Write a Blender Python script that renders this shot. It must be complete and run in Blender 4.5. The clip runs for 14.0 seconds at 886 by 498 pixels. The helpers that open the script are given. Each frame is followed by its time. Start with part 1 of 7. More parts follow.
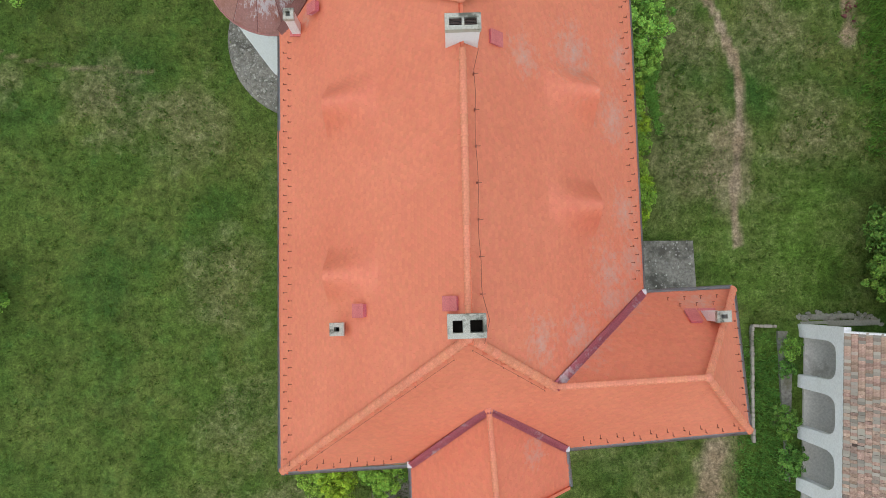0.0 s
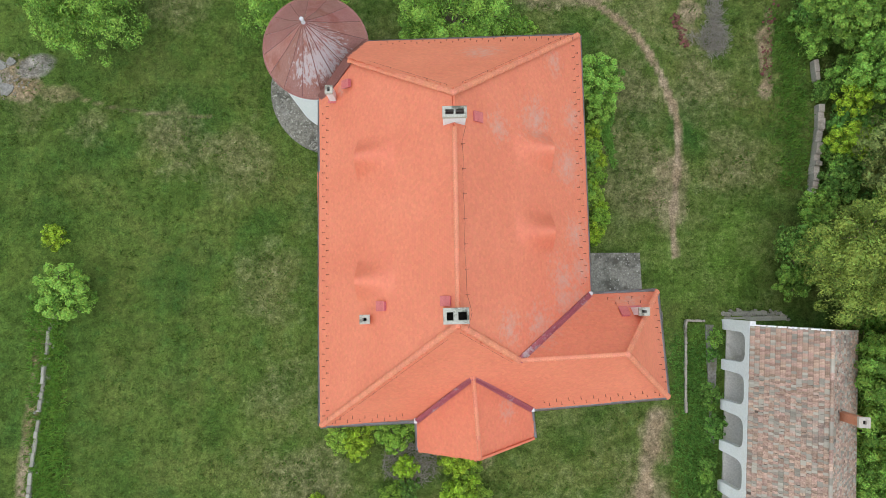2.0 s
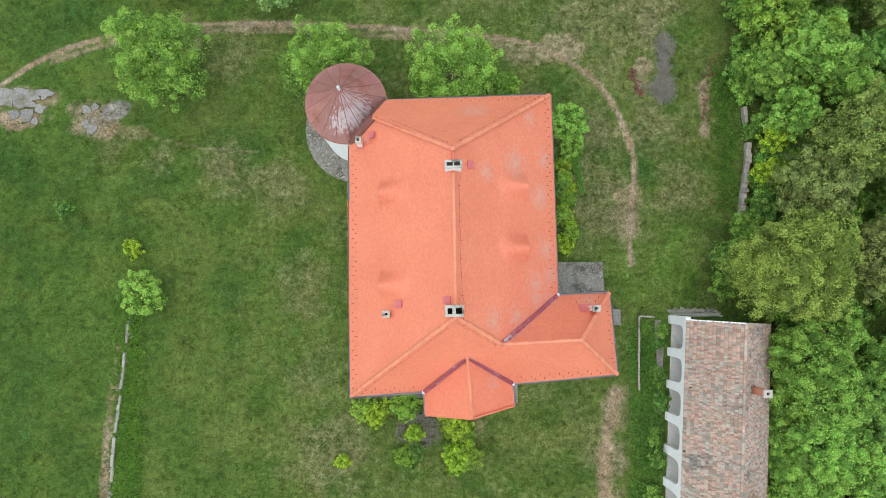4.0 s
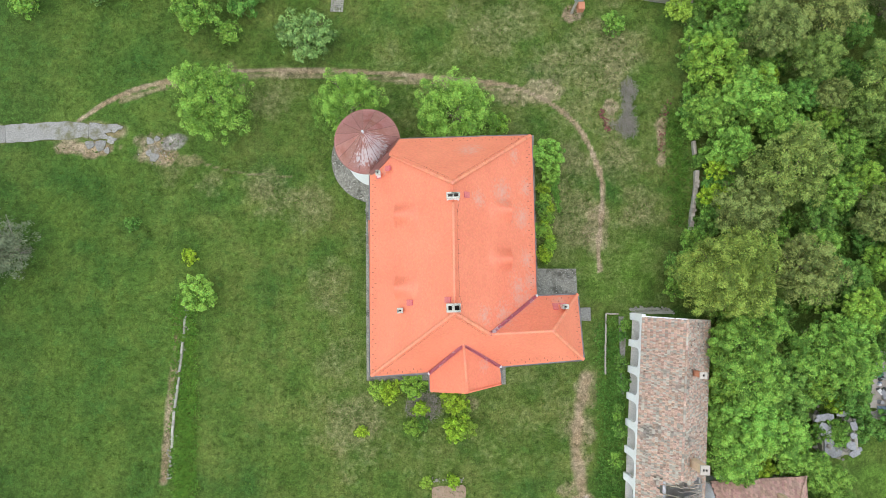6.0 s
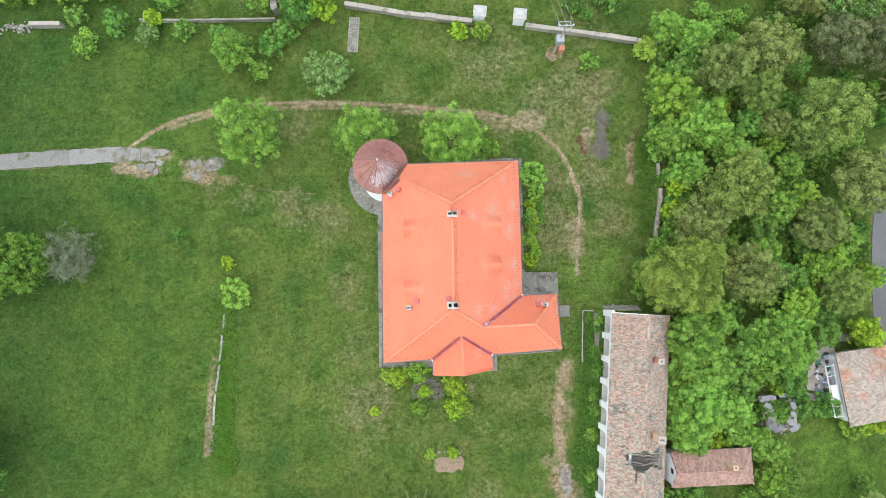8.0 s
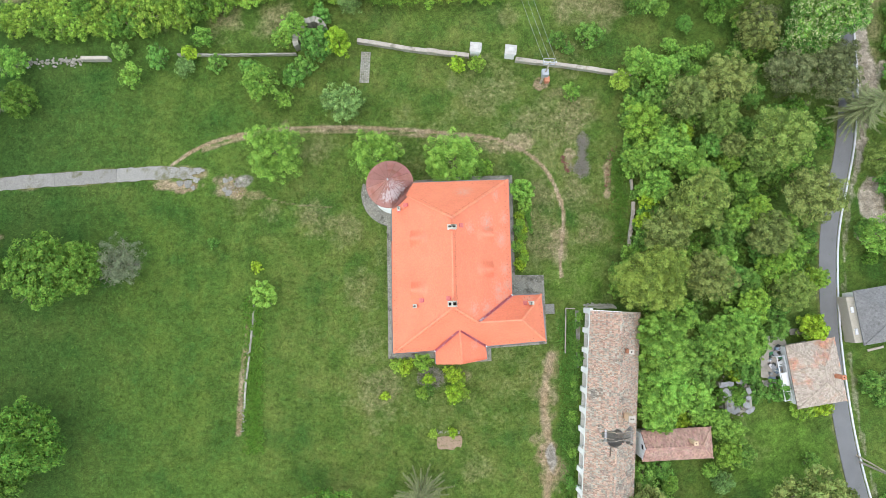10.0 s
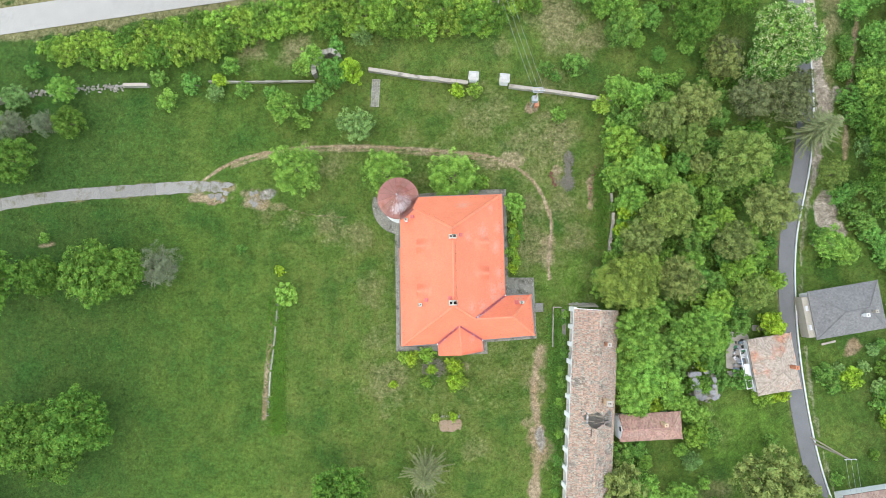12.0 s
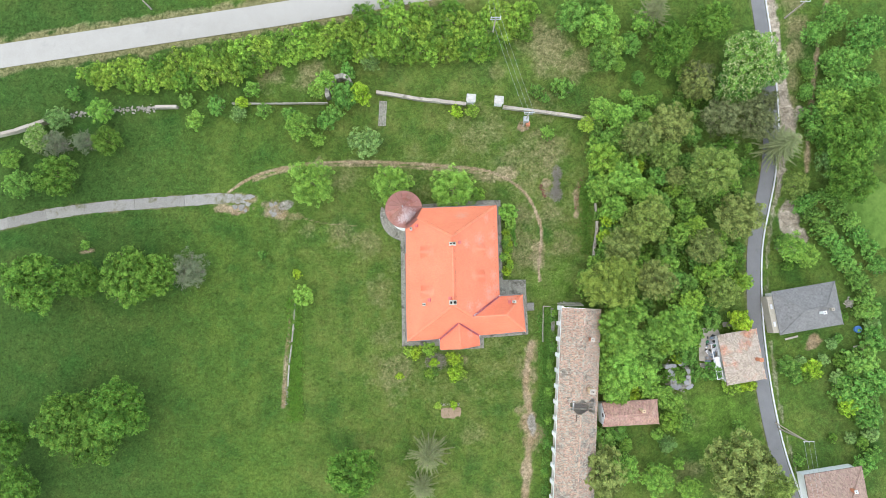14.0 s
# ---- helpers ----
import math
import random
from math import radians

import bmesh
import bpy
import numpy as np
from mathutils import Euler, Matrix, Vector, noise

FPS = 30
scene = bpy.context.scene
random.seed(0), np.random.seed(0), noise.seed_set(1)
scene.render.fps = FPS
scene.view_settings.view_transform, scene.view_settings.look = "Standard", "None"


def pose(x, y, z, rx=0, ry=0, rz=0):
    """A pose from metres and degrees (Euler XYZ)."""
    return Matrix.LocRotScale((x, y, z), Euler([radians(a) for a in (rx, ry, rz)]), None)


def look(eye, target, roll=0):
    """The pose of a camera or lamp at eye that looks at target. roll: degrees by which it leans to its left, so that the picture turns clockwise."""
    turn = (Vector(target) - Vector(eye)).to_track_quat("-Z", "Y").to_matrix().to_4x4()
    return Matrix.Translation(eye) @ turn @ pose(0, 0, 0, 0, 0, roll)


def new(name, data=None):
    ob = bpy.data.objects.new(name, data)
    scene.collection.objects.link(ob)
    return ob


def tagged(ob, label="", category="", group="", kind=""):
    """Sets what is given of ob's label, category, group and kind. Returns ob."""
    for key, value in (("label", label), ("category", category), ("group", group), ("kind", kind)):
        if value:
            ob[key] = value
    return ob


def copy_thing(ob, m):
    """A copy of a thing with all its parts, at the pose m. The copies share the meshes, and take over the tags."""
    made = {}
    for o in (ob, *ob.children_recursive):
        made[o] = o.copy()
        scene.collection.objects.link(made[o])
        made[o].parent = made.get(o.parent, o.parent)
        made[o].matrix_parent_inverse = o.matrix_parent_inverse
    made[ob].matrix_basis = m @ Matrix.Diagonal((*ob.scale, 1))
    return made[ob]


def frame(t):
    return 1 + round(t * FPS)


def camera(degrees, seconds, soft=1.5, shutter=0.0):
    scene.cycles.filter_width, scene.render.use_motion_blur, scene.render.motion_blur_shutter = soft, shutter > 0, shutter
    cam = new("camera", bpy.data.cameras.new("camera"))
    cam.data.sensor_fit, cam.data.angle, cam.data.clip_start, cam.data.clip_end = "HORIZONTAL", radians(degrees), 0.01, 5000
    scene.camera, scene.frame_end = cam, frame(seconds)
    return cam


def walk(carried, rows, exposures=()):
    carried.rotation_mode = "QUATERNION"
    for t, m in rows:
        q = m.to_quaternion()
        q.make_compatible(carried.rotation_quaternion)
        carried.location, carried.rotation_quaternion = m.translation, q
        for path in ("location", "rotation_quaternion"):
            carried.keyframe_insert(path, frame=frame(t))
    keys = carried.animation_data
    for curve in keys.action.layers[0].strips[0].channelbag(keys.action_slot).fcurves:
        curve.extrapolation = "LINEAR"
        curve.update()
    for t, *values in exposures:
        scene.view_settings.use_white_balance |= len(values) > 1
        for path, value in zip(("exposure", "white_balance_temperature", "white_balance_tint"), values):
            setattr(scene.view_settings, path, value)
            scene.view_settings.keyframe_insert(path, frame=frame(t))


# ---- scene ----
cam = camera(65.5, 14.0, soft=0.55)
PATH = [
    (0, (-0.122, -0.002, 38.157), (-0.1113, 0.1322, 36.162), 2.803),
    (0.5, (-0.125, -0.038, 40.465), (-0.1139, 0.0957, 38.470), 2.909),
    (1, (-0.122, -0.025, 42.918), (-0.1115, 0.1090, 40.923), 2.870),
    (1.5, (-0.081, -0.017, 45.536), (-0.0703, 0.1175, 43.540), 2.976),
    (2, (-0.053, 0.002, 48.136), (-0.0422, 0.1361, 46.140), 3.079),
    (2.5, (-0.071, 0.005, 50.845), (-0.0593, 0.1390, 48.849), 3.152),
    (3, (-0.126, 0.008, 53.766), (-0.1150, 0.1425, 51.771), 3.152),
    (5.5, (-0.339, 0.090, 69.502), (-0.3284, 0.2248, 67.507), 3.075),
    (6, (-0.401, 0.092, 72.714), (-0.3909, 0.2267, 70.719), 3.008),
    (6.5, (-0.451, 0.097, 75.882), (-0.4399, 0.2315, 73.887), 3.099),
    (7, (-0.492, 0.087, 79.086), (-0.4808, 0.2216, 77.090), 3.172),
    (7.5, (-0.539, 0.086, 82.214), (-0.5282, 0.2197, 80.218), 3.123),
    (8, (-0.575, 0.084, 85.267), (-0.5644, 0.2181, 83.272), 3.147),
    (8.5, (-0.613, 0.072, 88.388), (-0.6022, 0.2064, 86.392), 3.197),
    (11, (-0.932, 0.135, 104.174), (-0.9204, 0.2688, 102.178), 3.468),
    (11.5, (-1.013, 0.134, 107.380), (-1.0018, 0.2684, 105.384), 3.410),
    (12, (-1.085, 0.130, 110.522), (-1.0738, 0.2643, 108.526), 3.309),
    (12.5, (-1.149, 0.135, 113.619), (-1.1380, 0.2696, 111.623), 3.189),
    (13, (-1.197, 0.152, 116.677), (-1.1864, 0.2861, 114.681), 3.085),
    (13.5, (-1.245, 0.166, 119.737), (-1.2340, 0.3003, 117.742), 2.888),
    (14, (-1.263, 0.168, 122.823), (-1.2521, 0.3031, 120.828), 3.016),
]
walk(cam, [(t, look(eye, target, roll)) for t, eye, target, roll in PATH],
     exposures=[(0, 0.7, 7700, 8), (1.5, 0.85, 7700, 8), (3, 1.0, 7700, 8), (5.5, 1.26, 7700, 8), (8.5, 1.43, 7700, 8), (14, 1.52, 7700, 8)])

# ---- light: a bright overcast sky, the hidden sun high ----
SUN_EL, SUN_AZ = 80.0, 220.0
world = bpy.data.worlds.new("world")
scene.world = world
world.use_nodes = True
wn = world.node_tree.nodes
sky = wn.new("ShaderNodeTexSky")
sky.sky_type, sky.sun_disc = "NISHITA", False
sky.sun_elevation, sky.sun_rotation = radians(SUN_EL), radians(SUN_AZ)
sky.air_density, sky.dust_density, sky.ozone_density = 1.2, 0.8, 0.6
wn["Background"].inputs["Strength"].default_value = 0.15
world.node_tree.links.new(sky.outputs[0], wn["Background"].inputs["Color"])
sun_data = bpy.data.lights.new("sun", "SUN")
sun_data.energy, sun_data.angle, sun_data.color = 0.8, radians(140), (1.0, 0.97, 0.93)
sun = new("sun", sun_data)
az, el = radians(SUN_AZ), radians(SUN_EL)
sun.matrix_world = look((60 * math.sin(az) * math.cos(el), 60 * math.cos(az) * math.cos(el), 60 * math.sin(el)), (0, 0, 0))


# ---- materials ----
def material(name, c1, c2, scale=3.0, rough=0.85, bump=0.2, metal=0.0, island=0.0, obj=0.0, fine=None, c3=None, c3_at=0.62, translucent=0.0, spec=0.3, grain=0.35, alt=None, alt_share=0.3):
    """Two-scale noise between c1 and c2, stains of c3, tint by piece or by object, fine relief."""
    m = bpy.data.materials.new(name)
    m.use_nodes = True
    nt = m.node_tree
    N, L = nt.nodes, nt.links.new
    bsdf = N["Principled BSDF"]
    bsdf.inputs["Roughness"].default_value, bsdf.inputs["Metallic"].default_value = rough, metal
    bsdf.inputs["Specular IOR Level"].default_value = spec
    tc = N.new("ShaderNodeTexCoord")

    def noise_node(s, detail=4.0, r=0.6):
        n = N.new("ShaderNodeTexNoise")
        n.inputs["Scale"].default_value, n.inputs["Detail"].default_value, n.inputs["Roughness"].default_value = s, detail, r
        L(tc.outputs["Object"], n.inputs["Vector"])
        return n

    def mix(fac, a, b, blend="MIX"):
        x = N.new("ShaderNodeMix")
        x.data_type, x.blend_type = "RGBA", blend
        for sock, v in ((x.inputs[0], fac), (x.inputs[6], a), (x.inputs[7], b)):
            if hasattr(v, "is_linked"):
                L(v, sock)
            else:
                sock.default_value = v if isinstance(v, float) else (*v, 1)
        return x.outputs[2]

    def ramp(fac, lo, hi):
        r = N.new("ShaderNodeMapRange")
        r.inputs[1].default_value, r.inputs[2].default_value = lo, hi
        L(fac, r.inputs[0])
        return r.outputs[0]

    big, small = noise_node(scale), noise_node(fine or scale * 9, 3.0, 0.7)
    col = mix(ramp(big.outputs[0], 0.3, 0.7), c1, c2)
    col = mix(grain, col, mix(ramp(small.outputs[0], 0.3, 0.7), tuple(v * 0.6 for v in c1), tuple(min(1, v * 1.35) for v in c2)))
    if c3:
        st = noise_node(scale * 0.45, 6.0, 0.65)
        col = mix(ramp(st.outputs[0], c3_at, c3_at + 0.12), col, c3)
    if alt:
        gi = N.new("ShaderNodeNewGeometry" if island else "ShaderNodeObjectInfo")
        wa = N.new("ShaderNodeTexWhiteNoise")
        wa.noise_dimensions = "1D"
        L(gi.outputs["Random Per Island" if island else "Random"], wa.inputs["W"])
        col = mix(ramp(wa.outputs["Value"], alt_share, alt_share - 0.12), col, alt)
    for amount, node, out in ((island, "ShaderNodeNewGeometry", "Random Per Island"), (obj, "ShaderNodeObjectInfo", "Random")):
        if amount:
            g = N.new(node)
            hsv = N.new("ShaderNodeHueSaturation")
            v = N.new("ShaderNodeMapRange")
            v.inputs[3].default_value, v.inputs[4].default_value = 1 - amount, 1 + amount
            L(g.outputs[out], v.inputs[0])
            L(v.outputs[0], hsv.inputs["Value"])
            wn2 = N.new("ShaderNodeTexWhiteNoise")
            wn2.noise_dimensions = "1D"
            L(g.outputs[out], wn2.inputs["W"])
            hv = N.new("ShaderNodeMapRange")
            hv.inputs[3].default_value, hv.inputs[4].default_value = 0.5 - amount * 0.06, 0.5 + amount * 0.06
            L(wn2.outputs["Value"], hv.inputs[0])
            L(hv.outputs[0], hsv.inputs["Hue"])
            L(col, hsv.inputs["Color"])
            col = hsv.outputs[0]
    L(col, bsdf.inputs["Base Color"])
    if bump:
        b = N.new("ShaderNodeBump")
        b.inputs["Strength"].default_value, b.inputs["Distance"].default_value = bump, 0.05
        L(small.outputs[0], b.inputs["Height"])
        L(b.outputs[0], bsdf.inputs["Normal"])
    if translucent:
        tr = N.new("ShaderNodeBsdfTranslucent")
        L(col, tr.inputs["Color"])
        ms = N.new("ShaderNodeMixShader")
        ms.inputs[0].default_value = translucent
        L(bsdf.outputs[0], ms.inputs[1])
        L(tr.outputs[0], ms.inputs[2])
        L(ms.outputs[0], N["Material Output"].inputs["Surface"])
    return m


def stained(m, spots, colour, lo=0.62, hi=0.9, amount=0.6, grainy=1.3, radial=None):
    """Lichen and worn paint: speckled patches round the given places (x, y, z, radius)."""
    nt = m.node_tree
    N, L = nt.nodes, nt.links.new
    bsdf = N["Principled BSDF"]
    old = bsdf.inputs["Base Color"].links[0].from_socket
    tc = N.new("ShaderNodeTexCoord")
    total = None
    for x, y, z, r in spots:
        d = N.new("ShaderNodeVectorMath")
        d.operation = "DISTANCE"
        d.inputs[1].default_value = (x, y, z)
        L(tc.outputs["Object"], d.inputs[0])
        f = N.new("ShaderNodeMapRange")
        f.inputs[1].default_value, f.inputs[2].default_value, f.inputs[3].default_value, f.inputs[4].default_value = 0.0, r, 0.34, 0.0
        L(d.outputs["Value"], f.inputs[0])
        if total is None:
            total = f.outputs[0]
        else:
            a = N.new("ShaderNodeMath")
            a.operation = "MAXIMUM"
            L(total, a.inputs[0])
            L(f.outputs[0], a.inputs[1])
            total = a.outputs[0]
    n1 = N.new("ShaderNodeTexNoise")
    n1.inputs["Scale"].default_value, n1.inputs["Detail"].default_value, n1.inputs["Roughness"].default_value = grainy, 8, 0.75
    if radial:
        off = N.new("ShaderNodeVectorMath")
        off.operation = "SUBTRACT"
        off.inputs[1].default_value = radial
        L(tc.outputs["Object"], off.inputs[0])
        sep = N.new("ShaderNodeSeparateXYZ")
        L(off.outputs[0], sep.inputs[0])
        ang = N.new("ShaderNodeMath")
        ang.operation = "ARCTAN2"
        L(sep.outputs[1], ang.inputs[0])
        L(sep.outputs[0], ang.inputs[1])
        fan = N.new("ShaderNodeMath")
        fan.operation = "MULTIPLY"
        fan.inputs[1].default_value = 5.0
        L(ang.outputs[0], fan.inputs[0])
        comb = N.new("ShaderNodeCombineXYZ")
        L(fan.outputs[0], comb.inputs[0])
        L(sep.outputs[2], comb.inputs[1])
        L(comb.outputs[0], n1.inputs["Vector"])
    else:
        L(tc.outputs["Object"], n1.inputs["Vector"])
    s = N.new("ShaderNodeMath")
    L(total, s.inputs[0])
    L(n1.outputs[0], s.inputs[1])
    g = N.new("ShaderNodeMapRange")
    g.inputs[1].default_value, g.inputs[2].default_value, g.inputs[4].default_value = lo, hi, amount
    L(s.outputs[0], g.inputs[0])
    x = N.new("ShaderNodeMix")
    x.data_type = "RGBA"
    L(g.outputs[0], x.inputs[0])
    L(old, x.inputs[6])
    x.inputs[7].default_value = (*colour, 1)
    L(x.outputs[2], bsdf.inputs["Base Color"])


TILE = material("painted_clay_tile", (0.73, 0.2, 0.113), (0.79, 0.236, 0.136), 0.35, 0.6, 0.1, island=0.04, fine=6, spec=0.4, grain=0.12)
TILE_ONE = material("painted_clay_tile_single", (0.73, 0.2, 0.113), (0.79, 0.236, 0.136), 0.35, 0.6, 0.1, obj=0.04, fine=6, spec=0.4, grain=0.12)
stained(TILE, [(6.6, 0.6, 11, 2.6), (5.0, -1.6, 12.6, 2.4), (3.2, -1.6, 14.5, 1.8), (3.0, 8.2, 14.8, 1.6), (5.2, 9.0, 12.5, 2.6), (7.2, 7.0, 10.3, 2.4), (10.5, -0.6, 9.8, 1.6), (2.5, 13.0, 11.5, 2.4), (7.5, 3.2, 10, 2.0), (3.2, -6.2, 10.6, 1.4), (-5.3, 11.4, 10.7, 0.7), (6.6, -0.4, 11.0, 2.2), (5.2, -1.9, 12.3, 1.5), (7.5, -0.3, 10.0, 1.8), (7.8, 1.2, 9.6, 2.0), (7.6, 9.8, 9.8, 1.8), (6.4, 12.6, 10.9, 1.6)], (0.53, 0.42, 0.355), 0.66, 0.95, 0.6, 3.2)
TILE_DECK = material("tile_bedding", (0.7, 0.19, 0.108), (0.76, 0.22, 0.128), 2, 0.9, 0.1)
RIDGE = material("painted_ridge_tile", (0.73, 0.235, 0.138), (0.79, 0.28, 0.168), 1.5, 0.6, 0.1, island=0.06, obj=0.06)
VALLEY = material("crimson_sheet_metal", (0.56, 0.14, 0.18), (0.62, 0.19, 0.22), 2, 0.5, 0.1, c3=(0.75, 0.62, 0.63), c3_at=0.54)
PLATE = material("crimson_hatch_paint", (0.58, 0.13, 0.13), (0.65, 0.19, 0.18), 2, 0.5, 0.05)
ZINC = material("grey_zinc", (0.33, 0.35, 0.37), (0.42, 0.44, 0.46), 3, 0.5, 0.05, metal=0.3)
WHITE_METAL = material("white_sheet", (0.72, 0.73, 0.74), (0.8, 0.8, 0.8), 3, 0.4, 0.05)
IRON = material("dark_iron", (0.06, 0.045, 0.04), (0.1, 0.07, 0.06), 10, 0.6, 0.1, metal=0.5)
RUST = material("rusty_red_iron", (0.26, 0.085, 0.06), (0.33, 0.11, 0.075), 10, 0.7, 0.1, metal=0.2)
SOOT = material("soot", (0.012, 0.011, 0.01), (0.025, 0.022, 0.02), 5, 0.95, 0.1)
CONCRETE = material("lichened_concrete", (0.4, 0.385, 0.31), (0.52, 0.505, 0.43), 4, 0.9, 0.5, c3=(0.13, 0.13, 0.1), c3_at=0.5, grain=0.6)
PLASTER = material("white_plaster", (0.9, 0.895, 0.88), (0.93, 0.925, 0.91), 1.2, 0.9, 0.15, c3=(0.8, 0.79, 0.76), c3_at=0.64)
CHIM_PLASTER = material("grey_white_plaster", (0.78, 0.77, 0.76), (0.86, 0.85, 0.84), 2.5, 0.9, 0.2, c3=(0.4, 0.4, 0.38), c3_at=0.6)
TOWER_RED = material("faded_red_sheet", (0.58, 0.265, 0.225), (0.64, 0.345, 0.305), 1.2, 0.45, 0.1, obj=0.14, c3=(0.5, 0.19, 0.14), c3_at=0.54, spec=0.5)
stained(TOWER_RED, [(-6.3, 14.0, 11.8, 1.5), (-5.4, 13.4, 10.9, 2.3), (-6.3, 12.9, 10.6, 2.2), (-7.4, 12.4, 10.2, 1.7)], (0.82, 0.75, 0.75), 0.62, 0.7, 1.0, 2.6, (-7.0, 14.75, 12.2))
SEAM = material("dark_red_seam", (0.33, 0.14, 0.12), (0.4, 0.18, 0.155), 2, 0.5, 0.1)
STONE = material("apron_stone", (0.17, 0.16, 0.13), (0.29, 0.275, 0.23), 1.6, 0.95, 0.8, c3=(0.1, 0.095, 0.075), c3_at=0.5, fine=6, grain=0.6)
APRON_STONE = material("apron_cobble", (0.15, 0.145, 0.12), (0.4, 0.385, 0.335), 1.5, 0.95, 0.4, island=0.5)
COBBLE = material("rubble_stone", (0.25, 0.235, 0.195), (0.36, 0.34, 0.285), 1.5, 0.95, 0.4, island=0.28, obj=0.2)
WALLCAP = material("wall_coping", (0.35, 0.305, 0.255), (0.44, 0.39, 0.33), 1.2, 0.95, 0.4, obj=0.1, c3=(0.19, 0.175, 0.135), c3_at=0.55)
ASPHALT = material("asphalt", (0.155, 0.158, 0.158), (0.2, 0.202, 0.2), 0.5, 0.9, 0.2, fine=20)
PALE_ROAD = material("pale_asphalt", (0.34, 0.325, 0.29), (0.385, 0.37, 0.335), 0.4, 0.92, 0.15, fine=15, c3=(0.29, 0.285, 0.26), c3_at=0.6)
SLAB = material("old_concrete_slab", (0.2, 0.192, 0.17), (0.275, 0.265, 0.235), 0.8, 0.95, 0.3, obj=0.16, c3=(0.13, 0.125, 0.07), c3_at=0.53, grain=0.7)
LOGGIA = material("grey_loggia_floor", (0.62, 0.6, 0.54), (0.72, 0.7, 0.64), 0.9, 0.9, 0.2, c3=(0.36, 0.34, 0.28), c3_at=0.58)
KERB = material("white_concrete_edge", (0.56, 0.57, 0.58), (0.64, 0.65, 0.66), 1, 0.8, 0.1)
BARN_TILE = material("old_clay_tile", (0.4, 0.22, 0.165), (0.42, 0.295, 0.235), 0.9, 0.92, 0.3, island=0.3, c3=(0.2, 0.175, 0.15), c3_at=0.53, fine=9, grain=0.75, alt=(0.34, 0.315, 0.25), alt_share=0.42)
BARN_ONE = material("old_clay_tile_single", (0.4, 0.22, 0.165), (0.42, 0.295, 0.235), 0.9, 0.92, 0.3, obj=0.3, fine=9, grain=0.75, alt=(0.34, 0.315, 0.25), alt_share=0.42)
BARN_DECK = material("dark_roof_batten", (0.085, 0.062, 0.05), (0.13, 0.095, 0.075), 4, 0.95, 0.2)
OLD_TILE = material("faded_clay_tile", (0.4, 0.32, 0.255), (0.44, 0.37, 0.305), 0.5, 0.92, 0.3, island=0.22, c3=(0.5, 0.24, 0.155), c3_at=0.5, fine=8)
SHED_TILE = material("red_clay_tile", (0.42, 0.225, 0.17), (0.44, 0.29, 0.235), 0.6, 0.92, 0.3, island=0.25, c3=(0.42, 0.28, 0.22), c3_at=0.58, fine=8)
BROWN_TILE = material("brown_clay_tile", (0.3, 0.19, 0.15), (0.36, 0.26, 0.21), 0.6, 0.92, 0.3, island=0.2, c3=(0.4, 0.17, 0.1), c3_at=0.6, fine=8)
SLATE = material("grey_cement_slate", (0.165, 0.163, 0.158), (0.215, 0.212, 0.206), 0.6, 0.9, 0.15, island=0.14, c3=(0.125, 0.122, 0.115), c3_at=0.58)
WOOD = material("weathered_timber", (0.3, 0.245, 0.19), (0.42, 0.35, 0.28), 5, 0.9, 0.3, obj=0.2)
BRICK = material("chimney_brick", (0.5, 0.18, 0.1), (0.55, 0.24, 0.14), 6, 0.9, 0.3)
TAN_PLASTER = material("tan_render", (0.55, 0.38, 0.25), (0.62, 0.45, 0.3), 2, 0.9, 0.2)
BARK = material("bark", (0.12, 0.09, 0.065), (0.2, 0.16, 0.12), 6, 0.95, 0.4)
TWIG = material("grey_twigs", (0.22, 0.2, 0.16), (0.31, 0.285, 0.235), 6, 0.95, 0.1, island=0.25)
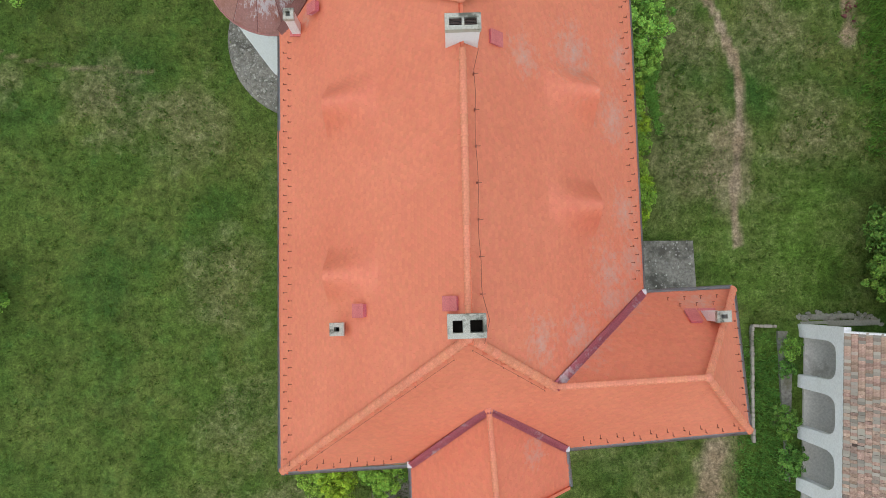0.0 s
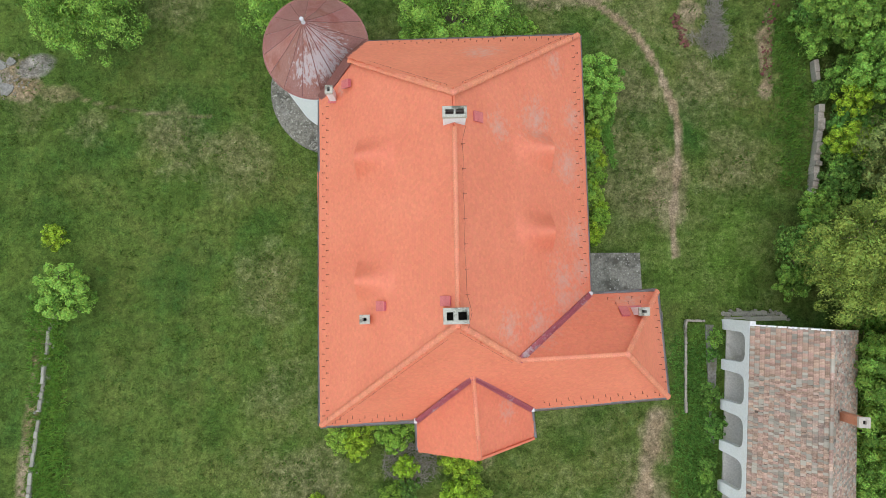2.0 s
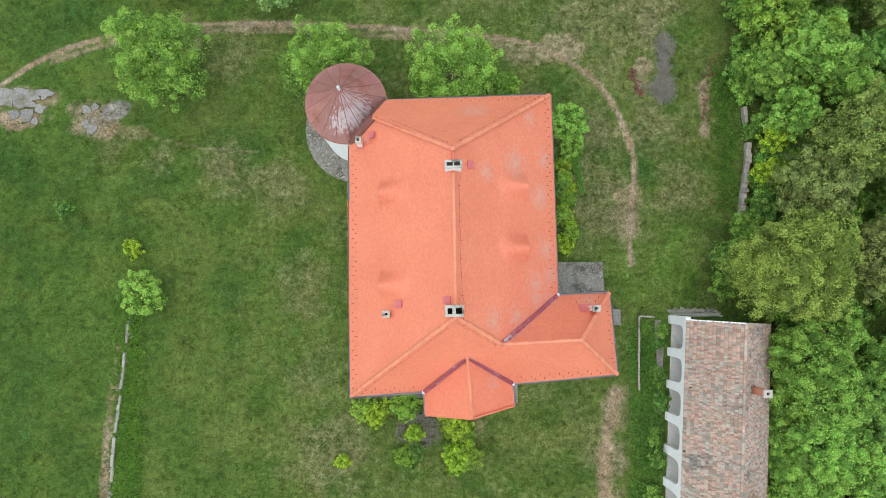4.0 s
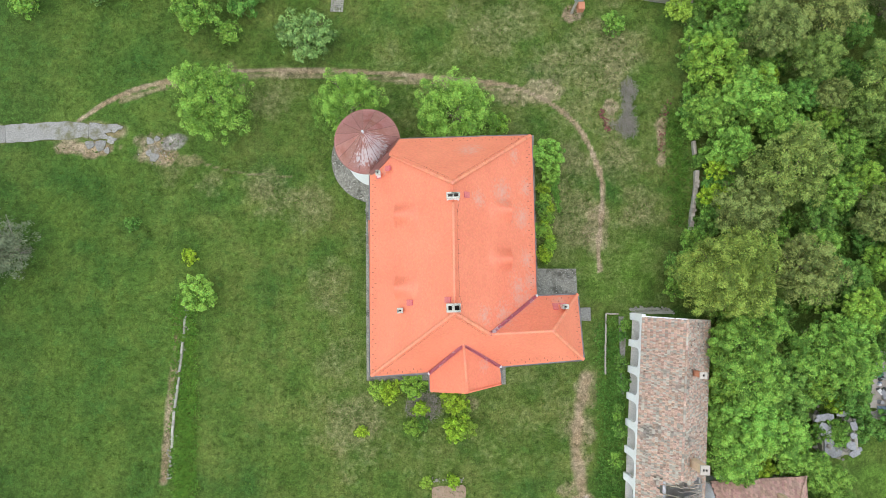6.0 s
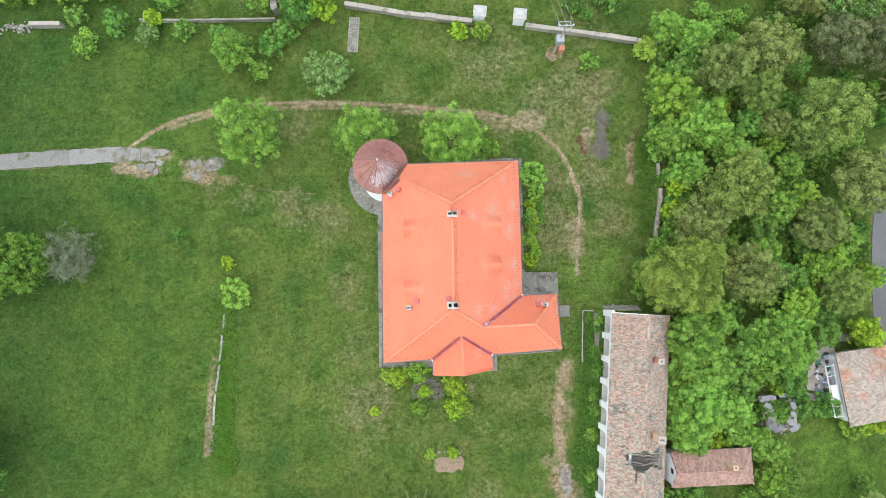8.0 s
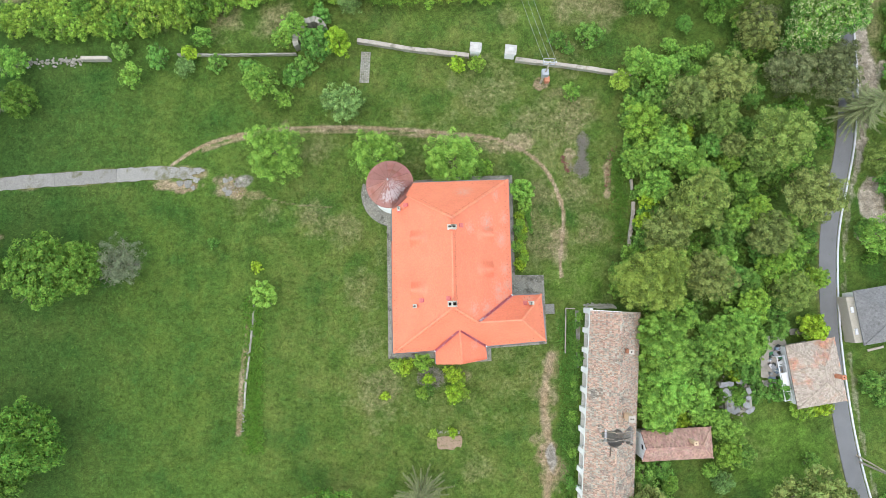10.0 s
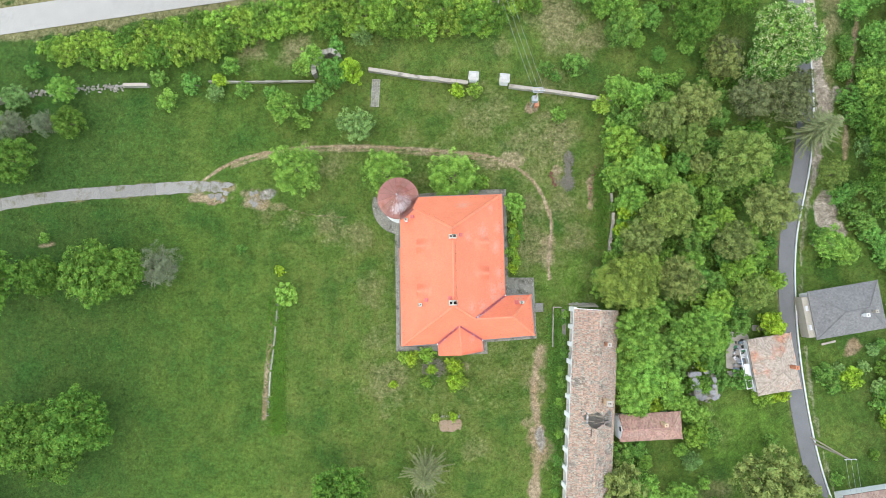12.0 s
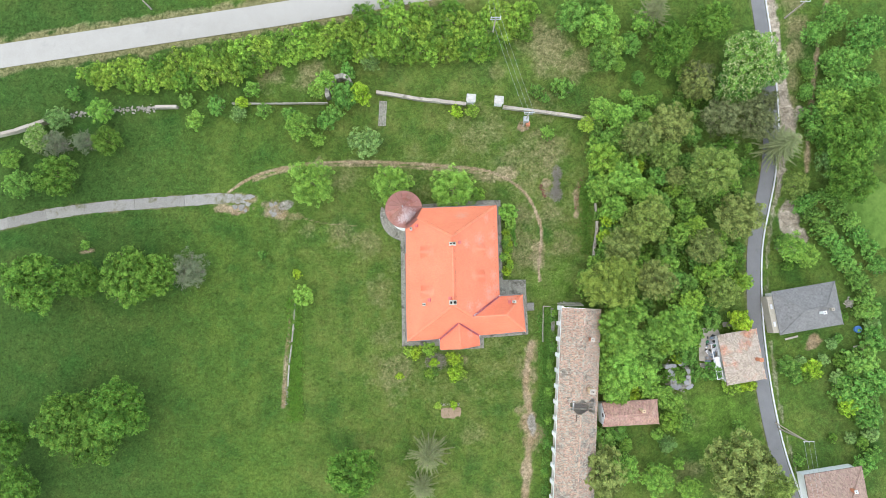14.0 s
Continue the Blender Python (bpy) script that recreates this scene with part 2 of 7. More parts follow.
LEAF = {
    "green": material("leaves_green", (0.12, 0.275, 0.056), (0.19, 0.375, 0.075), 0.5, 0.6, 0, island=0.4, obj=0.2, translucent=0.1, spec=0.08),
    "lime": material("leaves_lime", (0.21, 0.375, 0.053), (0.285, 0.455, 0.07), 0.5, 0.6, 0, island=0.4, obj=0.18, translucent=0.1, spec=0.08),
    "vivid": material("leaves_vivid", (0.27, 0.45, 0.042), (0.36, 0.54, 0.056), 0.5, 0.6, 0, island=0.4, obj=0.15, translucent=0.1, spec=0.08),
    "olive": material("leaves_olive", (0.175, 0.27, 0.062), (0.24, 0.34, 0.082), 0.5, 0.6, 0, island=0.4, obj=0.18, translucent=0.1, spec=0.08),
    "willow": material("leaves_yellow_olive", (0.225, 0.31, 0.06), (0.3, 0.385, 0.08), 0.5, 0.6, 0, island=0.4, obj=0.1, translucent=0.1, spec=0.08),
    "brown": material("leaves_young_brown", (0.2, 0.265, 0.074), (0.265, 0.33, 0.096), 0.5, 0.65, 0, island=0.4, obj=0.12, translucent=0.1, spec=0.08),
    "fresh": material("leaves_fresh", (0.185, 0.385, 0.066), (0.27, 0.48, 0.088), 0.5, 0.6, 0, island=0.4, obj=0.12, translucent=0.1, spec=0.08),
    "moss": material("leaves_moss", (0.1, 0.215, 0.034), (0.155, 0.29, 0.047), 0.5, 0.6, 0, island=0.4, obj=0.12, translucent=0.1, spec=0.08),
    "pale": material("leaves_pale", (0.165, 0.31, 0.085), (0.235, 0.39, 0.125), 0.5, 0.6, 0, island=0.4, obj=0.15, translucent=0.1, spec=0.08),
    "forest": material("leaves_forest", (0.088, 0.205, 0.034), (0.145, 0.29, 0.046), 0.5, 0.6, 0, island=0.4, obj=0.12, translucent=0.1, spec=0.08),
    "dun": material("leaves_dun", (0.15, 0.178, 0.075), (0.21, 0.235, 0.1), 0.5, 0.65, 0, island=0.4, obj=0.12, translucent=0.1, spec=0.08),
    "conifer": material("needles", (0.14, 0.175, 0.065), (0.2, 0.235, 0.095), 0.6, 0.7, 0, island=0.3, obj=0.1),
    "grey": material("silvery_leaves", (0.11, 0.14, 0.075), (0.16, 0.19, 0.105), 0.6, 0.8, 0, island=0.35, obj=0.15),
    "flower": material("cream_blossom", (0.4, 0.46, 0.2), (0.48, 0.53, 0.27), 0.6, 0.7, 0, island=0.2, translucent=0.2),
    "grass": material("grass_blades", (0.06, 0.13, 0.02), (0.13, 0.2, 0.045), 0.1, 0.7, 0, island=0.4, translucent=0.2, spec=0.08),
}


# darker copies of the leaves: older growth, and crown shade put into the colour
LEAF_DARK = {}
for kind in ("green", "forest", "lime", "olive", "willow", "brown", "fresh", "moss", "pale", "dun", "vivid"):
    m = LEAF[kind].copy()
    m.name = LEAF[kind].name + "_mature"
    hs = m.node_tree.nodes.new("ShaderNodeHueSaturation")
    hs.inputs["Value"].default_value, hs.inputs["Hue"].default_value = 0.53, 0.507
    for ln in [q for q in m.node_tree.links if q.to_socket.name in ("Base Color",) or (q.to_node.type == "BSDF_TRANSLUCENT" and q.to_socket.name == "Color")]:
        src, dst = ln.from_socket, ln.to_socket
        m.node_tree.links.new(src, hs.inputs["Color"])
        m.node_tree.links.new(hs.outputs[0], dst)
    LEAF_DARK[kind] = m


# ---- mesh helpers ----
def link(name, me, mat, parent=None, label="", m=None):
    if mat and not me.materials:
        me.materials.append(mat)
    ob = new(name, me)
    if parent:
        ob.parent = parent
    if m is not None:
        ob.matrix_basis = m
    if label:
        ob["label"] = label
    return ob


def part(name, bm, mat, parent=None, label="", m=None):
    me = bpy.data.meshes.new(name)
    bmesh.ops.recalc_face_normals(bm, faces=bm.faces[:])
    bm.to_mesh(me)
    bm.free()
    return link(name, me, mat, parent, label, m)


def pydata(name, verts, faces):
    me = bpy.data.meshes.new(name)
    me.from_pydata([tuple(v) for v in verts], [], faces)
    me.update()
    return me


def thing(name, label, category, group="", kind="", m=None):
    ob = new(name)
    if m is not None:
        ob.matrix_basis = m
    return tagged(ob, label, category, group, kind)


def box(bm, x0, x1, y0, y1, z0, z1, m=None, bevel=0.0):
    made = bmesh.ops.create_cube(bm, size=1, matrix=(m or Matrix()) @ Matrix.LocRotScale(((x0 + x1) / 2, (y0 + y1) / 2, (z0 + z1) / 2), None, (x1 - x0, y1 - y0, z1 - z0)))
    if bevel:
        es = {e for v in made["verts"] for e in v.link_edges}
        bmesh.ops.bevel(bm, geom=list(es), offset=bevel, segments=1, affect="EDGES")


def prism(bm, poly, z0, z1):
    """Plan polygon from z0 to z1; each may be one number or one per corner."""
    n = len(poly)
    lo = z0 if isinstance(z0, (list, tuple)) else [z0] * n
    hi = z1 if isinstance(z1, (list, tuple)) else [z1] * n
    a = [bm.verts.new((x, y, z)) for (x, y), z in zip(poly, lo)]
    b = [bm.verts.new((x, y, z)) for (x, y), z in zip(poly, hi)]
    bm.faces.new(a[::-1])
    bm.faces.new(b)
    for i in range(n):
        j = (i + 1) % n
        bm.faces.new((a[i], a[j], b[j], b[i]))


def tube(bm, p0, p1, r0, r1=None, n=6):
    p0, p1 = Vector(p0), Vector(p1)
    d = p1 - p0
    if d.length < 1e-6:
        return
    q = d.to_track_quat("Z", "Y")
    r1 = r0 if r1 is None else r1
    rings = []
    for p, r in ((p0, r0), (p1, r1)):
        rings.append([bm.verts.new(p + q @ Vector((r * math.cos(k * math.tau / n), r * math.sin(k * math.tau / n), 0))) for k in range(n)])
    for k in range(n):
        j = (k + 1) % n
        bm.faces.new((rings[0][k], rings[0][j], rings[1][j], rings[1][k]))
    bm.faces.new(rings[0][::-1])
    bm.faces.new(rings[1])


def inside(px, py, poly):
    c = np.zeros(np.shape(px), bool)
    for (x0, y0), (x1, y1) in zip(poly, poly[1:] + poly[:1]):
        if y0 != y1:
            c ^= ((y0 > py) != (y1 > py)) & (px < (x1 - x0) * (py - y0) / (y1 - y0) + x0)
    return c


def smooth(t):
    t = np.clip(t, 0, 1)
    return t * t * (3 - 2 * t)


def barn_uv(x, y):
    """Across and along the barn, from its north-west corner."""
    return (x - 19.3) * 0.9966 - (y + 2.4) * 0.082, -(y + 2.4) * 0.9966 - (x - 19.3) * 0.082


def ground_z(x, y):
    u, v = barn_uv(x, y)
    bank = 0.45 * smooth((u + 1.7) / 1.5) * smooth((v + 1.0) / 1.2) * (1 - smooth((u - 5.5) / 3.0))
    return bank - 2.5 * smooth((x - 32) / 26) - 1.2 * smooth((y - 18) / 25) - 0.9 * smooth((-x - 16) / 24) * smooth((y + 2) / 18)


def gz(x, y):
    return float(ground_z(np.float64(x), np.float64(y)))


# ---- the ground: one sheet to the horizon, with worn tracks and dry patches ----
ROAD_N = [(-106.4, 43.0), (-80.0, 46.8), (-59.5, 49.4), (-38.8, 52.1), (-22.1, 53.9), (-1.4, 57.0), (28.0, 61.3), (59.6, 66.0), (120.0, 75.0)]
ROAD_E = [(59.4, 64.0), (59.6, 60.3), (60.5, 50.5), (61.1, 44.0), (61.2, 37.5), (61.0, 30.5), (59.7, 21.5), (57.8, 14.3), (56.2, 8.1), (55.6, 1.0), (55.5, -7.0), (56.0, -15.1), (56.9, -23.0), (58.4, -31.0), (60.6, -37.8), (63.0, -46.6)]
DRIVE = [(-87.6, 13.6), (-78.7, 15.5), (-68.7, 17.2), (-60.7, 18.0), (-52.7, 18.3), (-44.7, 18.7), (-38.7, 18.8), (-35.0, 18.5)]
TRACK = [(-39.2, 19.8), (-35.6, 22.3), (-30.6, 23.9), (-22.4, 24.8), (-14.3, 24.7), (-6.3, 24.2), (1.7, 23.3), (7.7, 22.6), (11.7, 20.7), (14.6, 18.2), (16.3, 14.9), (17.2, 11.6), (16.9, 8.1), (16.4, 5.1), (16.5, 2.4)]
TRACK_B = [(-34.6, 21.9), (-28.5, 23.7), (-22.4, 24.2), (-14.4, 24.1), (-6.3, 23.5), (1.7, 22.6), (6.7, 22.0)]
FOOTPATH = [(-26.4, 15.2), (-23.8, 14.1), (-20.3, 13.4), (-15.9, 13.1)]
TRACK_S = [(14.6, -8.7), (13.7, -12.6), (13.2, -16.3), (13.9, -20.4), (14.0, -24.6), (13.2, -28.4), (12.9, -31.8), (12.3, -36.6)]
DITCH = [(73.7, 55.5), (71.5, 46.9), (70.1, 40.5), (68.9, 34.0), (67.6, 27.6), (66.8, 21.3)]
WALL_LINE = [(x - 0.6, y) for x, y in [(-27.1, -0.1), (-27.5, -5.5), (-28.3, -11.4), (-28.8, -18.3)]]


def line_distance(X, Y, pts):
    d = np.full(X.shape, 1e9)
    for (x0, y0), (x1, y1) in zip(pts, pts[1:]):
        ux, uy = x1 - x0, y1 - y0
        t = np.clip(((X - x0) * ux + (Y - y0) * uy) / (ux * ux + uy * uy), 0, 1)
        d = np.minimum(d, np.hypot(X - x0 - t * ux, Y - y0 - t * uy))
    return d


def soft_line(pts, rounds=2):
    for _ in range(rounds):
        out = [pts[0]]
        for a, b in zip(pts, pts[1:]):
            out += [(a[0] * 0.75 + b[0] * 0.25, a[1] * 0.75 + b[1] * 0.25), (a[0] * 0.25 + b[0] * 0.75, a[1] * 0.25 + b[1] * 0.75)]
        pts = out + [pts[-1]]
    return pts


def axis(lo, hi, near_lo, near_hi, fine):
    far = [1500, 900, 550, 340, 220, 150]
    mid = np.arange(lo, near_lo, 1.2)
    out = list(np.arange(near_lo, near_hi, fine)) + list(np.arange(near_hi, hi, 0.6))
    return np.array([-f + lo for f in far] + list(mid) + out + [hi + f for f in far[::-1]])


def build_ground():
    xs, ys = axis(-95, 95, -46, 26, 0.3), axis(-52, 66, -34, 40, 0.3)
    X, Y = np.meshgrid(xs, ys)
    Z = ground_z(X, Y)
    rng = np.random.default_rng(5)
    near = (np.abs(X) < 95) & (np.abs(Y) < 66)
    # lumpy turf
    for k in range(14):
        a, w, p = rng.uniform(0, math.tau), rng.uniform(0.5, 3.5), rng.uniform(0, math.tau)
        Z = Z + np.where(near, 0.012 * np.sin((X * math.cos(a) + Y * math.sin(a)) * math.tau / (w * 2) + p), 0)
    wob = 0
    for _ in range(26):
        a, w, p = rng.uniform(0, math.tau), rng.uniform(0.9, 7.0), rng.uniform(0, math.tau)
        wob = wob + np.sin((X * math.cos(a) + Y * math.sin(a)) * math.tau / w + p) * 0.28
    worn = np.zeros(X.shape)
    for pts, w, k in ((TRACK, 0.21, 1.0), (TRACK_B, 0.24, 0.62), (FOOTPATH, 0.12, 0.5), (TRACK_S, 0.55, 0.8), (WALL_LINE, 0.36, 0.8), (DITCH, 0.35, 0.8), (DRIVE, 0.8, 0.6), (ROAD_N, 1.6, 0.5), (ROAD_E, 1.25, 0.5)):
        d = line_distance(X, Y, soft_line(pts))
        worn = np.maximum(worn, k * smooth((w * (1.9 + 0.16 * wob) - d) / (w * 1.5)))
    for (cx, cy, rx, ry, k) in ((13.9, -22.6, 1.5, 2.8, 1.0), (13.1, -30, 1.0, 3.5, 0.8), (-37.0, 16.9, 2.4, 1.0, 0.95),
                                (9.5, 21.6, 4.2, 1.3, 0.5), (14.6, 30.4, 1.1, 1.0, 1.1), (23.6, 16.0, 0.55, 2.6, 0.75), (24.0, 19.0, 0.35, 2.0, 0.5), (18.2, 20.0, 0.8, 1.2, 0.65), (18.2, 18.2, 1.0, 0.9, 0.4),
                                (-22.5, 23.5, 1.3, 1.8, 0.6), (16.4, 6, 1.6, 3.0, 0.4), (14.5, -10.5, 1.2, 2.5, 0.4), (2, -11.2, 2.2, 1.0, 0.4), (65.7, -10.0, 1.2, 1.6, 0.9), (-64.4, 9.9, 0.8, 0.6, 0.8), (13.8, -23.6, 2.0, 4.6, 0.6), (13.9, -15, 1.5, 2.6, 0.4), (-30.2, 16.6, 2.2, 2.2, 0.75), (-27.0, 15.0, 1.2, 0.6, 0.4), (-38.5, 17.0, 2.6, 0.7, 0.7)):
        r = np.hypot((X - cx) / rx, (Y - cy) / ry)
        worn = np.maximum(worn, k * smooth((1.25 + 0.2 * wob - r) / 0.6))
    dry = 0.52 * smooth((36 - np.hypot((X - 3) / 1.15, Y - 5)) / 16) - 0.3 * smooth((-X - 7) / 8)
    for (cx, cy, r0, k) in ((20, 45, 6.5, 1.1), (24.5, 42, 4.5, 1.0), (17, 49, 4.5, 1.0), (10, 41, 3, 0.7), (-32, 42, 4.5, 1.0), (-24, 41, 4.5, 1.0), (-40, 42, 3, 0.8), (14, 8, 5, 0.95), (13.5, 14.5, 4, 0.95), (19, 14, 4, 0.9), (21, 9, 4, 0.85), (19, 26, 5, 1.0), (16, 24, 8, 0.86), (7, 30, 8, 0.78), (-18.4, 11.2, 3.4, 1.0), (-24.6, 13.0, 2.2, 0.9), (-14, 10, 4, 0.8), (-12, 1, 5, 0.72), (-11, -6, 4, 0.72), (-30, 14, 4, 0.62), (-10, -13, 6, 0.9), (4, -24, 4, 0.7),
                            (14, -14, 4, 0.85), (41, -32, 4, 0.8), (65.0, 34, 2.2, 1.0), (64.2, 30, 1.6, 0.9), (65.6, 39, 2.8, 1.0), (66.4, 44, 3.4, 1.1), (66.8, 49, 3.8, 1.1), (66.8, 55, 4.2, 1.1), (42, -22, 5, 0.6), (18, 34, 6, 0.7), (-18, 22, 5, 0.7)):
        dry = np.maximum(dry, k * smooth((1.45 + 0.12 * wob - np.hypot(X - cx, Y - cy) / r0) / 1.3))
    grav = np.zeros(X.shape)
    for (cx, cy, rx, ry, k) in ((-28.7, 17.2, 1.7, 1.1, 0.8), (-31.0, 16.2, 0.7, 1.3, 0.5), (14.2, -22.8, 0.9, 2.3, 0.9), (20.1, 19.6, 0.5, 2.4, 0.5)):
        r = np.hypot((X - cx) / rx, (Y - cy) / ry)
        grav = np.maximum(grav, k * smooth((1.2 + 0.1 * wob - r) / 0.6))
    sand = np.zeros(X.shape)
    for (cx, cy, rx, ry, k) in ((62.9, 12.6, 2.0, 3.2, 1.0), (63.9, 8.9, 2.2, 2.8, 1.0), (62.0, 7.4, 1.8, 1.6, 0.9), (64.3, 31.0, 1.3, 4.5, 0.9), (66.6, 32.5, 1.2, 1.6, 0.7)):
        r = np.hypot((X - cx) / rx, (Y - cy) / ry)
        sand = np.maximum(sand, k * smooth((1.2 + 0.1 * wob - r) / 0.45))
    dv = line_distance(X, Y, soft_line([(x + 2.5, y) for x, y in ROAD_E]))
    sand = np.maximum(sand, (0.45 + 0.4 * smooth((Y - 10) / 12)) * smooth((0.75 + 0.5 * smooth((Y - 14) / 10) + 0.16 * wob - dv) / 0.6))
    dr = line_distance(X, Y, soft_line(ROAD_N))
    dry = np.maximum(dry, 1.15 * smooth((4.4 + 0.35 * wob - dr) / 1.4))
    u, v = barn_uv(X, Y)
    barnside = smooth((u + 3.2) / 1.0) * smooth((6.6 - u) / 0.5) * smooth((v + 0.5) / 1.0)
    lush = np.maximum(smooth((-X - 14) / 22), np.maximum(smooth((X - 30) / 8) * 0.6, barnside))
    fresh = np.zeros(X.shape)
    for (cx, cy, rx, ry, k) in ((19.0, 1.8, 4.2, 3.6, 0.9), (46.5, -23.5, 7.5, 6.0, 0.9), (17.6, -5.5, 0.8, 3.0, 0.8)):
        fresh = np.maximum(fresh, k * smooth((1.4 + 0.15 * wob - np.hypot((X - cx) / rx, (Y - cy) / ry)) / 0.9))
    dry = dry * (1 - 0.8 * barnside)
    ny, nx = X.shape
    idx = np.arange(nx * ny).reshape(ny, nx)
    faces = np.stack([idx[:-1, :-1], idx[:-1, 1:], idx[1:, 1:], idx[1:, :-1]], -1).reshape(-1, 4)
    me = pydata("ground", np.stack([X, Y, Z], -1).reshape(-1, 3), faces.tolist())
    # deep: edge falloff of the lens painted on far-west turf; deeper green grass south-east
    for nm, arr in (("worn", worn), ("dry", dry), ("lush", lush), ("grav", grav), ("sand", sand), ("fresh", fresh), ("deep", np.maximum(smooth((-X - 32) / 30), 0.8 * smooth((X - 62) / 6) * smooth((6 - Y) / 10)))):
        at = me.attributes.new(nm, "FLOAT", "POINT")
        at.data.foreach_set("value", arr.reshape(-1).astype(np.float32))
    me.shade_smooth()
    m = bpy.data.materials.new("meadow")
    m.use_nodes = True
    nt = m.node_tree
    N, L = nt.nodes, nt.links.new
    bsdf = N["Principled BSDF"]
    bsdf.inputs["Roughness"].default_value, bsdf.inputs["Specular IOR Level"].default_value = 0.95, 0.1
    tc = N.new("ShaderNodeTexCoord")

    def nz(s, d=5.0, r=0.6, stretch=None):
        n = N.new("ShaderNodeTexNoise")
        n.inputs["Scale"].default_value, n.inputs["Detail"].default_value, n.inputs["Roughness"].default_value = s, d, r
        L(tc.outputs["Object"], n.inputs["Vector"])
        return n.outputs[0]

    def rng_(fac, lo, hi, a=0.0, b=1.0):
        r = N.new("ShaderNodeMapRange")
        for i, v in zip((1, 2, 3, 4), (lo, hi, a, b)):
            r.inputs[i].default_value = v
        L(fac, r.inputs[0])
        return r.outputs[0]

    def mix(fac, a, b):
        x = N.new("ShaderNodeMix")
        x.data_type = "RGBA"
        for sock, v in ((x.inputs[0], fac), (x.inputs[6], a), (x.inputs[7], b)):
            if hasattr(v, "is_linked"):
                L(v, sock)
            else:
                sock.default_value = v if isinstance(v, float) else (*v, 1)
        return x.outputs[2]

    def mul(a, b, op="MULTIPLY"):
        x = N.new("ShaderNodeMath")
        x.operation = op
        for sock, v in zip(x.inputs, (a, b)):
            if hasattr(v, "is_linked"):
                L(v, sock)
            else:
                sock.default_value = v
        return x.outputs[0]

    def attr(nm):
        a = N.new("ShaderNodeAttribute")
        a.attribute_name = nm
        return a.outputs["Fac"]

    blade, grain, tuft, blotch, patch, wide = nz(7, 4, 0.8), nz(22, 2, 0.7), nz(2.2, 5, 0.7), nz(0.9, 5, 0.65), nz(0.3, 5, 0.6), nz(0.085, 4, 0.55)
    broad, hue = nz(0.13, 4, 0.6), nz(0.21, 4, 0.6)
    green = mix(rng_(patch, 0.35, 0.65), (0.063, 0.117, 0.022), (0.106, 0.16, 0.033))
    green = mix(rng_(hue, 0.45, 0.66, 0.0, 0.8), green, (0.14, 0.165, 0.045))
    bright = mix(rng_(wide, 0.38, 0.62), (0.046, 0.098, 0.018), (0.073, 0.135, 0.025))
    bright = mix(rng_(hue, 0.45, 0.62, 0.0, 0.8), bright, (0.096, 0.155, 0.028))
    # lens-edge darkening put into the far-west turf colour, plus the south-east's own green
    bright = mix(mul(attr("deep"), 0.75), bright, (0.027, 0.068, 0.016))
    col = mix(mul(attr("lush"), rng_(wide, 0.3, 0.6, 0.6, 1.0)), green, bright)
    col = mix(rng_(broad, 0.53, 0.68, 0.0, 0.7), col, (0.03, 0.09, 0.018))
    col = mix(rng_(blotch, 0.53, 0.68, 0.0, 0.6), col, (0.036, 0.09, 0.019))
    col = mix(mul(attr("fresh"), rng_(blotch, 0.35, 0.6, 0.5, 1.0)), col, (0.098, 0.19, 0.03))
    straw = mix(rng_(tuft, 0.35, 0.65), (0.15, 0.145, 0.06), (0.215, 0.195, 0.1))
    col = mix(rng_(mul(mul(attr("dry"), 0.9), mul(mul(patch, 0.9), mul(mul(tuft, 0.5), mul(blotch, 0.6), "ADD"), "ADD"), "ADD"), 1.43, 1.98, 0.0, 0.9), col, straw)
    soil = mix(rng_(hue, 0.4, 0.6), (0.285, 0.195, 0.12), (0.36, 0.27, 0.185))
    col = mix(rng_(mul(attr("worn"), rng_(mul(tuft, blotch, "ADD"), 0.7, 1.3, 0.75, 1.25)), 0.12, 0.8, 0.0, 0.85), col, soil)
    grit = mix(rng_(blotch, 0.4, 0.62), (0.21, 0.195, 0.165), (0.31, 0.29, 0.25))
    col = mix(rng_(mul(attr("grav"), rng_(tuft, 0.3, 0.7, 0.75, 1.25)), 0.25, 0.8, 0.0, 0.9), col, grit)
    pale = mix(rng_(blotch, 0.38, 0.62), (0.3, 0.25, 0.19), (0.42, 0.36, 0.29))
    col = mix(rng_(mul(attr("sand"), rng_(tuft, 0.3, 0.7, 0.75, 1.25)), 0.25, 0.75, 0.0, 0.92), col, pale)
    hsv = N.new("ShaderNodeHueSaturation")
    L(mul(mul(rng_(blade, 0.3, 0.7, 0.5, 1.54), rng_(grain, 0.3, 0.7, 0.62, 1.4)), mul(rng_(tuft, 0.3, 0.7, 0.62, 1.4), rng_(blotch, 0.3, 0.7, 0.69, 1.23))), hsv.inputs["Value"])
    L(col, hsv.inputs["Color"])
    col = hsv.outputs[0]
    L(col, bsdf.inputs["Base Color"])
    b = N.new("ShaderNodeBump")
    b.inputs["Strength"].default_value, b.inputs["Distance"].default_value = 0.7, 0.12
    L(mul(blade, tuft, "ADD"), b.inputs["Height"])
    L(b.outputs[0], bsdf.inputs["Normal"])
    g = link("ground", me, m)
    tagged(g, "green meadow with dry straw patches and worn dirt tracks", "ground", kind="structure")


build_ground()


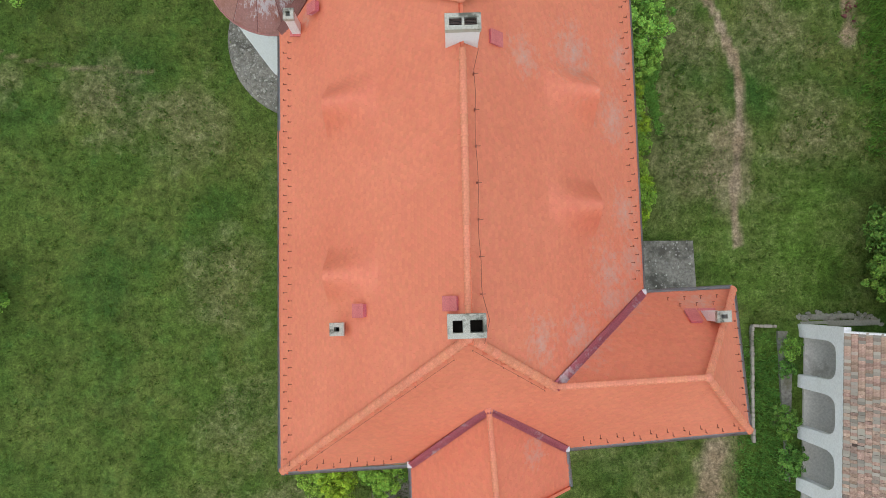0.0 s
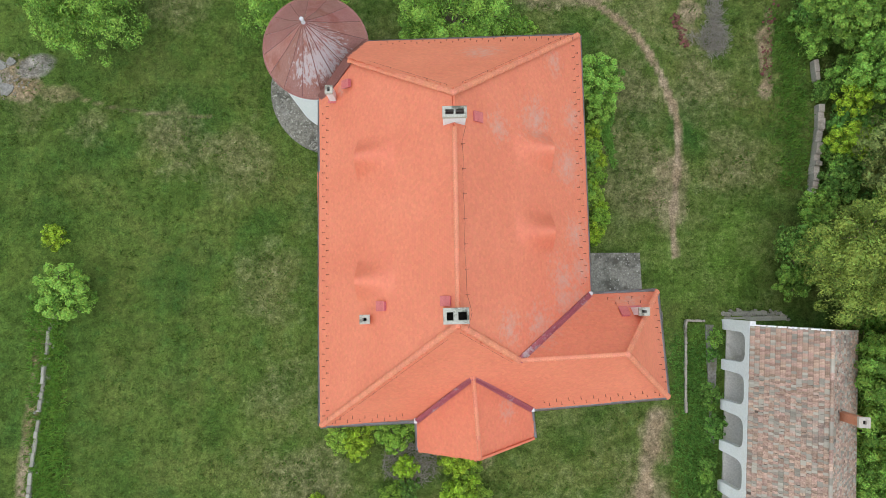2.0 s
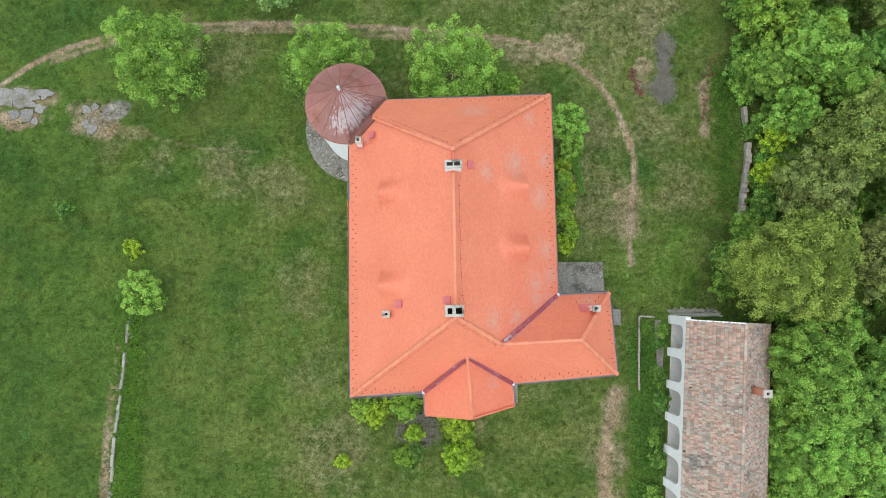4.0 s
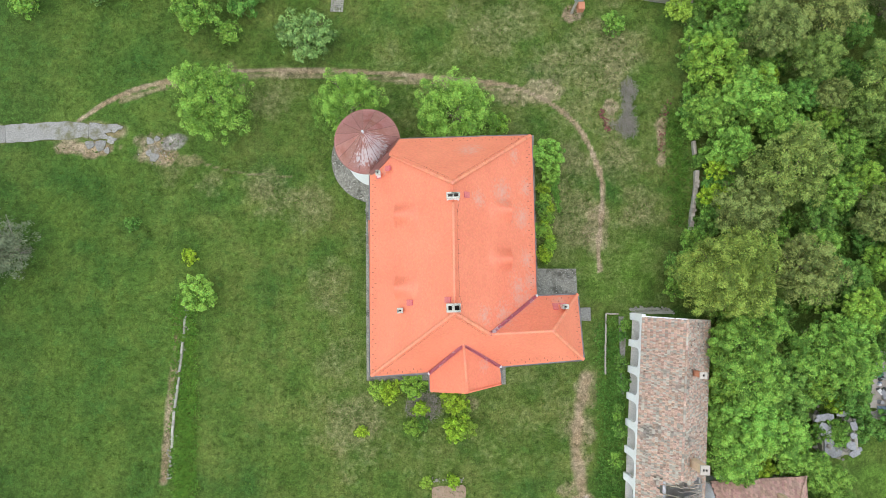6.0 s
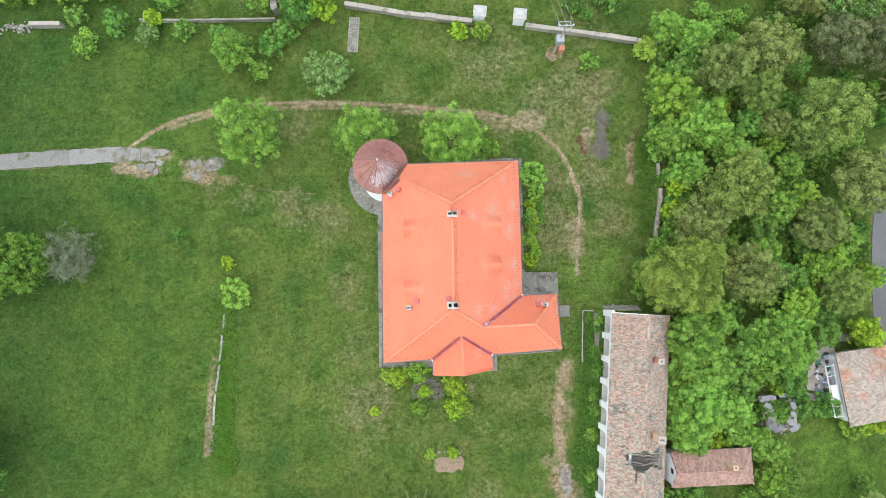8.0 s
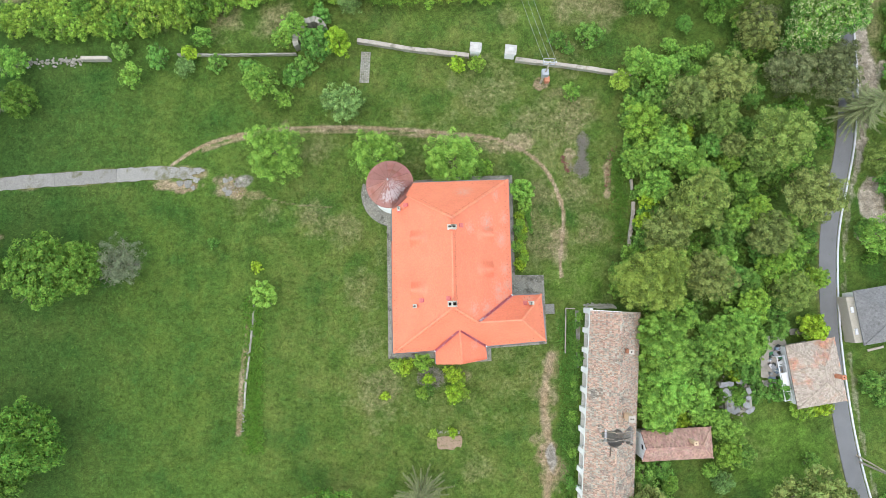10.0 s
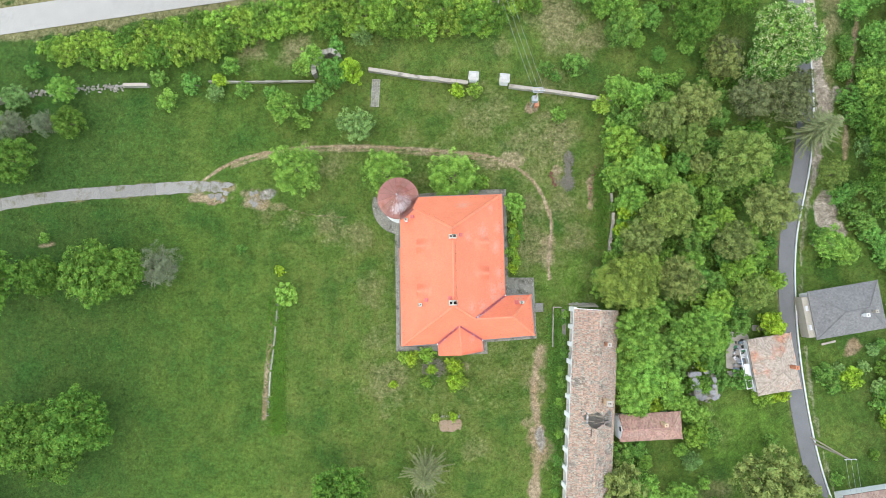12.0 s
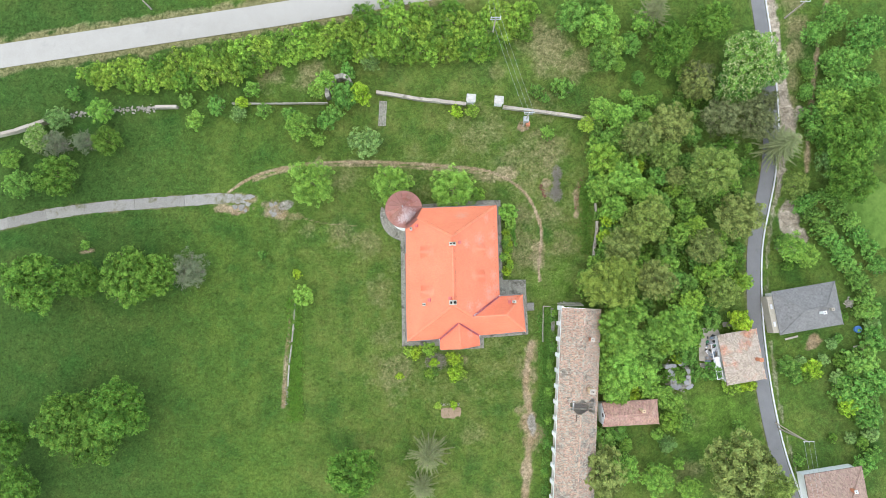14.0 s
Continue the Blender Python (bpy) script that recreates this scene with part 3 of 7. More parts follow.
def strip(name, pts, width, mat, label, category, lift=0.05, thick=0.25, offset=0.0, rounds=2, ragged=0.0, seed=0):
    """A ribbon of paving along a line, a real slab that stands a little proud of the turf."""
    rng = random.Random(seed)
    pts = soft_line(pts, rounds)
    bm = bmesh.new()
    rows = []
    for i, (x, y) in enumerate(pts):
        a, b = pts[max(0, i - 1)], pts[min(len(pts) - 1, i + 1)]
        d = Vector((b[0] - a[0], b[1] - a[1])).normalized()
        n = Vector((-d.y, d.x))
        row = []
        for s in (-0.5, 0.5):
            w = s * (width + rng.uniform(-ragged, ragged)) + offset
            px, py = x + n.x * w, y + n.y * w
            z = gz(px, py) + lift
            row += [bm.verts.new((px, py, z)), bm.verts.new((px, py, z - thick))]
        rows.append(row)
    for p, q in zip(rows, rows[1:]):
        for k in ((0, 2), (1, 0), (2, 3), (3, 1)):
            bm.faces.new((p[k[0]], p[k[1]], q[k[1]], q[k[0]]))
    for r in (rows[0], rows[-1]):
        bm.faces.new((r[0], r[1], r[3], r[2]))
    ob = part(name, bm, mat)
    return tagged(ob, label, category, kind="structure")


strip("road", ROAD_N, 4.5, PALE_ROAD, "pale grey asphalt village road", "road", lift=0.12)
strip("road", ROAD_E, 2.5, ASPHALT, "narrow dark asphalt lane", "road", lift=0.1)
strip("kerb", ROAD_E, 0.24, KERB, "white concrete edge strip beside the lane", "kerb", lift=0.22, offset=1.5)


def build_drive():
    """Concrete slabs laid end to end, with open joints."""
    pts = soft_line(DRIVE, 3)
    d = tagged(new("driveway"), "cracked grey concrete slab driveway", "driveway", kind="structure")
    dist = [0.0]
    for a, b in zip(pts, pts[1:]):
        dist.append(dist[-1] + math.dist(a, b))

    def at(s):
        s = min(max(s, 0), dist[-1] - 1e-3)
        i = max(k for k in range(len(dist)) if dist[k] <= s)
        t = (s - dist[i]) / (dist[i + 1] - dist[i])
        return Vector(pts[i]).lerp(Vector(pts[i + 1]), t), (Vector(pts[i + 1]) - Vector(pts[i])).normalized()

    rng = random.Random(8)
    s = 0.0
    while s < dist[-1] - 1:
        ln = rng.choice((7.0, 9.0, 12.0, 16.0))
        bm = bmesh.new()
        rings = []
        e = min(s + ln - rng.uniform(0.015, 0.04), dist[-1])
        w0 = 0.98
        last = e > dist[-1] - 0.5
        for q in np.linspace(s, e, int((e - s) / 0.8) + 3):
            p, t = at(q)
            n = Vector((-t.y, t.x))
            for sd in (-1, 1):
                v = p + n * sd * (w0 + rng.uniform(-0.11, 0.07) - (0.3 * rng.random() if q > dist[-1] - 5 else 0))
                rings.append((v.x, v.y))
        snag = []
        if last:
            p, t = at(e)
            n = Vector((-t.y, t.x))
            snag = [tuple(p + n * b + t * a) for b, a in ((-0.72, 0.15), (-0.5, -0.9), (-0.22, -1.3), (-0.02, -0.5), (0.2, -0.7), (0.3, 0.5), (0.62, 0.7), (0.8, 0.1))]
        poly = rings[0::2] + snag + rings[1::2][::-1]
        prism(bm, poly, [gz(*v) - 0.15 for v in poly], [gz(*v) + 0.09 + rng.uniform(-0.01, 0.01) for v in poly])
        part("slab", bm, SLAB, d)
        s += ln


build_drive()


def area(name, poly, mat, label, category, lift=0.04, kind="structure", depth=0.2):
    bm = bmesh.new()
    poly = soft_line(poly + poly[:1], 2)[:-1] if len(poly) < 12 else poly
    prism(bm, poly, [gz(*p) - depth for p in poly], [gz(*p) + lift for p in poly])
    return tagged(part(name, bm, mat), label, category, kind=kind)


area("lawn", [(71.4, 17.5), (80.8, 20.9), (85.2, 8.4), (78.8, 6.0), (75.9, 7.6)], LEAF["grass"], "mown bright green lawn", "lawn", lift=0.14)
YARD = material("pale_concrete_yard", (0.36, 0.32, 0.275), (0.44, 0.4, 0.35), 0.7, 0.92, 0.3, c3=(0.26, 0.24, 0.19), c3_at=0.58)
area("yard", [(44.6, -7.0), (46.5, -6.9), (48.8, -7.1), (48.9, -10), (49.1, -14.3), (46.5, -14.2), (44.6, -14.0), (44.7, -10.5)], YARD, "pale concrete yard strewn with junk", "yard", lift=0.05)

BROWN_SOIL = material("brown_bare_soil", (0.27, 0.185, 0.12), (0.36, 0.26, 0.18), 1.2, 0.95, 0.5, c3=(0.33, 0.27, 0.2), c3_at=0.58)


area("bare_ground", [(-1.7, -19.7), (-0.6, -19.5), (0.5, -19.6), (1.7, -19.4), (1.8, -20.3), (1.6, -21.3), (0.6, -21.5), (-0.5, -21.3), (-1.6, -21.4), (-1.8, -20.5)], BROWN_SOIL, "bare reddish-brown square pit in the grass", "bare ground", lift=0.03)

# ---- roofs laid with separate overlapping tiles ----
def tile_field(origin, e, n, tan, z0, poly, tw, rise, lift=0.025, rnd=0.0, bump=None, skip=None, seed=1, rounded=0.03, pick=None):
    """Tiles in rows along e, climbing along n (plan directions), on the plane z0 + tan * climb, inside the plan polygon.
    Returns verts, faces and the (centre, row direction) of those that pick() takes out as single pieces."""
    rng = np.random.default_rng(seed)
    o, e, n = np.array(origin, float), np.array(e, float), np.array(n, float)
    P = np.array(poly) - o
    a, b = P @ e, P @ n
    run = rise / math.sqrt(1 + tan * tan)
    C = []
    for k, bb in enumerate(np.arange(b.min(), b.max(), run)):
        aa = np.arange(a.min() - tw, a.max() + tw, tw) + (tw / 2 if k % 2 else 0)
        C.append(np.stack([aa, np.full(aa.shape, bb)], -1))
    C = np.concatenate(C)
    cx = o[0] + C[:, 0] * e[0] + (C[:, 1] + run / 2) * n[0]
    cy = o[1] + C[:, 0] * e[1] + (C[:, 1] + run / 2) * n[1]
    keep = inside(cx, cy, poly)
    if skip is not None:
        keep &= ~skip(cx, cy)
    single = keep & pick(cx, cy) if pick is not None else np.zeros(keep.shape, bool)
    keep &= ~single
    S = C[single]
    C = C[keep]
    m = len(C)
    h, g = tw / 2 - 0.0015, run * 1.3
    da = np.array([-h, 0, h, h, -h, -h, 0, h])
    db = np.array([rounded, 0, rounded, g, g, rounded, 0, rounded])
    dz = np.array([lift, lift, lift, 0.004, 0.004, -0.004, -0.004, -0.004])
    A = C[:, :1] + da + rng.normal(0, 0.004 + rnd, (m, 1))
    B = C[:, 1:] + db * min(1, 1) + rng.normal(0, 0.003 + rnd, (m, 1))
    X, Y = o[0] + A * e[0] + B * n[0], o[1] + A * e[1] + B * n[1]
    Z = z0 + tan * B + dz + rng.normal(0, 0.002 + rnd * 0.4, (m, 1))
    if bump is not None:
        Z = Z + bump(X, Y)
    V = np.stack([X, Y, Z], -1).reshape(-1, 3)
    F = []
    for i in range(m):
        k = 8 * i
        F += [(k, k + 1, k + 2, k + 3, k + 4), (k + 5, k + 6, k + 1, k), (k + 6, k + 7, k + 2, k + 1)]
    singles = [(o[0] + q[0] * e[0] + q[1] * n[0], o[1] + q[0] * e[1] + q[1] * n[1], z0 + tan * q[1]) for q in S]
    return V, F, singles


def tile_mesh(tw, rise, lift, rounded, tan):
    run = rise / math.sqrt(1 + tan * tan)
    h, g = tw / 2 - 0.0015, run * 1.3
    v = [(-h, rounded, lift + tan * rounded), (0, 0, lift), (h, rounded, lift + tan * rounded), (h, g, 0.004 + tan * g), (-h, g, 0.004 + tan * g),
         (-h, rounded, -0.004 + tan * rounded), (0, 0, -0.004), (h, rounded, -0.004 + tan * rounded)]
    return pydata("roof_tile", v, [(0, 1, 2, 3, 4), (5, 6, 1, 0), (6, 7, 2, 1)])


# ---- the manor house ----
EZ, RZ = 9.0, 17.3
RS, RN = (0.70, -1.30), (0.78, 9.20)
SW, SE, NE = (-6.98, -7.12), (12.6, -6.05), (8.42, 14.9)
NW1, NW2 = (-3.9, 14.78), (-6.72, 11.45)
WNE, INNER = (12.25, -0.06), (8.42, -0.17)
WRW, WRE = (3.74, -3.28), (9.06, -3.12)
WRZ = 14.04
manor = thing("manor_house", "white manor house with salmon-red tiled hip roof and round tower", "house")


def dormer_bump(X, Y):
    """Four eyebrow dormers swelling out of the tile field."""
    out = 0 * X
    for fx, cy, sgn in ((-4.35, 7.25, 1), (-4.45, 0.85, 1), (6.05, 7.45, -1), (6.02, 3.15, -1)):
        d = (X - fx) * sgn
        gate = d[:, 1:2] > -0.03 if X.shape[1] == 8 else d > 0.16
        w = np.cos(np.clip((Y - cy) / 1.15, -1, 1) * math.pi / 2) ** 2
        out = out + 1.45 * np.clip(1 - d / 2.2, 0, 1) * w * gate
    return out


eW = Vector((SW[0] - NW2[0], SW[1] - NW2[1])).normalized()
nW = Vector((-eW.y, eW.x))
tanW, tanE = (RZ - EZ) / (((Vector(RS) + Vector(RN)) / 2 - Vector(SW)).dot(nW)), (RZ - EZ) / (NE[0] - RS[0])
eS = Vector((SE[0] - SW[0], SE[1] - SW[1])).normalized()
nS = Vector((-eS.y, eS.x))
tanS = (RZ - EZ) / ((Vector(RS) - Vector(SW)).dot(nS))
tanN = (RZ - EZ) / (NE[1] - RN[1])
eX = Vector((WNE[0] - SE[0], WNE[1] - SE[1])).normalized()
nX = Vector((-eX.y, eX.x))
tanX = (WRZ - EZ) / ((Vector(WRE) - Vector(SE)).dot(nX))
tanWN = (WRZ - EZ) / (INNER[1] - WRW[1])
PA, PW, PE, PWS, PES, PS = (1.5, -4.2), (-1.58, -6.98), (4.9, -6.52), (-1.52, -8.62), (5.0, -8.12), (1.72, -8.32)
PZ = 12.72
tanPW, tanPE = (PZ - EZ) / (PA[0] - PW[0] + 0.07), (PZ - EZ) / (PE[0] - PA[0] - 0.07)
FACES = [
    ("west", SW, tuple(eW), tuple(nW), tanW, [SW, RS, RN, (-4.75, 12.85), NW2]),
    ("east", (NE[0], 0), (0, 1), (-1, 0), tanE, [INNER, WRW, RS, RN, NE]),
    ("south", SW, tuple(eS), tuple(nS), tanS, [SW, PW, PA, PE, SE, WRE, WRW, RS]),
    ("north", (0, NE[1]), (-1, 0), (0, -1), tanN, [NE, RN, (-4.7, 12.9), NW1]),
    ("wing_east", SE, tuple(eX), tuple(nX), tanX, [SE, WRE, WNE]),
    ("wing_north", (0, INNER[1]), (-1, 0), (0, -1), tanWN, [INNER, WNE, WRE, WRW]),
    ("porch_west", (PW[0], 0), (0, -1), (1, 0), tanPW, [PW, PA, PS, PWS]),
    ("porch_east", (PE[0], 0), (0, 1), (-1, 0), tanPE, [PE, PES, PS, PA]),
]
TW, TR = 0.18, 0.165
RANGE = {"west": lambda x, y: (x > -1.05) & (x < 0.5) & (y > 0.1) & (y < 3.6)}
roof = None
for nm, o, e, n, tan, poly in FACES:
    z_at = lambda p: EZ + tan * ((p[0] - o[0]) * n[0] + (p[1] - o[1]) * n[1])
    bm = bmesh.new()
    if nm in ("west", "east"):
        # bedding grid that follows the dormers
        cx, cy = [p[0] for p in poly], [p[1] for p in poly]
        gx, gy = np.arange(min(cx), max(cx) + 0.2, 0.2), np.arange(min(cy), max(cy) + 0.2, 0.2)
        X, Y = np.meshgrid(gx, gy)
        Z = EZ + tan * ((X - o[0]) * n[0] + (Y - o[1]) * n[1]) + dormer_bump(X, Y) - 0.02
        vs, fs, ids = [], [], {}
        ok = inside(X, Y, poly)
        for i in range(len(gy) - 1):
            for j in range(len(gx) - 1):
                if ok[i, j] or ok[i + 1, j + 1] or ok[i, j + 1] or ok[i + 1, j]:
                    q = []
                    for a, b in ((i, j), (i, j + 1), (i + 1, j + 1), (i + 1, j)):
                        if (a, b) not in ids:
                            ids[a, b] = len(vs)
                            vs.append((X[a, b], Y[a, b], Z[a, b]))
                        q.append(ids[a, b])
                    fs.append(q)
        deck = link("roof", pydata("roof", vs, fs), TILE_DECK, manor)
    else:
        prism(bm, poly, [z_at(p) - 0.2 for p in poly], [z_at(p) - 0.012 for p in poly])
        deck = part("roof", bm, TILE_DECK, manor)
    tw = TW
    V, F, singles = tile_field(o, e, n, tan, EZ, poly, tw, TR, bump=dormer_bump if nm in ("west", "east") else None, seed=len(nm), pick=RANGE.get(nm), lift=0.02)
    tagged(link("roof_tiles", pydata("roof_tiles", V, F), TILE, deck, "salmon-red painted beaver-tail tiles"), kind="stuff")
    if singles:
        tm = tile_mesh(TW, TR, 0.02, 0.03, tan)
        turn = Matrix(((e[0], n[0], 0, 0), (e[1], n[1], 0, 0), (0, 0, 1, 0), (0, 0, 0, 1)))
        for p in singles:
            link("roof_tile", tm, TILE_ONE, deck, m=Matrix.Translation(p) @ turn)


def ridge_mesh(length, r, flat=0.75):
    bm = bmesh.new()
    pts = [(r * math.cos(a), flat * r * math.sin(a)) for a in np.linspace(0, math.pi, 7)]
    rows = []
    for x, k in ((0, 1.14), (0.05, 1.14), (0.05, 1.0), (length, 0.97)):
        rows.append([bm.verts.new((x, p[0] * k, p[1] * k)) for p in pts])
    for p, q in zip(rows, rows[1:]):
        for i in range(6):
            bm.faces.new((p[i], p[i + 1], q[i + 1], q[i]))
    bm.faces.new(rows[0])
    me = bpy.data.meshes.new("ridge_tile")
    bm.to_mesh(me)
    bm.free()
    return me


RIDGE_ME, HIP_ME = ridge_mesh(0.36, 0.115), ridge_mesh(0.36, 0.15, 0.7)


def ridge(p0, p1, parent, mat=RIDGE, me=RIDGE_ME, step=0.34, name="ridge_tile"):
    p0, p1 = Vector(p0) + Vector((0, 0, 0.05)), Vector(p1) + Vector((0, 0, 0.05))
    p0 = p0.lerp(p1, 0.012)
    d = p1 - p0
    q = d.to_track_quat("X", "Z")
    k = int(d.length / step)
    for i in range(k):
        link(name, me, mat, parent, m=Matrix.LocRotScale(p0 + d * (i / k), q, None))


def zz(p, z):
    return (p[0], p[1], z)


for a, b in (((RS[0], RS[1] + 0.2), (RN[0], RN[1] - 1.6)),):
    ridge(zz(a, RZ - 0.02), zz(b, RZ - 0.02), manor)
ridge(zz(SW, EZ + 0.03), zz(RS, RZ), manor, me=HIP_ME)
ridge(zz(WRW, WRZ + 0.1), zz(RS, RZ), manor, me=HIP_ME)
ridge(zz(NE, EZ + 0.03), zz(RN, RZ), manor, me=HIP_ME)
ridge((-4.72, 12.87, EZ + 2.5), zz(RN, RZ), manor, me=HIP_ME)
ridge(zz(WRE, WRZ), zz(WRW, WRZ + 0.05), manor)
ridge(zz(SE, EZ + 0.03), zz(WRE, WRZ), manor, me=HIP_ME)
ridge(zz(WNE, EZ + 0.03), zz(WRE, WRZ), manor, me=HIP_ME)
ridge((PS[0], PS[1] + 0.05, PZ - 0.02), zz(PA, PZ), manor)
for p, z in ((RS, RZ), (RN, RZ), (WRE, WRZ), (WRW, WRZ), (PA, PZ)):
    bm = bmesh.new()
    bmesh.ops.create_uvsphere(bm, u_segments=12, v_segments=8, radius=0.17, matrix=Matrix.Translation((p[0], p[1], z + 0.05)) @ Matrix.Diagonal((1, 1, 0.7, 1)))
    part("ridge_cap", bm, RIDGE, manor, "rounded mortar cap where ridges meet")


def valley(p0, p1, w, parent, mat=VALLEY):
    """A folded sheet-metal valley gutter."""
    p0, p1 = Vector(p0), Vector(p1)
    d = (p1 - p0).normalized()
    s = Vector((-d.y, d.x, 0)).normalized()
    bm = bmesh.new()
    rows = []
    for p in (p0, p1):
        rows.append([bm.verts.new(p + s * k * w + Vector((0, 0, h))) for k, h in ((-1, 0.12), (-0.94, 0.2), (-0.4, 0.16), (0, 0.14), (0.4, 0.16), (0.94, 0.2), (1, 0.12))])
    for i in range(6):
        bm.faces.new((rows[0][i], rows[0][i + 1], rows[1][i + 1], rows[1][i]))
    bmesh.ops.solidify(bm, geom=bm.faces[:], thickness=0.015)
    return part("valley_flashing", bm, mat, parent, "crimson painted metal valley")


valley(zz(INNER, EZ + 0.02), zz(WRW, WRZ + 0.02), 0.17, manor)
valley((NW2[0] + 0.05, NW2[1], EZ - 0.03), (-4.72, 12.9, EZ + 2.37), 0.26, manor, SEAM)
valley((NW1[0] + 0.05, NW1[1], EZ - 0.03), (-4.72, 12.9, EZ + 2.37), 0.26, manor, SEAM)
valley(zz(PW, EZ + 0.02), zz(PA, PZ + 0.0), 0.15, manor)
valley(zz(PE, EZ + 0.02), zz(PA, PZ + 0.0), 0.15, manor)


def gutter(p0, p1, parent):
    p0, p1 = Vector(zz(p0, EZ - 0.05)), Vector(zz(p1, EZ - 0.05))
    d = (p1 - p0).normalized()
    s = Vector((d.y, -d.x, 0))
    bm = bmesh.new()
    rows = []
    for p in (p0, p1):
        rows.append([bm.verts.new(p + s * (0.06 + 0.08 * math.cos(a)) + Vector((0, 0, 0.08 * math.sin(a)))) for a in np.linspace(math.pi, math.tau, 7)])
    for i in range(6):
        bm.faces.new((rows[0][i], rows[0][i + 1], rows[1][i + 1], rows[1][i]))
    bmesh.ops.solidify(bm, geom=bm.faces[:], thickness=0.01)
    part("gutter", bm, ZINC, parent, "grey zinc gutter")


OUTLINE = [SW, PW, PWS, PES, PE, SE, WNE, INNER, NE, NW1, NW2]
for a, b in ((SW, PW), (PW, PWS), (PES, PE), (PE, SE), (SE, WNE), (WNE, INNER), (INNER, NE), (NE, NW1), (NW2, SW)):
    gutter(a, b, manor)


def guard_mesh():
    bm = bmesh.new()
    box(bm, -0.011, 0.011, -0.1, 0.05, 0.0, 0.03)
    box(bm, -0.028, 0.028, -0.1, -0.08, 0.0, 0.12)
    me = bpy.data.meshes.new("snow_guard")
    bm.to_mesh(me)
    bm.free()
    return me


GUARD = guard_mesh()


def guards(p0, p1, tan, skip=0.6):
    p0, p1 = Vector(p0), Vector(p1)
    d = (p1 - p0).normalized()
    n = Vector((-d.y, d.x))
    ln, s, k = (p1 - p0).length, skip, 0
    while s < ln - skip:
        off = 0.32 if k % 2 else 0.58
        p = p0 + d * s + n * off
        turn = Matrix(((d.x, n.x, 0, p.x), (d.y, n.y, 0, p.y), (0, 0, 1, EZ + tan * off + 0.03), (0, 0, 0, 1)))
        link("snow_guard", GUARD, RUST, manor, m=turn)
        s, k = s + 0.34, k + 1


for a, b, tan in ((SW, PW, tanS), (PE, SE, tanS), (SE, WNE, tanX), (WNE, INNER, tanWN), (INNER, NE, tanE), (NE, NW1, tanN), (NW2, SW, tanW), (PWS[:1] + (-8.4,), (-1.58, -7.4), tanPW)):
    if a[0] == PWS[0]:
        a, b = (-1.58, -7.3), (-1.58, -8.5)
    guards(a, b, tan)

for a, b2 in ((PWS, PS), (PES, PS)):
    bm = bmesh.new()
    s = 0.06
    prism(bm, [(a[0], a[1] - s), (b2[0], b2[1] - s), (b2[0], b2[1] + s), (a[0], a[1] + s)], [EZ - 0.1, PZ - 0.1, PZ - 0.1, EZ - 0.1], [EZ + 0.055, PZ + 0.055, PZ + 0.055, EZ + 0.055])
    part("verge", bm, TILE_ONE, manor, "straight tiled verge")

# walls stand in under the eaves
WALLS = [(-6.45, -6.55), (-1.1, -6.45), (-1.05, -8.2), (4.55, -7.75), (4.45, -6.0), (12.1, -5.55), (11.8, -0.6), (7.9, -0.7), (7.9, 14.3), (-6.2, 14.3)]
bm = bmesh.new()
prism(bm, WALLS, -0.3, EZ - 0.12)
part("wall", bm, PLASTER, manor, "white plastered wall")
bm = bmesh.new()
prism(bm, [(-1.05, -8.2), (4.55, -7.75), (1.75, -7.95)], [EZ - 0.12] * 3, [EZ - 0.1, EZ - 0.1, PZ - 0.25])
part("gable", bm, PLASTER, manor)
bm = bmesh.new()
prism(bm, [(p[0] * 0.995, p[1] * 0.995) for p in OUTLINE[:9]] + [(-3.95, 14.7), (-6.68, 11.4)], EZ - 0.13, EZ - 0.09)
part("soffit", bm, WOOD, manor)


# dormer fronts: a low arched dark window under each swelling
for fx, cy, sgn, tan in ((-4.35, 7.25, 1, tanW), (-4.45, 0.85, 1, tanW), (6.05, 7.45, -1, tanE), (6.02, 3.15, -1, tanE)):
    z0 = EZ + tan * ((fx - SW[0]) if sgn > 0 else (NE[0] - fx))
    bm = bmesh.new()
    top = [(cy + q, z0 + 0.75 * math.cos(q / 1.15 * math.pi / 2) ** 2) for q in np.linspace(-0.85, 0.85, 15)]
    a = [bm.verts.new((fx + 0.1 * sgn, y, z)) for y, z in top]
    b = [bm.verts.new((fx + 0.1 * sgn, y, z0 - 0.06)) for y, z in top]
    for i in range(14):
        bm.faces.new((a[i], a[i + 1], b[i + 1], b[i]))
    bmesh.ops.solidify(bm, geom=bm.faces[:], thickness=0.05)
    part("dormer_front", bm, TILE_DECK, manor, "low arched front of an eyebrow dormer")


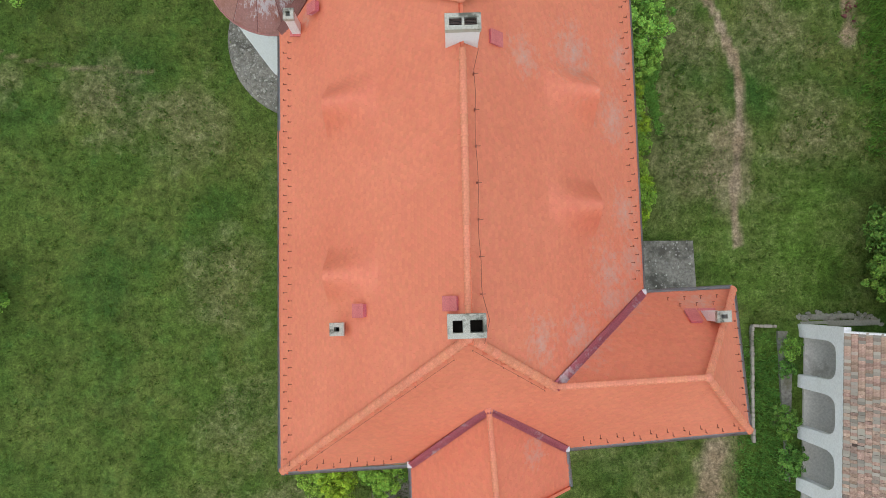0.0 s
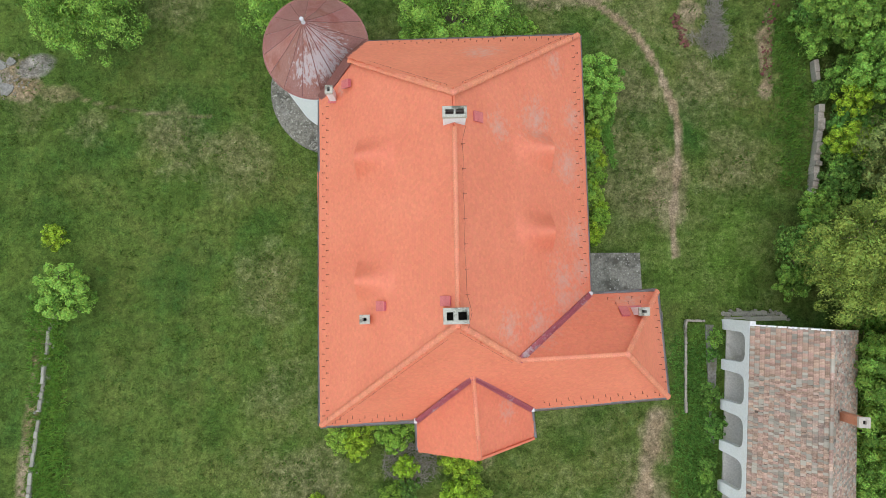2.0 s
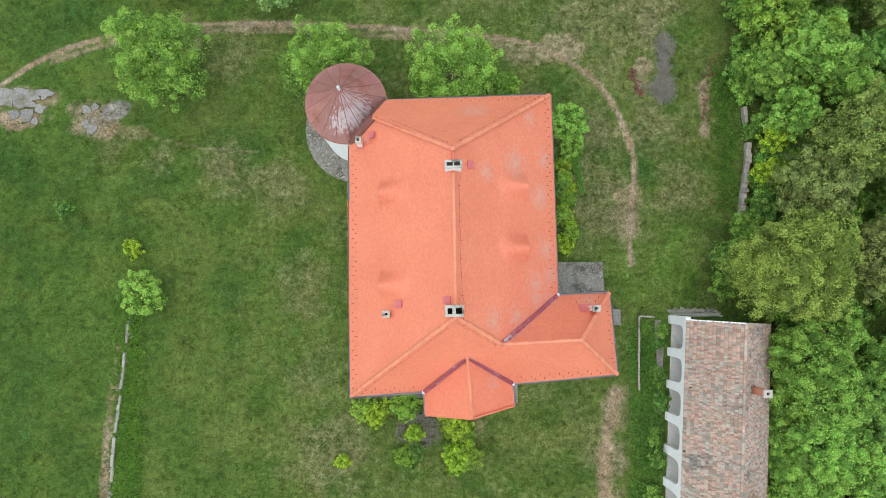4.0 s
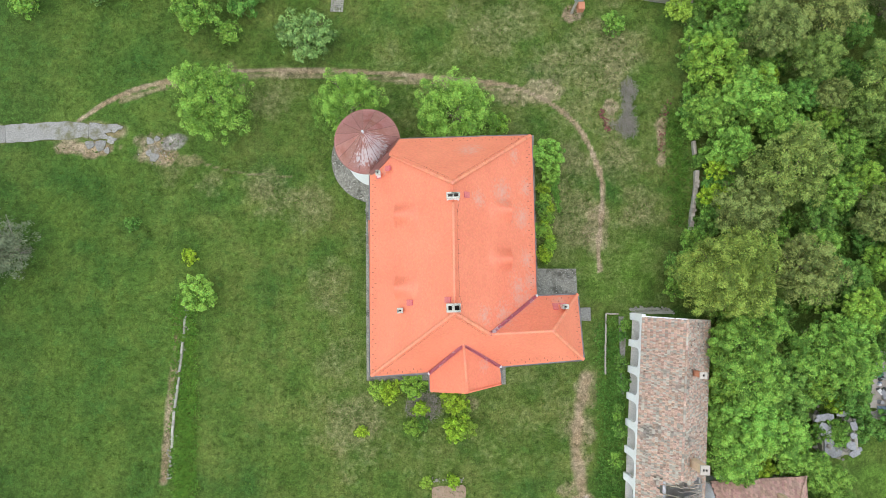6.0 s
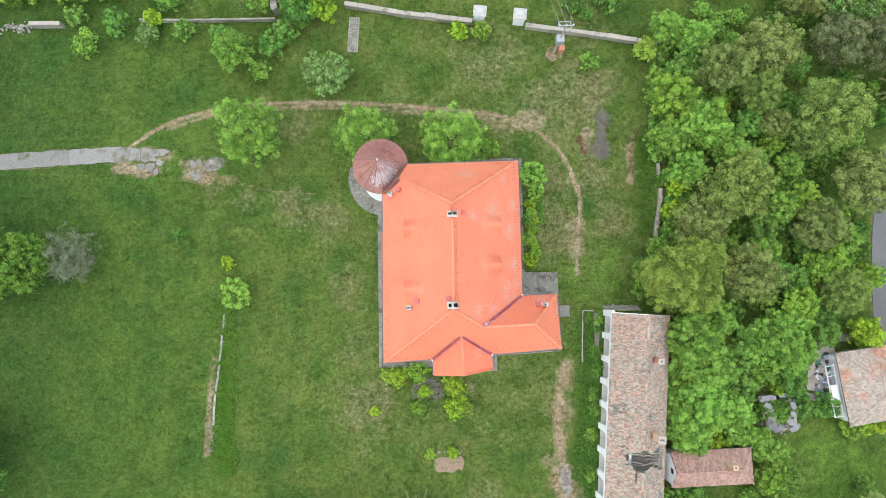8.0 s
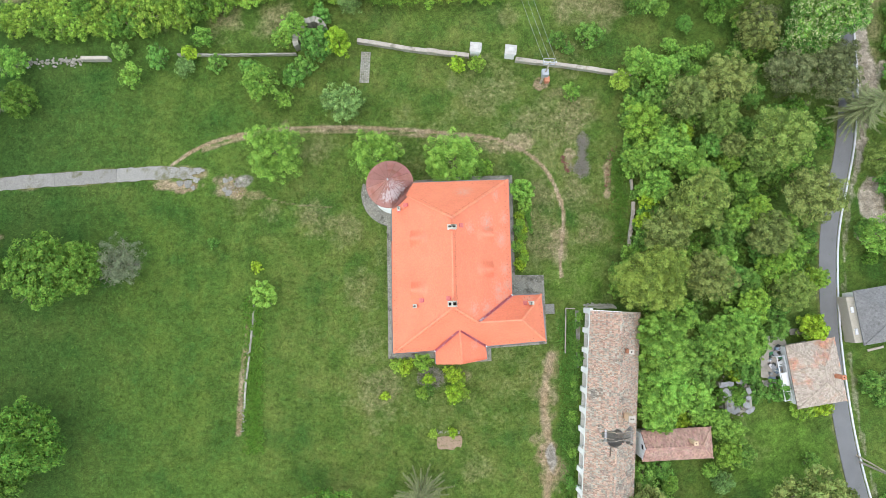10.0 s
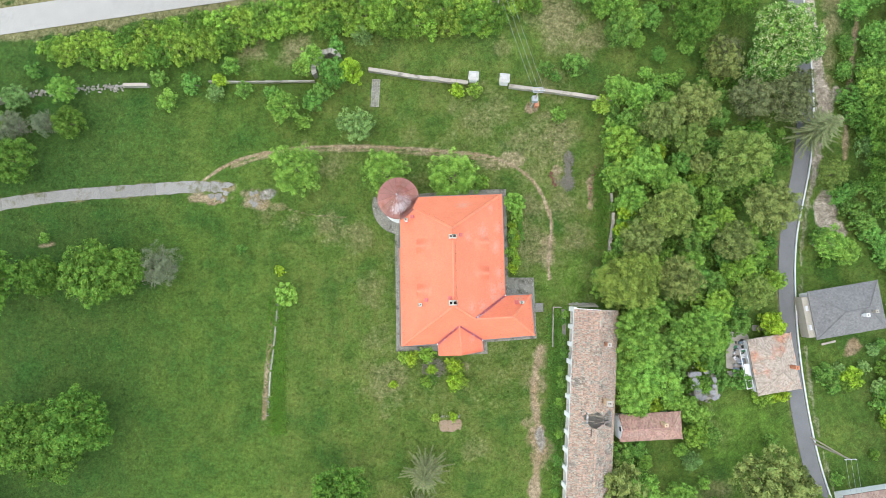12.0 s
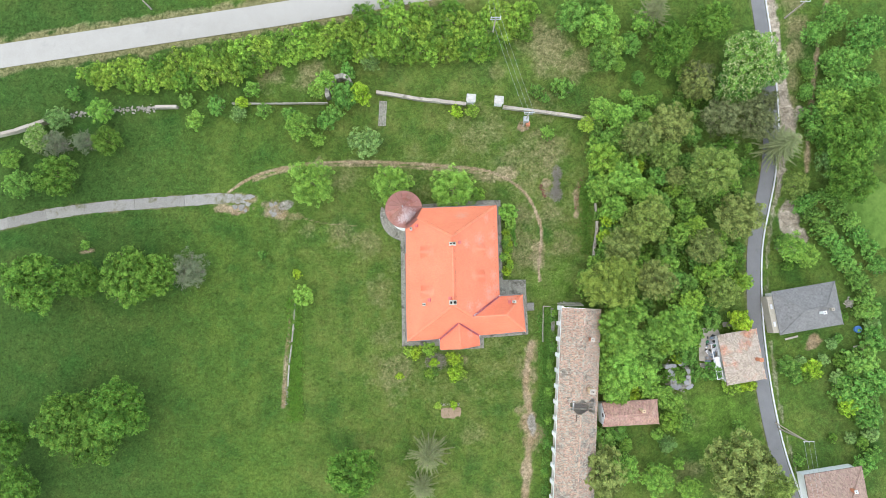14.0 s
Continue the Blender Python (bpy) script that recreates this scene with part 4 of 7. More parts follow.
def chimney(cx, cy, sx, sy, z0, z1, flues, parent, shaft=CHIM_PLASTER, cap=CONCRETE, cap_h=0.35, grille=False, name="chimney", turn=0.0):
    """A shaft with open flues: plastered below, a concrete ring at the top."""
    c = new(name)
    c.parent, c.matrix_basis = parent, pose(cx, cy, 0, 0, 0, turn)
    bm = bmesh.new()
    box(bm, -sx / 2 + 0.02, sx / 2 - 0.02, -sy / 2 + 0.02, sy / 2 - 0.02, z0, z1 - 0.6)
    part("shaft_core", bm, SOOT, c)
    for nm, mat, za, zb, g in (("shaft", shaft, z0, z1 - cap_h, 0.0), ("cap", cap, z1 - cap_h, z1, 0.03)):
        bm = bmesh.new()
        fy = max(f[3] for f in flues)
        fy0 = min(f[2] for f in flues)
        box(bm, -sx / 2 - g, sx / 2 + g, -sy / 2 - g, fy0, za, zb)
        box(bm, -sx / 2 - g, sx / 2 + g, fy, sy / 2 + g, za, zb)
        xs = [-sx / 2 - g] + [v for f in flues for v in f[:2]] + [sx / 2 + g]
        for xa, xb in zip(xs[0::2], xs[1::2]):
            box(bm, xa, xb, fy0, fy, za, zb)
        part(nm, bm, mat, c)
    if grille:
        for f in flues:
            bm = bmesh.new()
            for y in np.linspace(f[2] + 0.03, f[3] - 0.03, 5):
                box(bm, f[0], f[1], y - 0.012, y + 0.012, z1 - 0.12, z1 - 0.09)
            part("grille", bm, IRON, c, "rusty flue grille")
    bm = bmesh.new()
    box(bm, -sx / 2 - 0.1, sx / 2 + 0.1, -sy / 2 - 0.1, sy / 2 + 0.1, z0 + 0.2, z0 + 0.26)
    part("flashing", bm, PLATE, c, "crimson metal flashing")
    return c


chimney(0.6, -0.9, 1.06, 0.64, 16.2, 18.5, [(-0.41, -0.12, -0.19, 0.17), (0.09, 0.47, -0.19, 0.17)], manor, cap_h=0.5)
chimney(0.78, 8.05, 1.02, 0.44, 16.2, 18.35, [(-0.41, -0.04, -0.12, 0.12), (0.04, 0.41, -0.12, 0.12)], manor, grille=True, cap_h=0.25)
chimney(-3.94, -1.12, 0.46, 0.42, 11.6, 13.0, [(-0.1, 0.1, -0.08, 0.08)], manor, cap_h=0.25)
chimney(-5.76, 11.19, 0.36, 0.4, 10.0, 11.85, [(-0.1, 0.06, -0.1, 0.1)], manor, cap_h=0.2, cap=CONCRETE)
chimney(10.6, -1.13, 0.5, 0.38, 10.0, 12.0, [(-0.12, 0.12, -0.08, 0.08)], manor, cap_h=0.2, cap=CONCRETE)


def hatch(cx, cy, sx, sy, axis_n, tan, z, parent):
    """A low metal roof hatch lying on the slope."""
    hh = new("roof_hatch")
    hh.parent = parent
    e = Vector((-axis_n[1], axis_n[0], 0))
    up = Vector((axis_n[0], axis_n[1], tan)).normalized()
    nz_ = e.cross(up) * (1 if e.cross(up).z > 0 else -1)
    m = Matrix((e, up, nz_)).transposed().to_4x4()
    m.translation = (cx, cy, z + 0.02)
    hh.matrix_basis = m
    sl = sy * math.sqrt(1 + tan * tan)
    bm = bmesh.new()
    box(bm, -sx / 2, sx / 2, -sl / 2, sl / 2, -0.1, 0.07)
    part("frame", bm, VALLEY, hh, "faded pink sheet frame")
    bm = bmesh.new()
    box(bm, -sx / 2 - 0.03, sx / 2 + 0.03, -sl / 2 - 0.03, sl / 2 + 0.03, 0.07, 0.1, bevel=0.012)
    part("lid", bm, PLATE, hh, "crimson painted metal lid")


hatch(-3.05, -0.46, 0.45, 0.42, (1, 0), tanW, EZ + tanW * 3.93, manor)
hatch(0.2, -0.26, 0.42, 0.4, (1, 0), tanW, EZ + tanW * 7.1, manor)
hatch(1.92, 8.38, 0.45, 0.4, (-1, 0), tanE, EZ + tanE * 6.5, manor)
hatch(9.9, -1.15, 0.44, 0.45, (0, -1), tanWN, EZ + tanWN * 1.0, manor)
hatch(-4.88, 11.62, 0.4, 0.4, (1, 0), tanW, EZ + tanW * 2.1, manor)

# lightning wire along ridge and hips, on little clips
def wire_run(pts, r=0.009, name="lightning_wire", mat=RUST, parent=None, label="thin lightning conductor wire"):
    bm = bmesh.new()
    rows = []
    for i, p in enumerate(pts):
        d = Vector(pts[min(i + 1, len(pts) - 1)]) - Vector(pts[max(i - 1, 0)])
        q = d.to_track_quat("Z", "Y")
        rows.append([bm.verts.new(Vector(p) + q @ Vector((r * math.cos(k * math.tau / 5), r * math.sin(k * math.tau / 5), 0))) for k in range(5)])
    for a, b in zip(rows, rows[1:]):
        for k in range(5):
            bm.faces.new((a[k], a[(k + 1) % 5], b[(k + 1) % 5], b[k]))
    return part(name, bm, mat, parent, label)


wire_run([(1.3, 7.7, 17.0), (1.12, 7.0, 17.12)] + [(1.12 + 0.03 * math.sin(k * 1.7), 7 - k * 0.75, 17.12) for k in range(10)] + [(1.15, 0, 17.1), (1.35, -0.8, 17.0), (1.15, -1.5, 17.3)], parent=manor)
for a, b, sd in ((SW, RS, 1), (WRW, RS, -1), (NE, RN, 1), ((-4.72, 12.87), RN, -1)):
    za = EZ if a in (SW, NE) else (WRZ if a is WRW else EZ + 2.5)
    d = Vector((b[0] - a[0], b[1] - a[1])).normalized()
    n = Vector((d.y, -d.x)) * 0.28 * sd
    k = 12
    P = [(a[0] + (b[0] - a[0]) * i / k + n.x, a[1] + (b[1] - a[1]) * i / k + n.y, za + (RZ - za) * i / k + 0.02 + (0.04 if i % 2 else 0)) for i in range(1, k)]
    wire_run(P, r=0.006, parent=manor)
    for p in P[::2]:
        bm = bmesh.new()
        box(bm, p[0] - 0.012, p[0] + 0.012, p[1] - 0.03, p[1] + 0.01, p[2] - 0.1, p[2] + 0.03)
        part("wire_clip", bm, RUST, manor)
for k in range(7):
    bm = bmesh.new()
    y = 6.9 - k * 1.15
    box(bm, 1.09, 1.14, y - 0.02, y + 0.02, 16.85, 17.12, bevel=0.006)
    box(bm, 1.14, 1.26, y - 0.008, y + 0.008, 17.0, 17.02)
    part("wire_clip", bm, RUST, manor, "small dark wire holder")

# white outlet boxes at the valley feet
for p in (INNER, PW, PE):
    bm = bmesh.new()
    box(bm, p[0] - 0.14, p[0] + 0.14, p[1] - 0.12, p[1] + 0.16, EZ - 0.2, EZ + 0.1, bevel=0.02)
    part("outlet_box", bm, WHITE_METAL, manor, "white metal gutter outlet")

# the round tower
TX, TY, TR_, TZ, TA = -7.0, 14.75, 3.06, 8.5, 12.2
bm = bmesh.new()
ring = [(TX + 2.9 * math.cos(a), TY + 2.9 * math.sin(a)) for a in np.linspace(0, math.tau, 48, endpoint=False)]
prism(bm, ring, -0.3, TZ + 0.1)
part("tower_wall", bm, PLASTER, manor, "white plastered round tower wall")
for k in range(16):
    a0, a1 = (k + 0.02) * math.tau / 16 + 0.12, (k + 0.98) * math.tau / 16 + 0.12
    bm = bmesh.new()
    apex = bm.verts.new((TX + 0.1 * math.cos(a0), TY + 0.1 * math.sin(a0), TA))
    apex2 = bm.verts.new((TX + 0.1 * math.cos(a1), TY + 0.1 * math.sin(a1), TA))
    rows = [[apex, apex2]]
    for f in (0.25, 0.5, 0.75, 1.0):
        z = TA + (TZ - TA) * f - 0.1 * math.sin(f * math.pi)
        rows.append([bm.verts.new((TX + TR_ * f * math.cos(a), TY + TR_ * f * math.sin(a), z)) for a in np.linspace(a0, a1, 4)])
    for p, q in zip(rows, rows[1:]):
        if len(p) == 2:
            bm.faces.new((p[0], q[0], q[1]))
            bm.faces.new((p[0], q[1], q[2], p[1]))
            bm.faces.new((p[1], q[2], q[3]))
        else:
            for i in range(3):
                bm.faces.new((p[i], q[i], q[i + 1], p[i + 1]))
    bmesh.ops.solidify(bm, geom=bm.faces[:], thickness=0.04)
    part("roof_panel", bm, TOWER_RED, manor, "faded dark red sheet-metal roof panel")
    # standing seam
    bm = bmesh.new()
    am = k * math.tau / 16 + 0.12
    tube(bm, (TX + 0.1 * math.cos(am), TY + 0.1 * math.sin(am), TA + 0.0), (TX + TR_ * 0.5 * math.cos(am), TY + TR_ * 0.5 * math.sin(am), (TA + TZ) / 2 - 0.09), 0.022, n=4)
    tube(bm, (TX + TR_ * 0.5 * math.cos(am), TY + TR_ * 0.5 * math.sin(am), (TA + TZ) / 2 - 0.09), (TX + TR_ * math.cos(am), TY + TR_ * math.sin(am), TZ + 0.01), 0.022, n=4)
    part("roof_seam", bm, SEAM, manor)
bm = bmesh.new()
bmesh.ops.create_cone(bm, cap_ends=True, segments=16, radius1=0.13, radius2=0.06, depth=0.3, matrix=Matrix.Translation((TX, TY, TA + 0.1)))
tube(bm, (TX, TY, TA + 0.2), (TX, TY, TA + 0.45), 0.04)
bmesh.ops.create_uvsphere(bm, u_segments=14, v_segments=8, radius=0.12, matrix=Matrix.Translation((TX, TY, TA + 0.48)))
part("finial", bm, KERB, manor, "pale metal ball finial")
bm = bmesh.new()
pr = [(TX + (TR_ + 0.03) * math.cos(a), TY + (TR_ + 0.03) * math.sin(a), TZ - 0.03) for a in np.linspace(0, math.tau, 49)]
for a, b in zip(pr, pr[1:]):
    tube(bm, a, b, 0.05, n=5)
part("tower_gutter", bm, SEAM, manor)

# stone apron round the house
apron = thing("apron", "grey lichened stone paving apron round the house", "paving", kind="structure")
bm = bmesh.new()
prism(bm, [(-8.3, -8.6), (-1.5, -8.7), (-1.5, -9.5), (6.2, -9.3), (6.2, -7.5), (14.1, -7.1), (13.95, 2.6), (9.9, 2.7), (9.95, 17.0), (4.0, 17.0), (-4.0, 16.6), (-8.1, 11.0)], -0.3, 0.12)
part("paving", bm, STONE, apron)
bm = bmesh.new()
prism(bm, [(TX + 4.7 * math.cos(a), TY + 4.7 * math.sin(a)) for a in np.linspace(radians(160), radians(320), 24)], -0.3, 0.1)
part("paving", bm, STONE, apron)
rng = random.Random(4)
bm = bmesh.new()


def stone(bm, x, y, z, r, rng):
    m = Matrix.LocRotScale((x, y, z), Euler((rng.uniform(0, 0.5), rng.uniform(0, 0.5), rng.uniform(0, 6))), (r * rng.uniform(0.7, 1.3), r * rng.uniform(0.7, 1.2), r * rng.uniform(0.4, 0.7)))
    made = bmesh.ops.create_icosphere(bm, subdivisions=1, radius=1, matrix=m)
    for v in made["verts"]:
        v.co += Vector((rng.uniform(-1, 1), rng.uniform(-1, 1), rng.uniform(-1, 1))) * r * 0.12


def stone_mesh(seed):
    bm = bmesh.new()
    stone(bm, 0, 0, 0, 1.0, random.Random(seed))
    me = bpy.data.meshes.new("stone")
    bm.to_mesh(me)
    bm.free()
    return me


STONES = [stone_mesh(k) for k in range(6)]
spots = []
for _ in range(3200):
    k = rng.random()
    if k < 0.3:
        a, r = rng.uniform(radians(165), radians(265)), rng.uniform(3.0, 4.6)
        spots.append((TX + r * math.cos(a), TY + r * math.sin(a)))
    elif k < 0.5:
        spots.append((rng.uniform(-8.2, -7.0), rng.uniform(-8.4, 11)))
    elif k < 0.65:
        spots.append((rng.uniform(8.5, 9.8), rng.uniform(3, 16.8)))
    elif k < 0.82:
        spots.append((rng.uniform(8.6, 13.9), rng.uniform(0.0, 2.6)))
    else:
        spots.append((rng.uniform(12.6, 14.0), rng.uniform(-6.9, 0)))
V, F = [], []
for x, y in spots:
    me = STONES[rng.randrange(6)]
    r, a = 0.025 + 0.06 * rng.random() ** 2, rng.uniform(0, 6)
    k = len(V)
    V += [(x + r * (v.co.x * math.cos(a) - v.co.y * math.sin(a)), y + r * (v.co.x * math.sin(a) + v.co.y * math.cos(a)), 0.11 + r * 0.6 * v.co.z) for v in me.vertices]
    F += [tuple(k + i for i in p.vertices) for p in me.polygons]
tagged(link("cobbles", pydata("cobbles", V, F), APRON_STONE, apron), kind="stuff")
bm = bmesh.new()
box(bm, 14.0, 15.3, -2.9, -1.5, -0.2, 0.3, bevel=0.03)
tagged(part("concrete_shaft", bm, SLAB), "low grey concrete cellar shaft beside the house wall", "cellar shaft")


# ---- walls of the grounds ----
def stone_wall(pts, width, height, label, cap=WALLCAP, name="garden_wall", jag=0.07, seed=0, piece=(0.45, 1.15)):
    rng = random.Random(seed)
    w = thing(name, label, "wall", kind="structure")
    for (x0, y0), (x1, y1) in zip(pts, pts[1:]):
        ln = math.dist((x0, y0), (x1, y1))
        a = math.atan2(y1 - y0, x1 - x0)
        s = 0.0
        while s < ln - 0.05:
            e = min(ln, s + rng.uniform(*piece))
            cx, cy = x0 + (x1 - x0) * (s + e) / 2 / ln, y0 + (y1 - y0) * (s + e) / 2 / ln
            h = height + rng.uniform(-jag, jag)
            m = Matrix.Translation((cx, cy, gz(cx, cy))) @ Matrix.Rotation(a + rng.uniform(-0.02, 0.02) / piece[1], 4, "Z") @ Matrix.Translation((0, rng.uniform(-0.05, 0.05) * width, 0))
            bm = bmesh.new()
            box(bm, -(e - s) / 2, (e - s) / 2, -width / 2 * 0.76, width / 2 * 0.76, -0.3, h - 0.12, m)
            part("masonry", bm, COBBLE, w)
            bm = bmesh.new()
            box(bm, -(e - s) / 2 + 0.004, (e - s) / 2 - 0.004, -width / 2 * rng.uniform(0.78, 1.12), width / 2 * rng.uniform(0.78, 1.12), h - 0.12, h + rng.uniform(0, 0.05), m, bevel=0.04)
            part("coping", bm, cap, w)
            s = e
    return w


stone_wall([(-11.9, 37.4), (-4.0, 35.9), (4.3, 34.7)], 0.62, 1.15, "grey stone park wall with a weathered coping", seed=1, piece=(1.5, 3.2))
stone_wall([(11.0, 34.0), (19.3, 32.7), (27.6, 31.2)], 0.55, 1.1, "grey stone park wall with a weathered coping", seed=2, piece=(1.5, 3.2))
stone_wall([(-85.4, 30.4), (-77.4, 32.1), (-71.9, 33.9)], 0.6, 1.5, "low grey stone park wall", seed=3, piece=(1.5, 3.2))
stone_wall([(-52.3, 36.0), (-48.3, 35.9)], 0.6, 1.3, "broken stub of grey stone park wall", seed=4, piece=(1.5, 3.2))
stone_wall([(-38.4, 36.3), (-30.6, 36.0), (-20.8, 35.7)], 0.26, 0.9, "narrow overgrown stone park wall", seed=5, cap=COBBLE)
for k, pts in enumerate(([(27.6, 31.0), (27.1, 24.0)], [(26.9, 15.9), (26.95, 14.4)], [(27.05, 12.7), (26.9, 10.8), (26.4, 8.3), (26.15, 6.4)])):
    stone_wall(pts, (0.34, 0.34, 0.46)[k], 0.8, "overgrown stretch of pale stone boundary wall under the trees", seed=61 + k, jag=0.2, piece=(0.3, 0.9))
WALL_WEST = [(-27.1, -0.1), (-27.5, -5.5), (-28.3, -11.4), (-28.8, -18.3)]
for k, (t0, t1) in enumerate(((0.1, 0.2), (0.25, 0.43), (0.46, 0.64), (0.66, 0.84))):
    pts = [tuple(np.interp(t * 3, range(4), [p[i] for p in WALL_WEST]) for i in (0, 1)) for t in (t0, t1)]
    stone_wall(pts, 0.26, 0.3, "low crumbling stretch of pale stone wall in the meadow", seed=7 + k, jag=0.14, cap=COBBLE)
stone_wall([(16.9, -2.2), (16.6, -8.5)], 0.17, 0.3, "low pale stone edging of an old terrace", seed=8, name="edging_wall", piece=(0.2, 0.6), jag=0.04)
stone_wall([(16.9, -2.2), (18.2, -2.25)], 0.17, 0.3, "low pale stone edging of an old terrace", seed=9, name="edging_wall", piece=(0.2, 0.6), jag=0.04)


def stone_heap(name, pts, n, spread, rmin, rmax, label, category, mat=COBBLE, seed=0, pile=0.5, kind="stuff"):
    rng = random.Random(seed)
    V, F = [], []
    for _ in range(n):
        i = rng.randrange(len(pts) - 1) if len(pts) > 1 else 0
        a, b, t = pts[i], pts[min(i + 1, len(pts) - 1)], rng.random()
        dx, dy = rng.gauss(0, spread * 0.5), rng.gauss(0, spread * 0.5)
        x, y = a[0] + (b[0] - a[0]) * t + dx, a[1] + (b[1] - a[1]) * t + dy
        r, an, me = rng.uniform(rmin, rmax), rng.uniform(0, 6), STONES[rng.randrange(6)]
        z = gz(x, y) + pile * max(0, 1 - math.hypot(dx, dy) / spread) * rng.random() + r * 0.2
        k = len(V)
        V += [(x + r * (v.co.x * math.cos(an) - v.co.y * math.sin(an)), y + r * (v.co.x * math.sin(an) + v.co.y * math.cos(an)), z + r * v.co.z) for v in me.vertices]
        F += [tuple(k + i for i in p.vertices) for p in me.polygons]
    return tagged(link(name, pydata(name, V, F), mat), label, category, kind=kind)


stone_heap("rubble", WALL_WEST, 150, 0.35, 0.05, 0.15, "tumbled pale stones along a broken meadow wall", "rubble", seed=11, pile=0.2)
stone_heap("rubble", [(-69.9, 34.8), (-66.4, 35.3), (-62.8, 35.4), (-59.3, 35.7), (-55.7, 35.9), (-53.0, 35.9)], 300, 0.6, 0.07, 0.25, "grey rubble of a fallen stone wall", "rubble", seed=1)
stone_heap("rubble", [(-30.4, 15.9), (-29.4, 16.9)], 80, 1.4, 0.03, 0.1, "grey rubble and broken concrete in bare earth", "rubble", seed=2, pile=0.08)
for k, (x, y, s, a) in enumerate(((-30.8, 15.6, 0.6, 20), (-31.4, 16.1, 0.42, 65), (-31.3, 17.4, 0.5, 130), (-30.5, 17.6, 0.4, 0), (-36.7, 17.1, 0.75, 40), (-35.6, 17.6, 0.5, 100), (-37.9, 17.2, 0.6, 150), (-35.2, 18.7, 0.35, 10), (-36.0, 16.5, 0.4, 75))):
    bm = bmesh.new()
    prism(bm, [(s * q * math.cos(t), s * q * math.sin(t)) for t, q in zip(np.linspace(0, 5.4, 7), (1, 0.7, 0.9, 0.75, 1.0, 0.8, 0.7))], -0.1, 0.1)
    tagged(part("concrete_slab", bm, SLAB, m=pose(x, y, gz(x, y), 3, -2, a)), "broken grey concrete slab lying in bare earth", "slab", group="broken slabs")
stone_heap("rubble", [(-1.6, -19.0), (1.6, -19.0)], 60, 0.25, 0.05, 0.14, "row of pale stones edging a bare pit", "rubble", seed=4, pile=0.1)
stone_heap("rubble", [(72.6, -3.2), (73.1, -3.2)], 120, 0.7, 0.1, 0.25, "pile of pale rubble on the grass", "rubble", seed=5, pile=0.6)
stone_heap("rubble", [(38.8, -13.2), (39.2, -16.4), (41.2, -17.0), (41.9, -15.0), (41.7, -13.4)], 420, 0.9, 0.1, 0.36, "grey rubble heap of a ruined shed", "rubble", seed=6, pile=1.6)
DEAD_LEAF = material("dark_red_leaves", (0.13, 0.05, 0.042), (0.2, 0.085, 0.065), 3, 0.9, 0.2, island=0.3)
stone_heap("leaf_litter", [(17.2, 19.5), (17.6, 18.5), (18.0, 17.3)], 70, 0.4, 0.05, 0.16, "clumps of dark red dead leaves on bare soil", "dead leaves", mat=DEAD_LEAF, seed=7, pile=0.05)
stone_heap("leaf_litter", [(24.6, 20.6), (23.9, 18.5), (23.6, 16.2), (23.5, 14.7)], 60, 0.5, 0.05, 0.15, "clumps of dark red dead leaves along a bare strip", "dead leaves", mat=DEAD_LEAF, seed=12, pile=0.05)

# grey slabs of the ruined shed
ruin = thing("ruined_shed", "collapsed shed of pale grey slabs among bushes", "ruin")
PALE_SLAB = material("pale_broken_slab", (0.23, 0.23, 0.235), (0.33, 0.33, 0.33), 0.9, 0.95, 0.4, obj=0.2, c3=(0.2, 0.2, 0.18), c3_at=0.57, grain=0.6)
rr = random.Random(23)
zc = gz(40, -14)
for x, y, w, d, z, rx, ry, rz in ((38.6, -13.3, 1.1, 0.5, 1.1, 4, 3, 4), (38.9, -14.6, 0.75, 0.9, 0.95, -5, 8, 10), (39.2, -16.2, 0.7, 0.9, 0.8, 6, 6, -8), (39.9, -16.9, 0.8, 0.55, 0.6, -7, 4, 20), (41.0, -13.0, 0.8, 0.3, 0.9, 3, -4, 5), (41.9, -14.2, 0.4, 0.6, 0.9, 9, -10, 12), (41.8, -15.3, 0.35, 0.4, 0.8, 4, -12, 40), (41.6, -16.3, 0.6, 0.45, 0.7, -8, -5, -15), (42.1, -17.0, 0.8, 0.4, 0.5, 4, 8, 25)):
    bm = bmesh.new()
    edge = [(w * math.copysign(abs(math.cos(t)) ** 0.6, math.cos(t)) * rr.uniform(0.6, 1.1), d * math.copysign(abs(math.sin(t)) ** 0.6, math.sin(t)) * rr.uniform(0.6, 1.1)) for t in np.linspace(0.2, 6.0, 13)]
    prism(bm, edge, -0.07, 0.07)
    part("slab", bm, PALE_SLAB, ruin, m=Matrix.Translation((x, y, zc + z + 0.5)) @ Euler((radians(rx), radians(ry), radians(rz))).to_matrix().to_4x4())
for x0, x1, y0, y1, h in ((37.7, 38.0, -13.6, -13.0, 1.1), (38.2, 38.5, -15.6, -13.6, 0.9), (38.6, 39.0, -16.9, -15.7, 0.75), (42.0, 42.4, -16.8, -13.6, 0.7), (39.3, 42.2, -17.3, -17.0, 0.5)):
    bm = bmesh.new()
    box(bm, x0, x1, y0, y1, zc - 0.4, zc + h + 0.4, bevel=0.04)
    part("wall", bm, COBBLE, ruin)

